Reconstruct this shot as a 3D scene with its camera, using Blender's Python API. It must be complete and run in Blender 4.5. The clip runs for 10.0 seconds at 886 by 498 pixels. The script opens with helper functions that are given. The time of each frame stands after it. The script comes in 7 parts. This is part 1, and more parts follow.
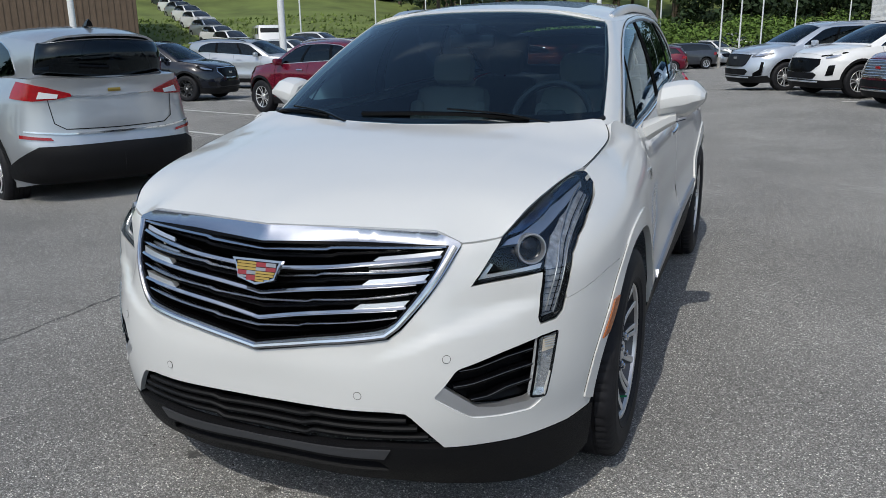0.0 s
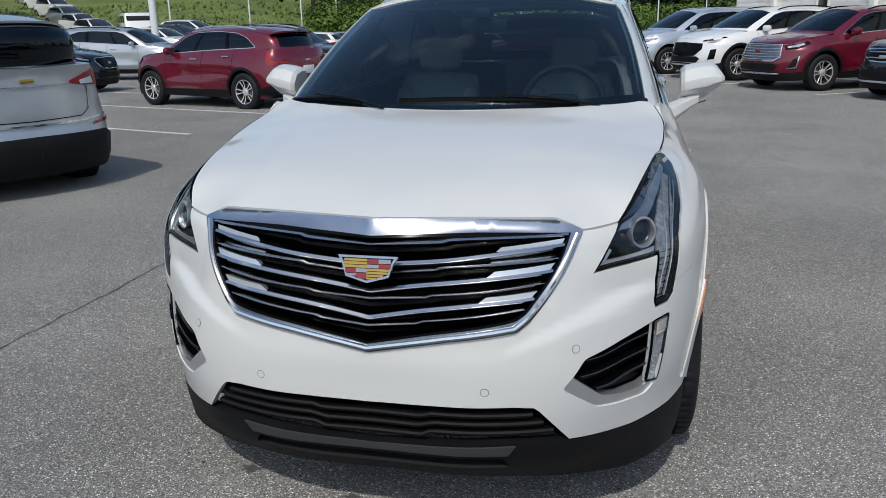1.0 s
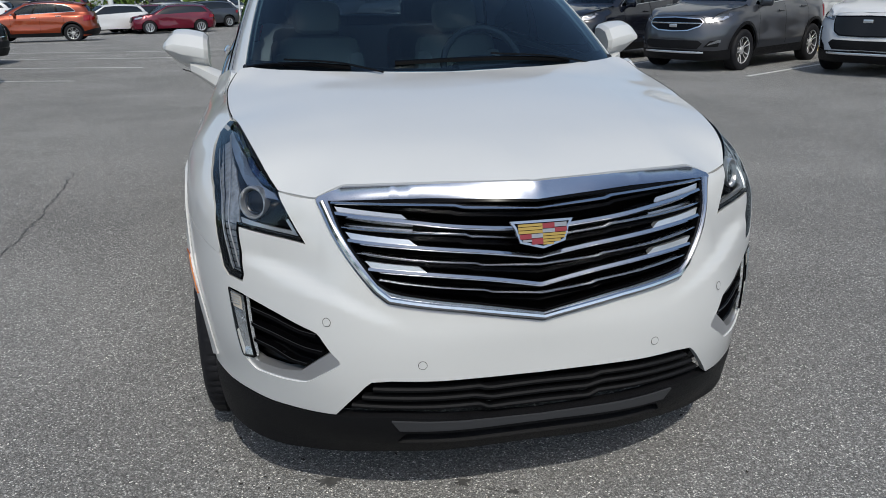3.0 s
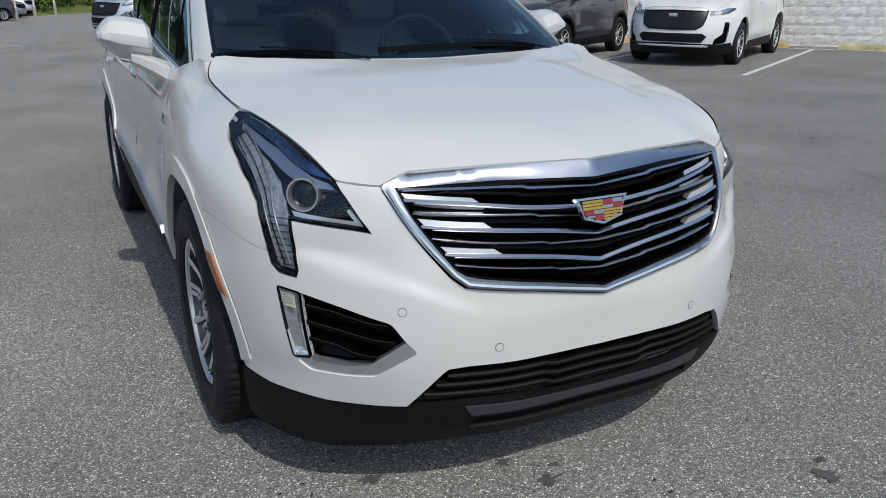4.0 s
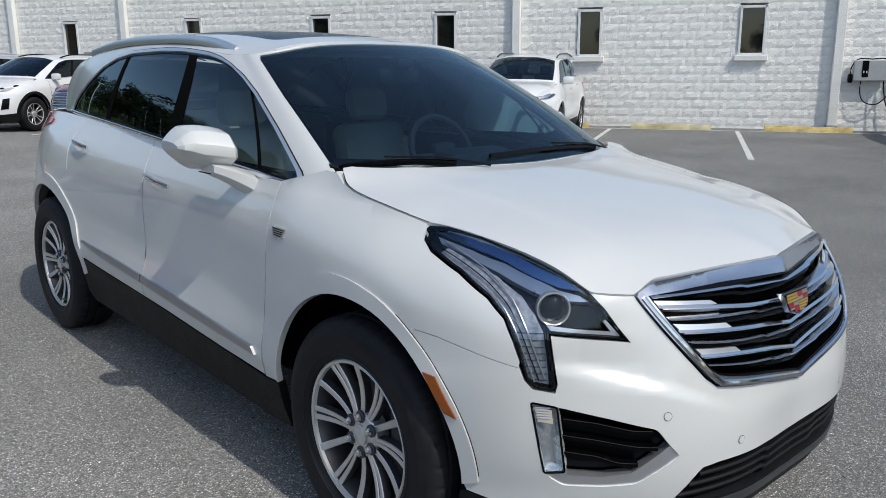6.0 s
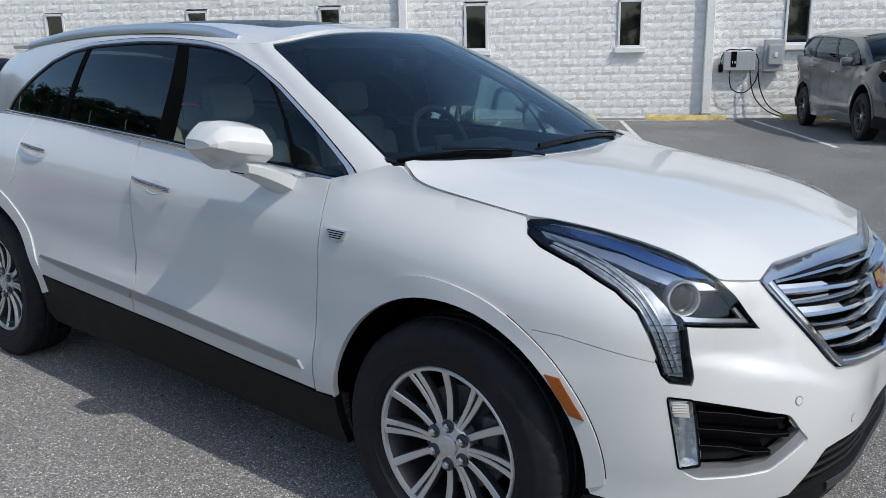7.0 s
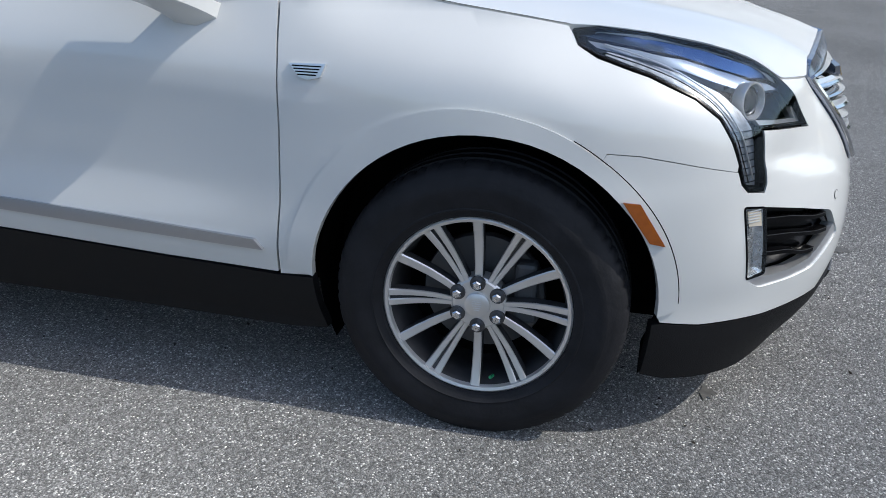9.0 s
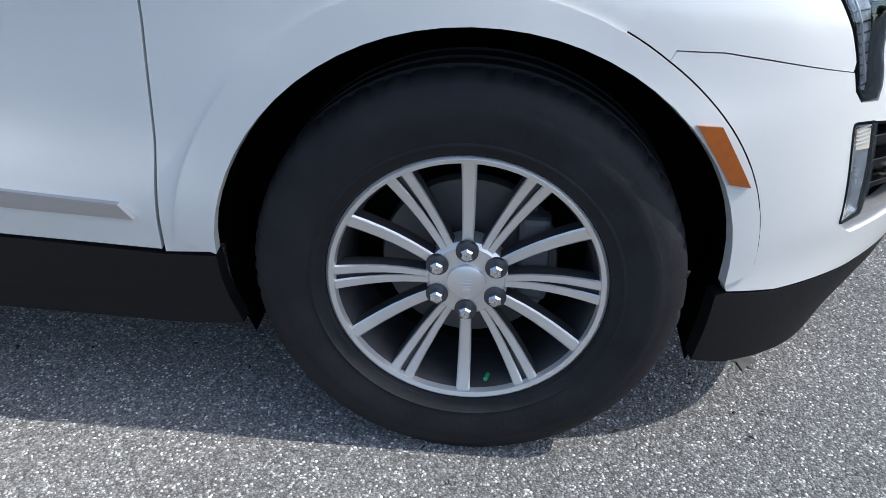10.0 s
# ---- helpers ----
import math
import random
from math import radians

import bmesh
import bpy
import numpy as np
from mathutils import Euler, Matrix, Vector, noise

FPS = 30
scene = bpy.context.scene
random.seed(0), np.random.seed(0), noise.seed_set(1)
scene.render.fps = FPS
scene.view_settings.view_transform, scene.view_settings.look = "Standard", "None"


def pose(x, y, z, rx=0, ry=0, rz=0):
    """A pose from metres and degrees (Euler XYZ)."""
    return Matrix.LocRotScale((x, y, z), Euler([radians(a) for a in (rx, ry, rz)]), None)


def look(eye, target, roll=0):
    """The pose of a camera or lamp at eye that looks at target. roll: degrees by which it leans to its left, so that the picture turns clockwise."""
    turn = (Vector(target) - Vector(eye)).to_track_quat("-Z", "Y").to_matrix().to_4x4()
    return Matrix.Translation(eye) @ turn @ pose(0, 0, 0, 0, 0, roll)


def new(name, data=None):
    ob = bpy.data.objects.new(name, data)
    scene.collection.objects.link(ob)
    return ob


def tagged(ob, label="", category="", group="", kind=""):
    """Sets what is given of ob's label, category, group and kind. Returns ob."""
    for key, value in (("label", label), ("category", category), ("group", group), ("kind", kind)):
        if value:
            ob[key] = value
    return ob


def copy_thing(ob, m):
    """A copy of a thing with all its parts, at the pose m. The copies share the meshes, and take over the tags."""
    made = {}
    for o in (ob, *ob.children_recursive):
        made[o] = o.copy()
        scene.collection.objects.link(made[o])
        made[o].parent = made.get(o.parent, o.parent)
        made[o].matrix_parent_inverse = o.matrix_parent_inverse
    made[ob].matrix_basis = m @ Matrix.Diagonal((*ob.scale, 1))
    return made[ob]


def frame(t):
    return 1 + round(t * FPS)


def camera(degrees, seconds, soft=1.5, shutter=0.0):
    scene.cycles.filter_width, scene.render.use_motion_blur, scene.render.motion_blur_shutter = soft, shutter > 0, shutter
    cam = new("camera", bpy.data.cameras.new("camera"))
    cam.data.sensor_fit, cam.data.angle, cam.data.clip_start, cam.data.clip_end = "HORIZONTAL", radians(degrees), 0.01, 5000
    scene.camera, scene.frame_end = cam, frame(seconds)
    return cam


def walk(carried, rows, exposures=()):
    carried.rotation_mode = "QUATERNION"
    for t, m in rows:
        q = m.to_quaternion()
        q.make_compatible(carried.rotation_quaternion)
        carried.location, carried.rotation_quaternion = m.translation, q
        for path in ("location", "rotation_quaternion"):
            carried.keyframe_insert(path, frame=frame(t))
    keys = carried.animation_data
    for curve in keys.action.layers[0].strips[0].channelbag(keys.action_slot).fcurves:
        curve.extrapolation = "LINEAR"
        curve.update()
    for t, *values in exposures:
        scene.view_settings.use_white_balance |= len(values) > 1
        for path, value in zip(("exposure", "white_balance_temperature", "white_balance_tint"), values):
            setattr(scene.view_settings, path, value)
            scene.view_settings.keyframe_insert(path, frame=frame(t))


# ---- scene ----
cam = camera(58.1, 10.0, 0.85)
PATH = [
    (0, (1.302, -2.735, 1.496), (0.58, -0.945, 0.972), -0.9),
    (0.5, (0.992, -2.802, 1.487), (0.397, -0.967, 0.957), -0.9),
    (1, (0.655, -2.854, 1.49), (0.222, -0.982, 0.933), -1.1),
    (1.5, (0.33, -2.836, 1.47), (0.101, -0.928, 0.914), -1.0),
    (2, (0.006, -2.822, 1.475), (-0.014, -0.906, 0.899), -0.8),
    (2.5, (-0.323, -2.807, 1.47), (-0.143, -0.91, 0.865), -0.7),
    (4, (-1.281, -2.547, 1.425), (-0.434, -0.852, 0.783), 0.2),
    (4.5, (-1.535, -2.392, 1.442), (-0.522, -0.781, 0.826), 0.5),
    (5, (-1.791, -2.253, 1.452), (-0.661, -0.704, 0.882), 0.5),
    (5.5, (-2.052, -2.099, 1.48), (-0.83, -0.602, 0.965), 0.5),
    (6, (-2.255, -1.866, 1.512), (-0.94, -0.429, 1.057), 0.6),
    (7.5, (-2.677, -1.038, 1.438), (-1.044, -0.007, 0.918), -0.4),
    (8, (-2.724, -0.775, 1.39), (-1.008, 0.061, 0.794), -0.4),
    (8.5, (-2.775, -0.523, 1.351), (-1.008, 0.119, 0.672), -0.1),
    (9, (-2.678, -0.367, 1.311), (-0.896, 0.089, 0.525), 0.0),
    (9.5, (-2.368, -0.198, 1.233), (-0.603, 0.09, 0.339), 0.4),
    (10, (-2.083, -0.067, 1.122), (-0.353, 0.091, 0.132), 0.7),
]
walk(cam, [(t, look(eye, target, roll)) for t, eye, target, roll in PATH], exposures=[(0, -0.24, 6500, 6), (2.5, -0.36, 6500, 6), (5.5, -0.20, 6500, 6), (7.5, 0.0, 6400, 7), (8.5, 0.14, 6350, 7), (9.3, 0.36, 6300, 7), (10, 0.72, 6250, 8)])

# ---- sky and sun ----
SUN = Vector((-0.03, -1.0, 1.2)).normalized()
world = bpy.data.worlds.new("sky")
scene.world = world
world.use_nodes = True
wn, wl = world.node_tree.nodes, world.node_tree.links
sky = wn.new("ShaderNodeTexSky")
sky.sky_type, sky.sun_disc = "NISHITA", False
sky.sun_elevation = math.asin(SUN.z)
sky.sun_rotation = math.atan2(SUN.x, SUN.y)
sky.air_density, sky.dust_density, sky.ozone_density = 1.0, 1.6, 1.0
# broken white cloud over the blue
wco = wn.new("ShaderNodeTexCoord")
wmap = wn.new("ShaderNodeMapping")
wmap.inputs["Scale"].default_value = (1.0, 1.0, 2.6)
wno = wn.new("ShaderNodeTexNoise")
wno.inputs["Scale"].default_value, wno.inputs["Detail"].default_value, wno.inputs["Roughness"].default_value = 2.1, 7.0, 0.55
wra = wn.new("ShaderNodeValToRGB")
wra.color_ramp.elements[0].position, wra.color_ramp.elements[1].position = 0.60, 0.80
wmx = wn.new("ShaderNodeMix")
wmx.data_type = "RGBA"
wmx.inputs["B"].default_value = (6.0, 6.2, 6.6, 1)
wl.new(wco.outputs["Generated"], wmap.inputs["Vector"])
wl.new(wmap.outputs["Vector"], wno.inputs["Vector"])
wl.new(wno.outputs["Fac"], wra.inputs["Fac"])
wl.new(wra.outputs["Color"], wmx.inputs["Factor"])
wl.new(sky.outputs["Color"], wmx.inputs["A"])
wl.new(wmx.outputs["Result"], wn["Background"].inputs["Color"])
wn["Background"].inputs["Strength"].default_value = 0.170
sun = new("sun", bpy.data.lights.new("sun", "SUN"))
sun.data.energy, sun.data.angle, sun.data.color = 2.62, radians(0.53), (1.0, 0.95, 0.88)
sun.matrix_world = look((0, 0, 30), Vector((0, 0, 30)) - SUN)


# ---- materials ----
def material(name, base=(0.5, 0.5, 0.5), rough=0.5, metal=0.0, coat=0.0, spec=0.5, vary=0.0, scale=8.0, bump=0.0, bump_scale=60.0, rough_vary=0.0, per_object=0.0):
    m = bpy.data.materials.new(name)
    m.use_nodes = True
    n, l = m.node_tree.nodes, m.node_tree.links
    b = n["Principled BSDF"]
    b.inputs["Base Color"].default_value = (*base, 1)
    b.inputs["Roughness"].default_value, b.inputs["Metallic"].default_value = rough, metal
    b.inputs["Coat Weight"].default_value, b.inputs["Coat Roughness"].default_value = coat, 0.03
    b.inputs["Specular IOR Level"].default_value = spec
    co = n.new("ShaderNodeTexCoord")
    if vary or rough_vary or per_object:
        no = n.new("ShaderNodeTexNoise")
        no.inputs["Scale"].default_value, no.inputs["Detail"].default_value = scale, 6.0
        l.new(co.outputs["Object"], no.inputs["Vector"])
        if rough_vary:
            rr = n.new("ShaderNodeMapRange")
            rr.inputs["To Min"].default_value, rr.inputs["To Max"].default_value = rough - rough_vary, rough + rough_vary
            l.new(no.outputs["Fac"], rr.inputs["Value"])
            l.new(rr.outputs["Result"], b.inputs["Roughness"])
        if vary or per_object:
            hs = n.new("ShaderNodeHueSaturation")
            hs.inputs["Color"].default_value = (*base, 1)
            mr = n.new("ShaderNodeMapRange")
            mr.inputs["From Min"].default_value, mr.inputs["From Max"].default_value = 0.3, 0.7
            mr.inputs["To Min"].default_value, mr.inputs["To Max"].default_value = 1 - vary, 1 + vary
            l.new(no.outputs["Fac"], mr.inputs["Value"])
            last = mr.outputs["Result"]
            if per_object:
                oi = n.new("ShaderNodeObjectInfo")
                pr = n.new("ShaderNodeMapRange")
                pr.inputs["To Min"].default_value, pr.inputs["To Max"].default_value = 1 - per_object, 1 + per_object
                l.new(oi.outputs["Random"], pr.inputs["Value"])
                mu = n.new("ShaderNodeMath")
                mu.operation = "MULTIPLY"
                l.new(last, mu.inputs[0])
                l.new(pr.outputs["Result"], mu.inputs[1])
                last = mu.outputs[0]
            l.new(last, hs.inputs["Value"])
            l.new(hs.outputs["Color"], b.inputs["Base Color"])
    if bump:
        nb = n.new("ShaderNodeTexNoise")
        nb.inputs["Scale"].default_value, nb.inputs["Detail"].default_value = bump_scale, 8.0
        l.new(co.outputs["Object"], nb.inputs["Vector"])
        bp = n.new("ShaderNodeBump")
        bp.inputs["Strength"].default_value, bp.inputs["Distance"].default_value = bump, 0.01
        l.new(nb.outputs["Fac"], bp.inputs["Height"])
        l.new(bp.outputs["Normal"], b.inputs["Normal"])
    return m


def glass(name, tint, gloss=0.0, ior=1.52):
    """Thin pane: tinted see-through with a Fresnel gloss."""
    m = bpy.data.materials.new(name)
    m.use_nodes = True
    n, l = m.node_tree.nodes, m.node_tree.links
    n.remove(n["Principled BSDF"])
    tr, gl, mx, fr = n.new("ShaderNodeBsdfTransparent"), n.new("ShaderNodeBsdfGlossy"), n.new("ShaderNodeMixShader"), n.new("ShaderNodeFresnel")
    tr.inputs["Color"].default_value = (*tint, 1)
    gl.inputs["Roughness"].default_value = gloss
    gl.inputs["Color"].default_value = (0.76, 0.90, 1.0, 1)
    fr.inputs["IOR"].default_value = ior
    l.new(fr.outputs["Fac"], mx.inputs["Fac"])
    l.new(tr.outputs["BSDF"], mx.inputs[1])
    l.new(gl.outputs["BSDF"], mx.inputs[2])
    l.new(mx.outputs["Shader"], n["Material Output"].inputs["Surface"])
    return m


def asphalt():
    m = material("asphalt", (0.10, 0.10, 0.10), 0.85)
    n, l = m.node_tree.nodes, m.node_tree.links
    b = n["Principled BSDF"]
    b.inputs["Diffuse Roughness"].default_value = 1.0
    co = n.new("ShaderNodeTexCoord")
    vo = n.new("ShaderNodeTexVoronoi")
    vo.inputs["Scale"].default_value = 200.0
    vo2 = n.new("ShaderNodeTexVoronoi")
    vo2.inputs["Scale"].default_value = 420.0
    big = n.new("ShaderNodeTexNoise")
    big.inputs["Scale"].default_value, big.inputs["Detail"].default_value, big.inputs["Roughness"].default_value = 0.55, 9.0, 0.6
    mid = n.new("ShaderNodeTexNoise")
    mid.inputs["Scale"].default_value, mid.inputs["Detail"].default_value = 14.0, 6.0
    for t in (vo, vo2, big, mid):
        l.new(co.outputs["Object"], t.inputs["Vector"])
    # every stone its own grey, a few of them pale
    sep = n.new("ShaderNodeSeparateColor")
    l.new(vo.outputs["Color"], sep.inputs["Color"])
    ramp = n.new("ShaderNodeValToRGB")
    e = ramp.color_ramp.elements
    e[0].position, e[0].color = 0.0, (0.105, 0.103, 0.10, 1)
    e[1].position, e[1].color = 1.0, (0.78, 0.765, 0.725, 1)
    for p, c in ((0.45, 0.195), (0.8, 0.27), (0.93, 0.40)):
        s = e.new(p)
        s.color = (c, c * 0.985, c * 0.95, 1)
    l.new(sep.outputs["Red"], ramp.inputs["Fac"])
    sep2 = n.new("ShaderNodeSeparateColor")
    l.new(vo2.outputs["Color"], sep2.inputs["Color"])
    fine = n.new("ShaderNodeMapRange")
    fine.inputs["To Min"].default_value, fine.inputs["To Max"].default_value = 0.65, 1.35
    l.new(sep2.outputs["Green"], fine.inputs["Value"])
    gap = n.new("ShaderNodeMapRange")
    gap.inputs["From Min"].default_value, gap.inputs["From Max"].default_value = 0.25, 0.75
    gap.inputs["To Min"].default_value, gap.inputs["To Max"].default_value = 1.15, 0.65
    l.new(vo.outputs["Distance"], gap.inputs["Value"])
    wide = n.new("ShaderNodeMapRange")
    wide.inputs["From Min"].default_value, wide.inputs["From Max"].default_value = 0.3, 0.7
    wide.inputs["To Min"].default_value, wide.inputs["To Max"].default_value = 0.8, 1.2
    l.new(big.outputs["Fac"], wide.inputs["Value"])
    last = None
    for s in (fine, gap, wide):
        if last is None:
            last = s.outputs["Result"]
            continue
        mu = n.new("ShaderNodeMath")
        mu.operation = "MULTIPLY"
        l.new(last, mu.inputs[0])
        l.new(s.outputs["Result"], mu.inputs[1])
        last = mu.outputs[0]
    hs = n.new("ShaderNodeHueSaturation")
    l.new(ramp.outputs["Color"], hs.inputs["Color"])
    l.new(last, hs.inputs["Value"])
    l.new(hs.outputs["Color"], b.inputs["Base Color"])
    ad = n.new("ShaderNodeMath")
    ad.operation = "SUBTRACT"
    l.new(mid.outputs["Fac"], ad.inputs[0])
    l.new(vo.outputs["Distance"], ad.inputs[1])
    bp = n.new("ShaderNodeBump")
    bp.inputs["Strength"].default_value, bp.inputs["Distance"].default_value = 0.72, 0.006
    l.new(ad.outputs[0], bp.inputs["Height"])
    l.new(bp.outputs["Normal"], b.inputs["Normal"])
    return m


ASPHALT = asphalt()
WHITE = material("white_pearl_paint", (0.665, 0.665, 0.65), 0.34, 0.0, 1.0, vary=0.012, scale=3.0)
CHROME = material("chrome", (0.72, 0.73, 0.75), 0.12, 1.0, rough_vary=0.04, scale=12)
SATIN = material("satin_silver", (0.78, 0.785, 0.80), 0.30, 0.85, rough_vary=0.05, scale=20)
SURROUND = material("grille_surround_metal", (0.40, 0.43, 0.50), 0.24, 1.0, rough_vary=0.05, scale=15)
MOULDING = material("brushed_moulding", (0.46, 0.47, 0.50), 0.42, 1.0, rough_vary=0.05, scale=20)
BRIGHT = material("bright_silver", (0.76, 0.77, 0.79), 0.30, 0.8, rough_vary=0.05, scale=25)
# dark pocket paint; also holds the shade painted into barrel and recesses
POCKET = material("dark_pocket_and_shade", (0.10, 0.10, 0.105), 0.42, 0.7, vary=0.15, scale=30)
RIMMETAL = material("wheel_metal", (0.74, 0.725, 0.71), 0.36, 0.72, rough_vary=0.04, scale=12)
GRILLEBLACK = material("gloss_black_plastic", (0.002, 0.002, 0.0025), 0.25, spec=0.15, rough_vary=0.08)
PLASTIC = material("black_grained_plastic", (0.0065, 0.0065, 0.0075), 0.55, spec=0.22, bump=0.25, bump_scale=500, vary=0.15, rough_vary=0.1)
REFLECTOR = material("lamp_reflector", (0.74, 0.75, 0.76), 0.24, 0.75, vary=0.15, scale=70, rough_vary=0.1)
# near-black for black parts, and for shade painted into openings and gaps
DARK = material("black_and_cavity_shade", (0.004, 0.004, 0.004), 0.95, spec=0.05, vary=0.2)
RUBBER = material("tyre_rubber", (0.016, 0.016, 0.0185), 0.62, spec=0.22, bump=0.12, bump_scale=90, vary=0.3, scale=14, rough_vary=0.1)
WINDSHIELD = glass("windshield_glass", (0.40, 0.56, 0.66), 0.0, 1.56)
TINT = glass("tinted_glass", (0.07, 0.08, 0.085))
SIDEGLASS = glass("side_glass", (0.62, 0.74, 0.73))
LENS = glass("clear_lens", (0.93, 0.94, 0.96))
AMBER = material("amber_lens", (0.30, 0.072, 0.002), 0.2, coat=0.8, vary=0.12, scale=60)
REDLENS = material("red_lens", (0.30, 0.003, 0.007), 0.15, coat=0.5, vary=0.15, scale=40)
LEATHER = material("beige_leather", (0.58, 0.54, 0.47), 0.55, bump=0.15, bump_scale=180, vary=0.06)
TRIMDARK = material("dark_interior", (0.022, 0.024, 0.028), 0.7, vary=0.2)
LINEPAINT = material("road_marking_paint", (0.62, 0.62, 0.59), 0.75, vary=0.25, scale=9, bump=0.2, bump_scale=140)
YELLOWPAINT = material("worn_yellow_paint", (0.60, 0.46, 0.18), 0.75, vary=0.3, scale=7, bump=0.2, bump_scale=80)
CONCRETE = material("concrete", (0.36, 0.35, 0.33), 0.85, vary=0.2, scale=5, bump=0.3, bump_scale=70)
WALLWHITE = material("white_painted_block", (0.83, 0.82, 0.79), 0.7, vary=0.05, scale=3.0, bump=1.0, bump_scale=26, per_object=0.03)
GREYMETAL = material("grey_enclosure", (0.42, 0.43, 0.44), 0.45, vary=0.05)
POLEWHITE = material("white_pole_paint", (0.74, 0.75, 0.76), 0.4, vary=0.06)
BROWN = material("brown_cladding", (0.13, 0.09, 0.065), 0.8, vary=0.15, scale=2)


def paint(name, base, metal=0.55, rough=0.32):
    return material(name, base, rough, metal, 1.0, vary=0.02, scale=4)


# ---- mesh helpers ----
def mesh_object(name, verts, faces, mat, parent=None, label="", smooth=True, normals=None):
    me = bpy.data.meshes.new(name)
    me.from_pydata([tuple(map(float, v)) for v in verts], [], faces)
    me.materials.append(mat)
    if smooth:
        me.shade_smooth()
    if normals is not None:
        me.normals_split_custom_set_from_vertices([tuple(map(float, v)) for v in normals])
    ob = new(name, me)
    if parent is not None:
        ob.parent = parent
    if label:
        tagged(ob, label)
    return ob


def part(name, bm, mat, parent=None, label="", smooth=False):
    me = bpy.data.meshes.new(name)
    bmesh.ops.recalc_face_normals(bm, faces=bm.faces)
    bm.to_mesh(me)
    bm.free()
    me.materials.append(mat)
    if smooth:
        me.shade_smooth()
        me.set_sharp_from_angle(angle=radians(38))
    ob = new(name, me)
    if parent is not None:
        ob.parent = parent
    if label:
        tagged(ob, label)
    return ob


def thing(name, label, category, group="", at=None, kind=""):
    ob = new(name)
    ob.empty_display_size = 0.2
    if at is not None:
        ob.matrix_world = at
    return tagged(ob, label, category, group, kind)


def box(bm, c, s, bevel=0.0, m=None):
    """A box of size s round c, with bevelled edges."""
    made = bmesh.ops.create_cube(bm, size=1.0)["verts"]
    bmesh.ops.scale(bm, vec=s, verts=made)
    bmesh.ops.translate(bm, vec=c, verts=made)
    if bevel:
        es = list({e for v in made for e in v.link_edges})
        got = bmesh.ops.bevel(bm, geom=es, offset=bevel, segments=2, affect="EDGES", profile=0.5)
        made = list({v for f in got["faces"] for v in f.verts} | {v for v in made if v.is_valid})
    if m is not None:
        bmesh.ops.transform(bm, matrix=m, verts=made)
    return made


def lathe(bm, profile, segments=48, m=None, arc=None):
    """Turns (radius, x) pairs round the x axis."""
    rings = []
    for k in range(segments if arc is None else segments + 1):
        w = 2 * math.pi * k / segments if arc is None else radians(arc[0] + (arc[1] - arc[0]) * k / segments)
        rings.append([bm.verts.new((x, r * math.sin(w), r * math.cos(w))) for r, x in profile])
    for k in range(segments):
        a, b = rings[k], rings[(k + 1) % len(rings)]
        for j in range(len(profile) - 1):
            bm.faces.new((a[j], a[j + 1], b[j + 1], b[j]))
    if m is not None:
        bmesh.ops.transform(bm, matrix=m, verts=[v for r in rings for v in r])


def spline(pts, n):
    """n points along a Catmull-Rom curve, by chord length."""
    p = np.array(pts, float)
    d = np.r_[0, np.cumsum(np.linalg.norm(np.diff(p, axis=0), axis=1) + 1e-9)]
    return hermite(d, p, np.linspace(0, d[-1], n))


def hermite(k, p, x):
    """Smooth curve through the values p at the knots k."""
    k, p = np.asarray(k, float), np.asarray(p, float)
    flat = p.ndim == 1
    if flat:
        p = p[:, None]
    s = np.diff(p, axis=0) / np.diff(k)[:, None]
    m = np.empty_like(p)
    m[0], m[-1] = s[0], s[-1]
    if len(k) > 2:
        h = np.diff(k)[:, None]
        m[1:-1] = (s[:-1] * h[1:] + s[1:] * h[:-1]) / (h[1:] + h[:-1])
    x = np.clip(x, k[0], k[-1])
    i = np.clip(np.searchsorted(k, x, side="right") - 1, 0, len(k) - 2)
    h = (k[i + 1] - k[i])[:, None]
    t = ((x - k[i]) / (k[i + 1] - k[i]))[:, None]
    out = (2 * t**3 - 3 * t**2 + 1) * p[i] + (t**3 - 2 * t**2 + t) * h * m[i] + (3 * t**2 - 2 * t**3) * p[i + 1] + (t**3 - t**2) * h * m[i + 1]
    return out[:, 0] if flat else out


def tube(bm, path, profile, up=(0, 0, 1), closed_profile=True, caps=True, scales=None):
    """Sweeps a profile of (out, up) pairs along a path."""
    p = np.array(path, float)
    t = np.gradient(p, axis=0)
    t /= np.linalg.norm(t, axis=1)[:, None] + 1e-12
    rings = []
    for k in range(len(p)):
        u = np.array(up[k] if isinstance(up, list) else up, float)
        side = np.cross(t[k], u)
        side /= np.linalg.norm(side) + 1e-12
        u = np.cross(side, t[k])
        f = 1.0 if scales is None else scales[k]
        rings.append([bm.verts.new(p[k] + f * (a * side + b * u)) for a, b in profile])
    n = len(profile)
    for a, b in zip(rings, rings[1:]):
        for j in range(n if closed_profile else n - 1):
            bm.faces.new((a[j], a[(j + 1) % n], b[(j + 1) % n], b[j]))
    if caps and closed_profile:
        bm.faces.new(rings[0][::-1])
        bm.faces.new(rings[-1])


def ring(r, n=8, ry=None):
    return [(r * math.cos(2 * math.pi * k / n), (ry or r) * math.sin(2 * math.pi * k / n)) for k in range(n)]


def inside(poly, pts):
    """Which points lie in a polygon."""
    poly, pts = np.asarray(poly, float), np.asarray(pts, float)
    x, y = pts[:, 0], pts[:, 1]
    hit = np.zeros(len(pts), bool)
    for (x0, y0), (x1, y1) in zip(poly, np.roll(poly, -1, axis=0)):
        if y0 == y1:
            continue
        hit ^= ((y0 > y) != (y1 > y)) & (x < (x1 - x0) * (y - y0) / (y1 - y0) + x0)
    return hit


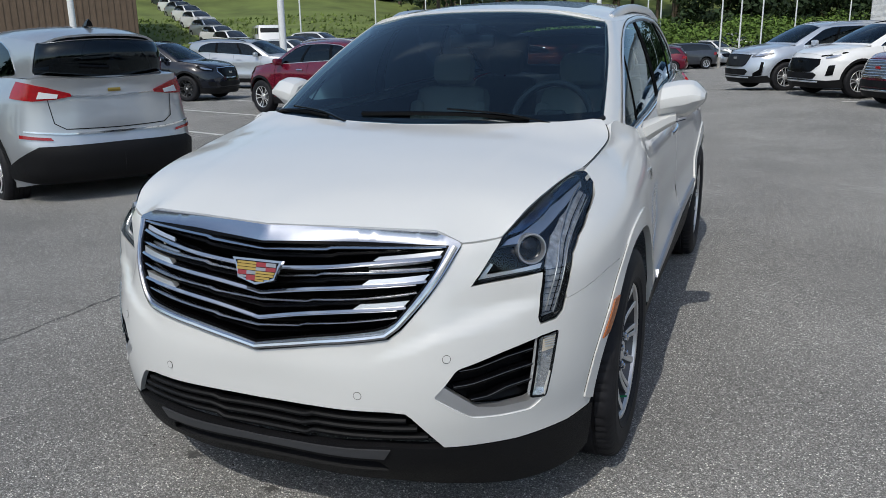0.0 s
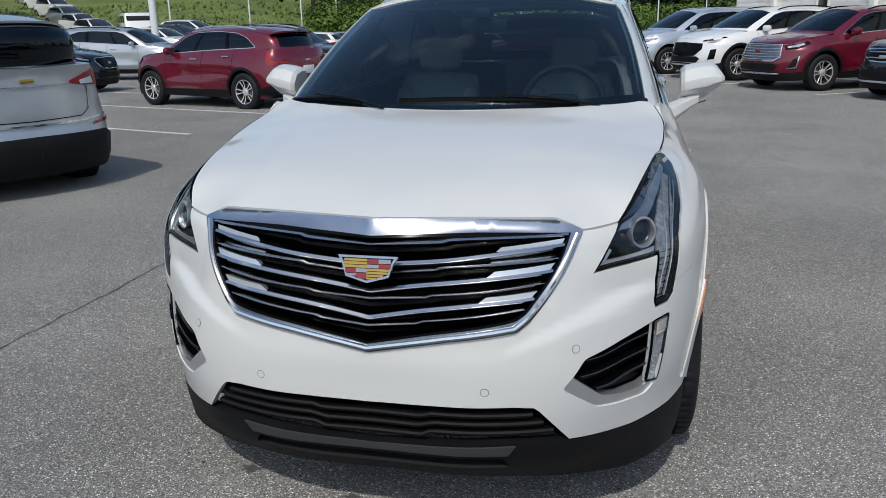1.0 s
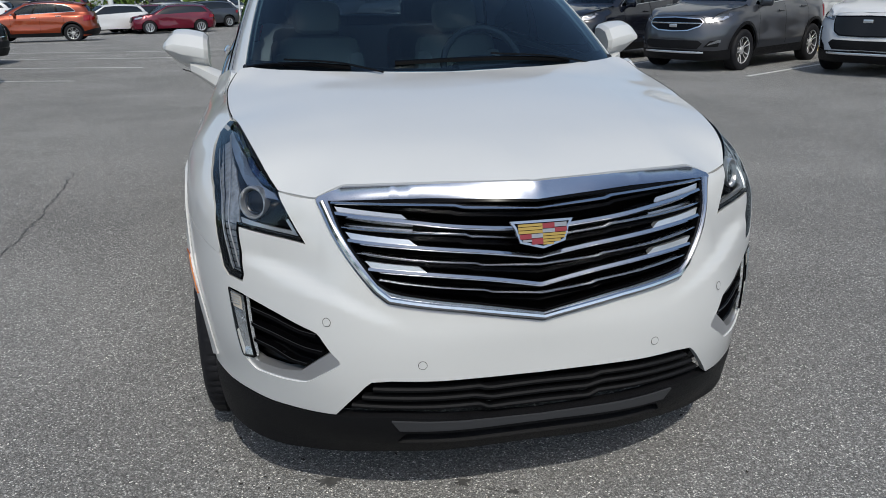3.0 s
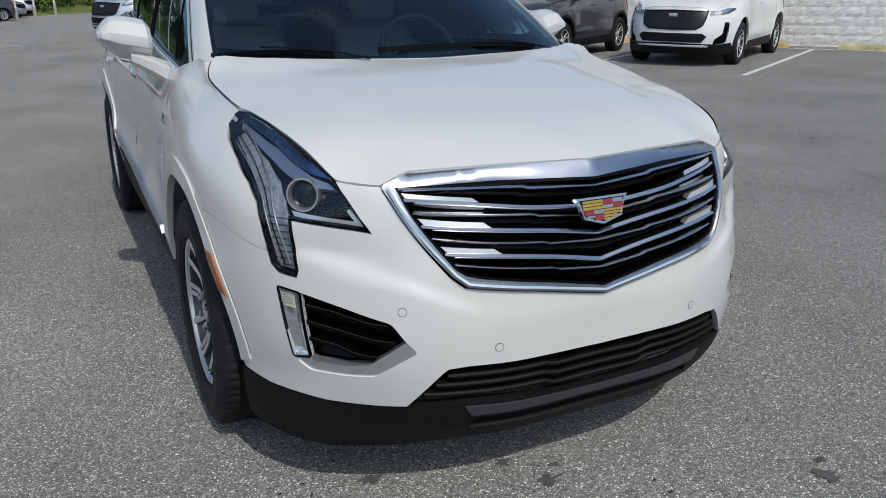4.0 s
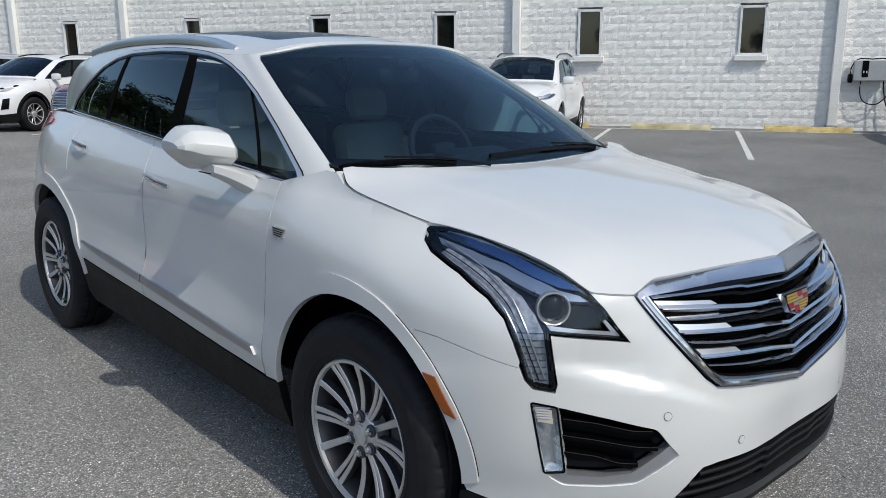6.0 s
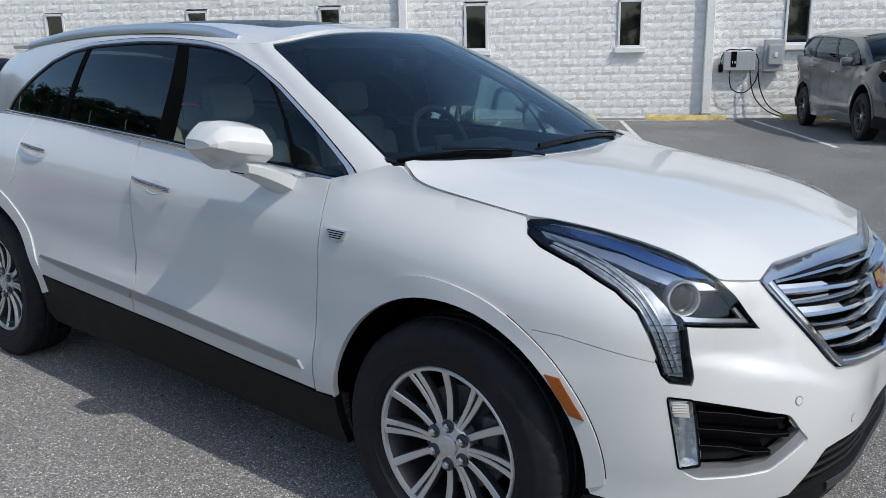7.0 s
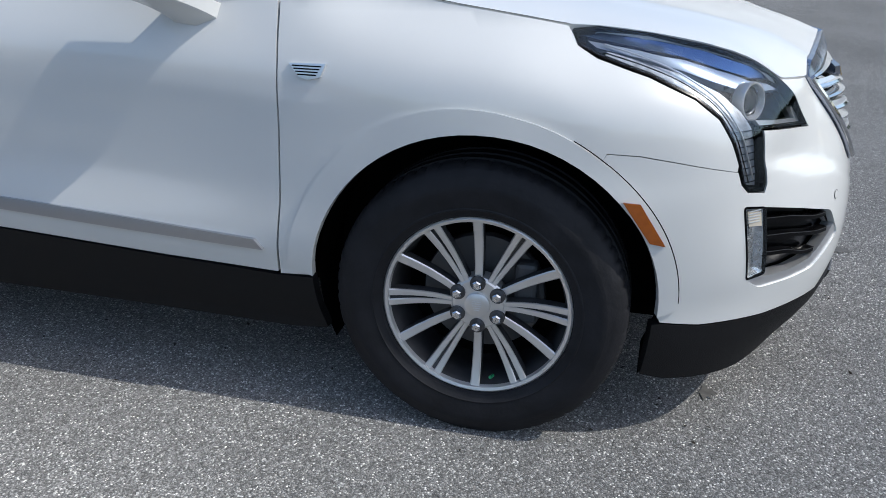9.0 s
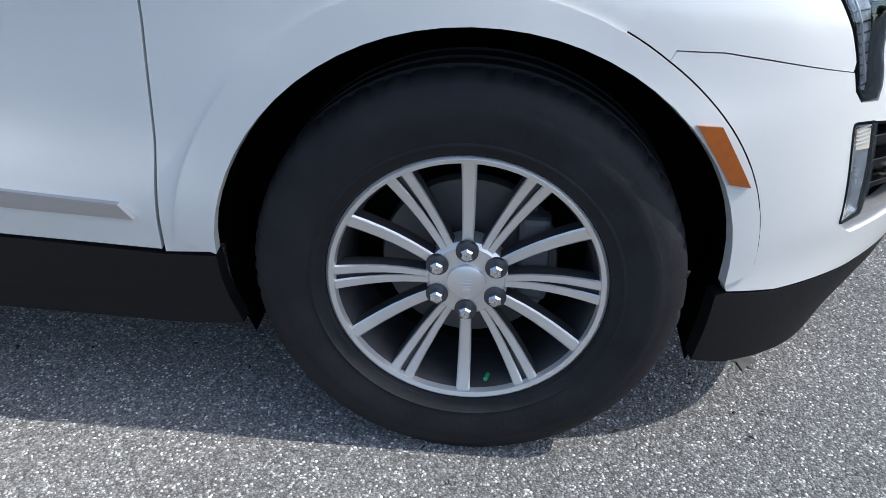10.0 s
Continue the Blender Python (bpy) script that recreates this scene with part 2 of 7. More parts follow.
def densify(poly, step):
    out = []
    p = np.asarray(poly, float)
    for a, b in zip(p, np.roll(p, -1, axis=0)):
        n = max(1, int(math.ceil(np.linalg.norm(b - a) / step)))
        out += [a + (b - a) * k / n for k in range(n)]
    return np.array(out)


def rounded(poly, r, n=5):
    """A polygon with its corners rounded by about r."""
    p = np.asarray(poly, float)
    out = []
    for a, b, c in zip(np.roll(p, 1, axis=0), p, np.roll(p, -1, axis=0)):
        la, lc = np.linalg.norm(a - b), np.linalg.norm(c - b)
        s, e = b + (a - b) / la * min(r, la * 0.45), b + (c - b) / lc * min(r, lc * 0.45)
        out += [(1 - t) ** 2 * s + 2 * t * (1 - t) * b + t * t * e for t in np.linspace(0, 1, n)]
    return np.array(out)


def grown(poly, d):
    """A polygon pushed outwards by d (inwards when negative)."""
    p = np.asarray(poly, float)
    area = 0.5 * np.sum(p[:, 0] * np.roll(p[:, 1], -1) - np.roll(p[:, 0], -1) * p[:, 1])
    out = []
    for a, b, c in zip(np.roll(p, 1, axis=0), p, np.roll(p, -1, axis=0)):
        e, f = b - a, c - b
        n1, n2 = np.array((e[1], -e[0])), np.array((f[1], -f[0]))
        n = n1 / (np.linalg.norm(n1) + 1e-9) + n2 / (np.linalg.norm(n2) + 1e-9)
        n /= max(np.linalg.norm(n), 1e-6)
        k = max(0.45, float(np.dot(n, n1 / (np.linalg.norm(n1) + 1e-9))))
        out.append(b + n * (d / k) * (1 if area > 0 else -1))
    return np.array(out)


def ccw(p):
    p = np.asarray(p, float)
    area = np.sum(p[:, 0] * np.roll(p[:, 1], -1) - np.roll(p[:, 0], -1) * p[:, 1])
    return p if area > 0 else p[::-1]


from mathutils.geometry import delaunay_2d_cdt


def panel(name, surf, outline, mat, parent, holes=(), step=0.05, lift=0.0, depth=0.02, label="", edge=None, grid=True):
    """A sheet cut from a smooth surface: surf(a, b) gives its points; outline and holes are polygons in (a, b). Its rims turn in by depth."""
    edge = edge or step
    loops = [densify(outline, edge)] + [densify(h, edge) for h in holes]
    verts = np.concatenate(loops)
    edges, n0 = [], 0
    for lp in loops:
        edges += [(n0 + k, n0 + (k + 1) % len(lp)) for k in range(len(lp))]
        n0 += len(lp)
    lo, hi = loops[0].min(0), loops[0].max(0)
    if grid:
        gx, gy = np.meshgrid(np.arange(lo[0], hi[0], step), np.arange(lo[1], hi[1], step))
        gp = np.stack([gx.ravel(), gy.ravel()], 1)
        if len(gp):
            gp = gp[inside(loops[0], gp)]
        for h in loops[1:]:
            if len(gp):
                gp = gp[~inside(h, gp)]
        if len(gp):
            near = np.concatenate([np.sqrt(((c[:, None] - verts[None]) ** 2).sum(-1)).min(1) for c in np.array_split(gp, max(1, len(gp) // 400))])
            gp = gp[near > 0.5 * edge]
            verts = np.concatenate([verts, gp])
    out = delaunay_2d_cdt([Vector(map(float, v)) for v in verts], edges, [], 0, 1e-6)
    co = np.array([tuple(v) for v in out[0]])
    tris = np.array([f for f in out[2] if len(f) == 3])
    mid = co[tris].mean(1)
    keep = inside(loops[0], mid)
    for h in loops[1:]:
        keep &= ~inside(h, mid)
    tris = tris[keep]
    e = 0.006
    P = surf(co[:, 0], co[:, 1])
    N = np.cross(surf(co[:, 0] + e, co[:, 1]) - surf(co[:, 0] - e, co[:, 1]), surf(co[:, 0], co[:, 1] + e) - surf(co[:, 0], co[:, 1] - e))
    N /= np.linalg.norm(N, axis=1)[:, None] + 1e-12
    P = P + N * lift
    faces = [tuple(int(i) for i in t) for t in tris]
    count = {}
    for a, b, c in faces:
        for u, v in ((a, b), (b, c), (c, a)):
            count[(u, v)] = count.get((u, v), 0) + 1
    rims = [(u, v) for (u, v) in count if (v, u) not in count]
    V, NN = list(P), list(N)
    if depth:
        for u, v in rims:
            t = P[v] - P[u]
            o = np.cross(t, N[u] + N[v])
            o /= np.linalg.norm(o) + 1e-12
            k = len(V)
            V += [P[u], P[v], P[v] - N[v] * depth, P[u] - N[u] * depth]
            NN += [o] * 4
            faces.append((k + 1, k, k + 3, k + 2))
    ob = mesh_object(name, V, faces, mat, parent, label, True, NN)
    return ob


# ---- the shape of a car, facing -y, front axle at y = 0, metres ----
def smooth(lo, hi, v):
    u = np.clip((v - lo) / (hi - lo), 0, 1)
    return u * u * (3 - 2 * u)


class Skin:
    """Lower body: a plan line round half the car, and upright sections of (inset, height) along it. Points by (a, z): metres round from the front's middle, height."""

    def __init__(self, plan, sections):
        p = np.array(plan, float)
        p = np.concatenate([p[2:0:-1] * (-1, 1), p, p[-2:-4:-1] * (-1, 1)])
        d = np.r_[0, np.cumsum(np.linalg.norm(np.diff(p, axis=0), axis=1))]
        fine = np.linspace(d[2], d[-3], 900)
        c = hermite(d, p, fine)
        s = np.r_[0, np.cumsum(np.linalg.norm(np.diff(c, axis=0), axis=1))]
        self.length = s[-1]
        self.a = np.linspace(0, self.length, 700)
        self.c = np.stack([np.interp(self.a, s, c[:, k]) for k in (0, 1)], 1)
        t = np.gradient(self.c, axis=0)
        t[0], t[-1] = (1, 0), (-1, 0)
        for _ in range(6):
            t[1:-1] = (t[:-2] + 2 * t[1:-1] + t[2:]) / 4
        t /= np.linalg.norm(t, axis=1)[:, None]
        self.n = np.stack([t[:, 1], -t[:, 0]], 1)
        at = np.interp(d[2:-2], fine, s)
        keys = np.array([at[i] for i, _ in sections])
        levels = np.array([sec for _, sec in sections], float)
        k = levels.shape[1]
        lev = np.stack([hermite(keys, levels[:, j], self.a) for j in range(k)], 1)
        self.bottom, self.top = lev[:, 0, 1], lev[:, -1, 1]
        self.z = np.arange(0.1, 1.4, 0.005)
        self.table = np.empty((len(self.a), len(self.z)))
        fine_k = np.linspace(0, k - 1, 80)
        for i in range(len(self.a)):
            curve = hermite(np.arange(k), lev[i], fine_k)
            self.table[i] = np.interp(self.z, np.maximum.accumulate(curve[:, 1]), curve[:, 0])
        self.extra = None

    def plan(self, A):
        a = np.abs(A)
        return np.stack([np.interp(a, self.a, self.c[:, 0]), np.interp(a, self.a, self.c[:, 1])], -1)

    def __call__(self, A, Z):
        A, Z = np.asarray(A, float), np.asarray(Z, float)
        a = np.clip(np.abs(A), 0, self.length)
        u = np.clip(a / self.length * (len(self.a) - 1), 0, len(self.a) - 1.001)
        w = np.clip((Z - self.z[0]) / 0.005, 0, len(self.z) - 1.001)
        i, j = u.astype(int), w.astype(int)
        fu, fw = u - i, w - j
        T = self.table
        ins = (T[i, j] * (1 - fu) + T[i + 1, j] * fu) * (1 - fw) + (T[i, j + 1] * (1 - fu) + T[i + 1, j + 1] * fu) * fw
        if self.extra is not None:
            ins = ins + self.extra(self, a, Z)
        x = np.interp(a, self.a, self.c[:, 0]) - np.interp(a, self.a, self.n[:, 0]) * ins
        y = np.interp(a, self.a, self.c[:, 1]) - np.interp(a, self.a, self.n[:, 1]) * ins
        return np.stack([np.where(A < 0, -x, x), y, Z], -1)

    def at_y(self, y):
        """The way round at which the side has this y."""
        half = len(self.a) // 10
        return float(np.interp(y, self.c[half:-half, 1], self.a[half:-half]))

    def near(self, x, y):
        """The way round nearest to a plan point."""
        k = np.argmin((self.c[:, 0] - abs(x)) ** 2 + (self.c[:, 1] - y) ** 2)
        return float(self.a[k]) * (-1 if x < 0 else 1)

    def top_at(self, a):
        return np.interp(np.abs(a), self.a, self.top)

    def bottom_at(self, a):
        return np.interp(np.abs(a), self.a, self.bottom)


PLAN = [(0, -0.955), (0.32, -0.945), (0.556, -0.862), (0.70, -0.745), (0.80, -0.625), (0.869, -0.50), (0.915, -0.36), (0.943, -0.10), (0.942, 0.30),
        (0.93, 0.80), (0.925, 1.60), (0.93, 2.40), (0.942, 2.90), (0.91, 3.30), (0.79, 3.62), (0.45, 3.80), (0, 3.845)]
NOSE = [
    (0, [(0.10, 0.20), (0.02, 0.30), (0.0, 0.42), (0.0, 0.53), (0.006, 0.63), (0.05, 0.80), (0.074, 0.89), (0.118, 0.98)]),
    (2, [(0.10, 0.19), (0.03, 0.30), (0.0, 0.42), (-0.008, 0.53), (0.0, 0.635), (0.02, 0.75), (0.05, 0.85), (0.105, 0.955)]),
    (4, [(0.045, 0.18), (0.026, 0.30), (0.017, 0.40), (0.004, 0.50), (0.003, 0.64), (0.020, 0.75), (0.044, 0.85), (0.12, 0.95)]),
    (6, [(0.045, 0.20), (0.027, 0.30), (0.020, 0.39), (0.009, 0.50), (0.0, 0.60), (0.0, 0.72), (0.02, 0.86), (0.14, 1.04)]),
]
FLANK = [
    (7, [(0.06, 0.22), (0.04, 0.30), (0.025, 0.42), (0.012, 0.55), (0.0, 0.68), (0.002, 0.80), (0.035, 0.95), (0.15, 1.08)]),
    (8, [(0.06, 0.25), (0.04, 0.33), (0.025, 0.42), (0.01, 0.52), (0.008, 0.65), (0.015, 0.80), (0.035, 0.955), (0.11, 1.115)]),
    (9, [(0.06, 0.25), (0.04, 0.33), (0.02, 0.42), (0.0, 0.52), (0.028, 0.66), (0.036, 0.80), (0.045, 0.965), (0.115, 1.125)]),
    (10, [(0.06, 0.25), (0.04, 0.33), (0.02, 0.44), (0.0, 0.55), (0.032, 0.68), (0.036, 0.82), (0.055, 1.0), (0.135, 1.165)]),
]
TAIL = [
    (11, [(0.06, 0.26), (0.04, 0.34), (0.02, 0.46), (0.002, 0.58), (0.02, 0.71), (0.024, 0.86), (0.06, 1.05), (0.165, 1.20)]),
    (12, [(0.06, 0.28), (0.04, 0.35), (0.03, 0.46), (0.012, 0.58), (0.0, 0.72), (0.014, 0.88), (0.07, 1.07), (0.20, 1.215)]),
    (14, [(0.08, 0.30), (0.03, 0.38), (0.01, 0.48), (0.0, 0.60), (0.02, 0.72), (0.045, 0.88), (0.07, 1.06), (0.14, 1.215)]),
    (16, [(0.10, 0.30), (0.03, 0.38), (0.0, 0.48), (0.0, 0.60), (0.05, 0.70), (0.06, 0.88), (0.09, 1.06), (0.18, 1.20)]),
]
SECTIONS = NOSE + FLANK + TAIL
ARCH_R, AXLE_Z, ARCH_UP = 0.446, 0.385, 0.006


def relief(skin, a, z):
    """The bumper's ridge."""
    out = np.zeros_like(z)
    ridge = np.interp(a, [0.0, 0.35, 0.50, 0.545, 0.685, 0.80, 0.88, 1.06], [0.595, 0.615, 0.670, 0.688, 0.717, 0.740, 0.748, 0.76])
    amount = np.interp(a, [0.0, 0.35, 0.50, 0.62, 0.80, 0.87, 0.95], [0.0, 0.002, 0.009, 0.016, 0.014, 0.006, 0.0])
    out = out + amount * smooth(ridge - 0.008, ridge + 0.034, z)
    # the hollow under the headlight's inner tip
    out = out + 0.010 * np.exp(-(((a - 0.70) / 0.11) ** 2)) * smooth(0.69, 0.77, z) * smooth(0.93, 0.86, z)
    return out


SKIN = Skin(PLAN, SECTIONS)
SKIN.extra = relief

HOOD_Y = [-0.96, -0.84, -0.78, -0.73, -0.675, -0.64, -0.59, -0.49, -0.377, -0.26, -0.10, 0.03, 0.14, 0.26, 0.45]
HOOD_MID = [0.93, 0.978, 1.003, 1.018, 1.032, 1.040, 1.051, 1.070, 1.091, 1.110, 1.132, 1.149, 1.162, 1.175, 1.19]
HOOD_EDGE_X = [0.55, 0.55, 0.55, 0.554, 0.60, 0.624, 0.666, 0.724, 0.761, 0.773, 0.775, 0.787, 0.80, 0.785, 0.74]
HOOD_EDGE_Z = [0.93, 0.953, 0.964, 0.957, 0.940, 0.951, 0.982, 1.023, 1.053, 1.069, 1.083, 1.099, 1.115, 1.132, 1.165]


def bend(d2):
    return 0.5 * d2 * np.log(d2 + 1e-12)


def hood_frame():
    """Smooth sheet through the hood's crown line, its front lip and its side seams."""
    pts = [(0.0, y, z) for y, z in zip(HOOD_Y, HOOD_MID) if -0.85 < y < 0.4]
    half = [tuple(SKIN(np.array([a]), np.array([z]))[0]) for a, z in ((0.28, 0.970), (0.42, 0.963), (0.535, 0.956), (0.60, 0.945), (0.655, 0.936), (0.735, 0.939), (0.78, 0.953), (0.858, 0.983), (0.93, 1.004), (1.0, 1.023), (1.15, 1.053), (1.29, 1.071), (1.345, 1.072), (1.45, 1.083), (1.59, 1.100), (1.70, 1.116))]
    half += [(0.793, 0.20, 1.125), (0.782, 0.25, 1.131), (0.755, 0.315, 1.141), (0.705, 0.372, 1.152), (0.55, 0.255, 1.160), (0.32, 0.132, 1.158)]
    half += [(0.28, -0.765, 1.000), (0.42, -0.745, 0.994), (0.50, -0.715, 0.987), (0.555, -0.685, 0.974), (0.25, -0.69, 1.022), (0.45, -0.665, 1.013), (0.545, -0.63, 1.003), (0.605, -0.605, 0.992)]
    for y in (-0.45, -0.25, -0.05, 0.10):
        zc, ze, xe = (float(hermite(HOOD_Y, v, np.array([y]))[0]) for v in (HOOD_MID, HOOD_EDGE_Z, HOOD_EDGE_X))
        for f in (0.45, 0.75):
            half.append((f * xe, y, zc + (ze - zc) * (0.35 * f**2 + 0.65 * f**4)))
    pts += half + [(-x, y, z) for x, y, z in half if x > 0.001]
    P = np.array(pts)
    n = len(P)
    A = np.zeros((n + 3, n + 3))
    A[:n, :n] = bend(((P[:, None, :2] - P[None, :, :2]) ** 2).sum(-1)) + 2.5e-4 * np.eye(n)
    A[:n, n:] = np.c_[np.ones(n), P[:, :2]]
    A[n:, :n] = A[:n, n:].T
    return P[:, :2], np.linalg.solve(A, np.r_[P[:, 2], 0, 0, 0])


HOOD_P, HOOD_W = hood_frame()


def hood_surface(x, y):
    x, y = np.asarray(x, float), np.asarray(y, float)
    d2 = (x[..., None] - HOOD_P[:, 0]) ** 2 + (y[..., None] - HOOD_P[:, 1]) ** 2
    z = (bend(d2) * HOOD_W[:-3]).sum(-1) + HOOD_W[-3] + HOOD_W[-2] * x + HOOD_W[-1] * y
    crease = np.interp(y, [-0.8, 0.3], [0.47, 0.60])
    fade = smooth(-0.80, -0.60, y) * smooth(0.25, 0.05, y)
    z = z + 0.0018 * fade * (np.exp(-(((np.abs(x) - crease + 0.03) / 0.03) ** 2)) - np.exp(-(((np.abs(x) - crease - 0.03) / 0.03) ** 2)))
    return np.stack([x, y, z], -1)


# the white car's own shoulders: (way round, height, how much further in)
SHOULDER = [(0.65, 0.934, -0.012), (0.707, 0.937, -0.026), (0.779, 0.943, -0.039), (0.82, 0.968, -0.029), (0.861, 0.989, -0.019), (0.93, 1.012, 0.001), (1.002, 1.028, 0.019), (1.077, 1.040, 0.034),
            (1.153, 1.050, 0.038), (1.23, 1.058, 0.039), (1.307, 1.065, 0.033), (1.37, 1.060, 0.023), (1.457, 1.079, 0.012), (1.565, 1.095, 0.016), (1.67, 1.109, 0.025), (1.771, 1.127, 0.038), (1.84, 1.165, 0.062), (1.95, 1.14, 0.02),
            (0.948, 0.76, -0.017), (0.978, 0.84, -0.017), (1.005, 0.88, -0.022), (1.05, 0.92, -0.025), (1.088, 0.94, -0.019), (1.202, 0.98, 0.0), (1.328, 1.02, 0.014)]
SHOULDER += [(a, z, 0.0) for a, z in ((0.68, 0.82), (0.5, 0.9), (0.5, 0.7), (0.887, 0.70), (0.913, 0.63), (0.876, 0.474), (1.2, 0.68), (1.15, 0.82), (1.35, 0.9), (1.55, 0.96), (1.75, 1.0), (2.08, 1.1), (2.0, 0.95))]
SHOULDER = np.array(SHOULDER)


def spread(a, z, b, y):
    return np.exp(-0.5 * (((a - b) / 0.13) ** 2 + ((z - y) / 0.085) ** 2))


SHOULDER_W = np.linalg.solve(spread(SHOULDER[:, None, 0], SHOULDER[:, None, 1], SHOULDER[None, :, 0], SHOULDER[None, :, 1]) + 0.05 * np.eye(len(SHOULDER)), SHOULDER[:, 2])


def shoulders(skin, a, z):
    # the top of the grille runs straight from the middle to its corners
    lip = smooth(0.87, 0.95, z) * smooth(1.02, 0.985, z) * hermite([0, 0.14, 0.28, 0.40, 0.535, 0.60, 0.68], [-0.014, 0.018, 0.042, 0.042, 0.020, 0.008, 0.0], np.clip(np.abs(a), 0, 0.68))
    return lip + relief(skin, a, z) + sum(w * spread(a, z, b, y) for w, (b, y, _) in zip(SHOULDER_W, SHOULDER))


CAR = Skin(PLAN[:12] + [(0.934, 2.90), (0.878, 3.28), (0.75, 3.57), (0.43, 3.79), (0, 3.845)], SECTIONS)
CAR.extra = shoulders
# the white car's hood: its side edge from the grille's corner to the cowl, and its rear edge
HOOD_SIDE = [(0.56, -0.742, 0.934), (0.60, -0.712, 0.937), (0.650, -0.672, 0.943), (0.668, -0.635, 0.968), (0.682, -0.60, 0.989), (0.698, -0.54, 1.012), (0.711, -0.48, 1.028), (0.723, -0.42, 1.040), (0.734, -0.36, 1.050),
             (0.744, -0.30, 1.058), (0.755, -0.24, 1.064), (0.770, -0.18, 1.067), (0.781, -0.10, 1.080), (0.787, 0.0, 1.095), (0.790, 0.10, 1.109), (0.787, 0.16, 1.119), (0.776, 0.215, 1.135), (0.758, 0.255, 1.158)]
HOOD_REAR = [(0.735, 0.285, 1.172), (0.70, 0.284, 1.174), (0.60, 0.205, 1.169), (0.48, 0.155, 1.166), (0.32, 0.120, 1.162)]


GRILLE_LIP = [(a, float(np.interp(a, [0, 0.28, 0.565], [0.973, 0.971, 0.965]))) for a in np.linspace(0.0, 0.565, 10)]


def bonnet_frame():
    pts = [(0.0, y, z) for y, z in zip(HOOD_Y, HOOD_MID) if -0.80 < y < 0.15]
    half = [tuple(CAR(np.array([a]), np.array([z]))[0]) for a, z in GRILLE_LIP] + HOOD_SIDE + HOOD_REAR
    side = np.array(HOOD_SIDE[2:16])
    for y in (-0.64, -0.55, -0.45, -0.35, -0.25, -0.15, -0.05, 0.05):
        zc = float(hermite(HOOD_Y, HOOD_MID, np.array([y]))[0])
        xe, ze = np.interp(y, side[:, 1], side[:, 0]), np.interp(y, side[:, 1], side[:, 2])
        for f in (0.3, 0.55, 0.78):
            half.append((f * xe, y, zc + (ze - zc) * (0.45 * f**2 + 0.55 * f**4)))
    pts += half + [(-x, y, z) for x, y, z in half if x > 0.001]
    P = np.array(pts)
    n = len(P)
    A = np.zeros((n + 3, n + 3))
    A[:n, :n] = bend(((P[:, None, :2] - P[None, :, :2]) ** 2).sum(-1)) + 2e-4 * np.eye(n)
    A[:n, n:] = np.c_[np.ones(n), P[:, :2]]
    A[n:, :n] = A[:n, n:].T
    return P[:, :2], np.linalg.solve(A, np.r_[P[:, 2], 0, 0, 0])


BONNET_P, BONNET_W = bonnet_frame()


def bonnet_surface(x, y):
    x, y = np.asarray(x, float), np.asarray(y, float)
    d2 = (x[..., None] - BONNET_P[:, 0]) ** 2 + (y[..., None] - BONNET_P[:, 1]) ** 2
    z = (bend(d2) * BONNET_W[:-3]).sum(-1) + BONNET_W[-3] + BONNET_W[-2] * x + BONNET_W[-1] * y
    # a soft crease from each corner of the windshield towards the grille
    crease = np.interp(y, [-0.8, 0.3], [0.45, 0.57])
    fade = smooth(-0.75, -0.45, y) * smooth(0.15, -0.05, y)
    z = z + 0.0015 * fade * np.tanh((crease - np.abs(x)) / 0.02)
    return np.stack([x, y, z], -1)


GH_BASE = [(0, 0.10, 1.165), (0.40, 0.15, 1.165), (0.70, 0.29, 1.150), (0.795, 0.46, 1.110), (0.808, 0.85, 1.122), (0.79, 1.45, 1.155),
           (0.762, 2.10, 1.188), (0.72, 2.75, 1.215), (0.662, 3.13, 1.23), (0.575, 3.46, 1.22), (0.32, 3.60, 1.20), (0, 3.63, 1.20)]
GH_TOP = [(0, 1.00, 1.600), (0.33, 1.015, 1.588), (0.575, 1.06, 1.545), (0.618, 1.17, 1.535), (0.632, 1.40, 1.552), (0.637, 1.75, 1.565),
          (0.632, 2.20, 1.565), (0.612, 2.65, 1.545), (0.585, 3.00, 1.515), (0.53, 3.28, 1.48), (0.30, 3.38, 1.50), (0, 3.40, 1.51)]


def upper_surface(q, v):
    """Greenhouse: q in half metres round from the windshield's middle (station), v in half metres up (0 belt, 0.5 roof edge)."""
    q, v = np.asarray(q, float), np.asarray(v, float)
    s = np.abs(q) * 2
    past = s > 11
    s = np.where(past, 22 - s, s)
    t = (v * 2)[..., None]
    k = np.arange(-2, 14)
    def full(p):
        p = np.array(p, float)
        return np.concatenate([p[2:0:-1] * (-1, 1, 1), p, p[-2:-4:-1] * (-1, 1, 1)])
    b, e = hermite(k, full(GH_BASE), s), hermite(k, full(GH_TOP), s)
    p = b + (e - b) * t
    bow = np.interp(s, [0, 2, 3.2, 8, 9, 11], [0.035, 0.02, 0.022, 0.022, 0.03, 0.05])
    w = np.clip(4 * t[..., 0] * (1 - t[..., 0]), -0.5, 1)
    out = p[..., :2] - np.array((0.0, 2.0))
    out[..., 0] *= 2.2
    out /= np.linalg.norm(out, axis=-1)[..., None]
    p = p + np.concatenate([out * 0.7, np.full(out.shape[:-1] + (1,), 0.7)], -1) * (bow * w)[..., None]
    p[..., 0] = np.where((q < 0) ^ past, -p[..., 0], p[..., 0])
    return p


ROOF_Y = [0.95, 1.1, 1.4, 1.8, 2.2, 2.7, 3.1, 3.42]
ROOF_MID = [1.59, 1.615, 1.645, 1.662, 1.664, 1.645, 1.605, 1.545]


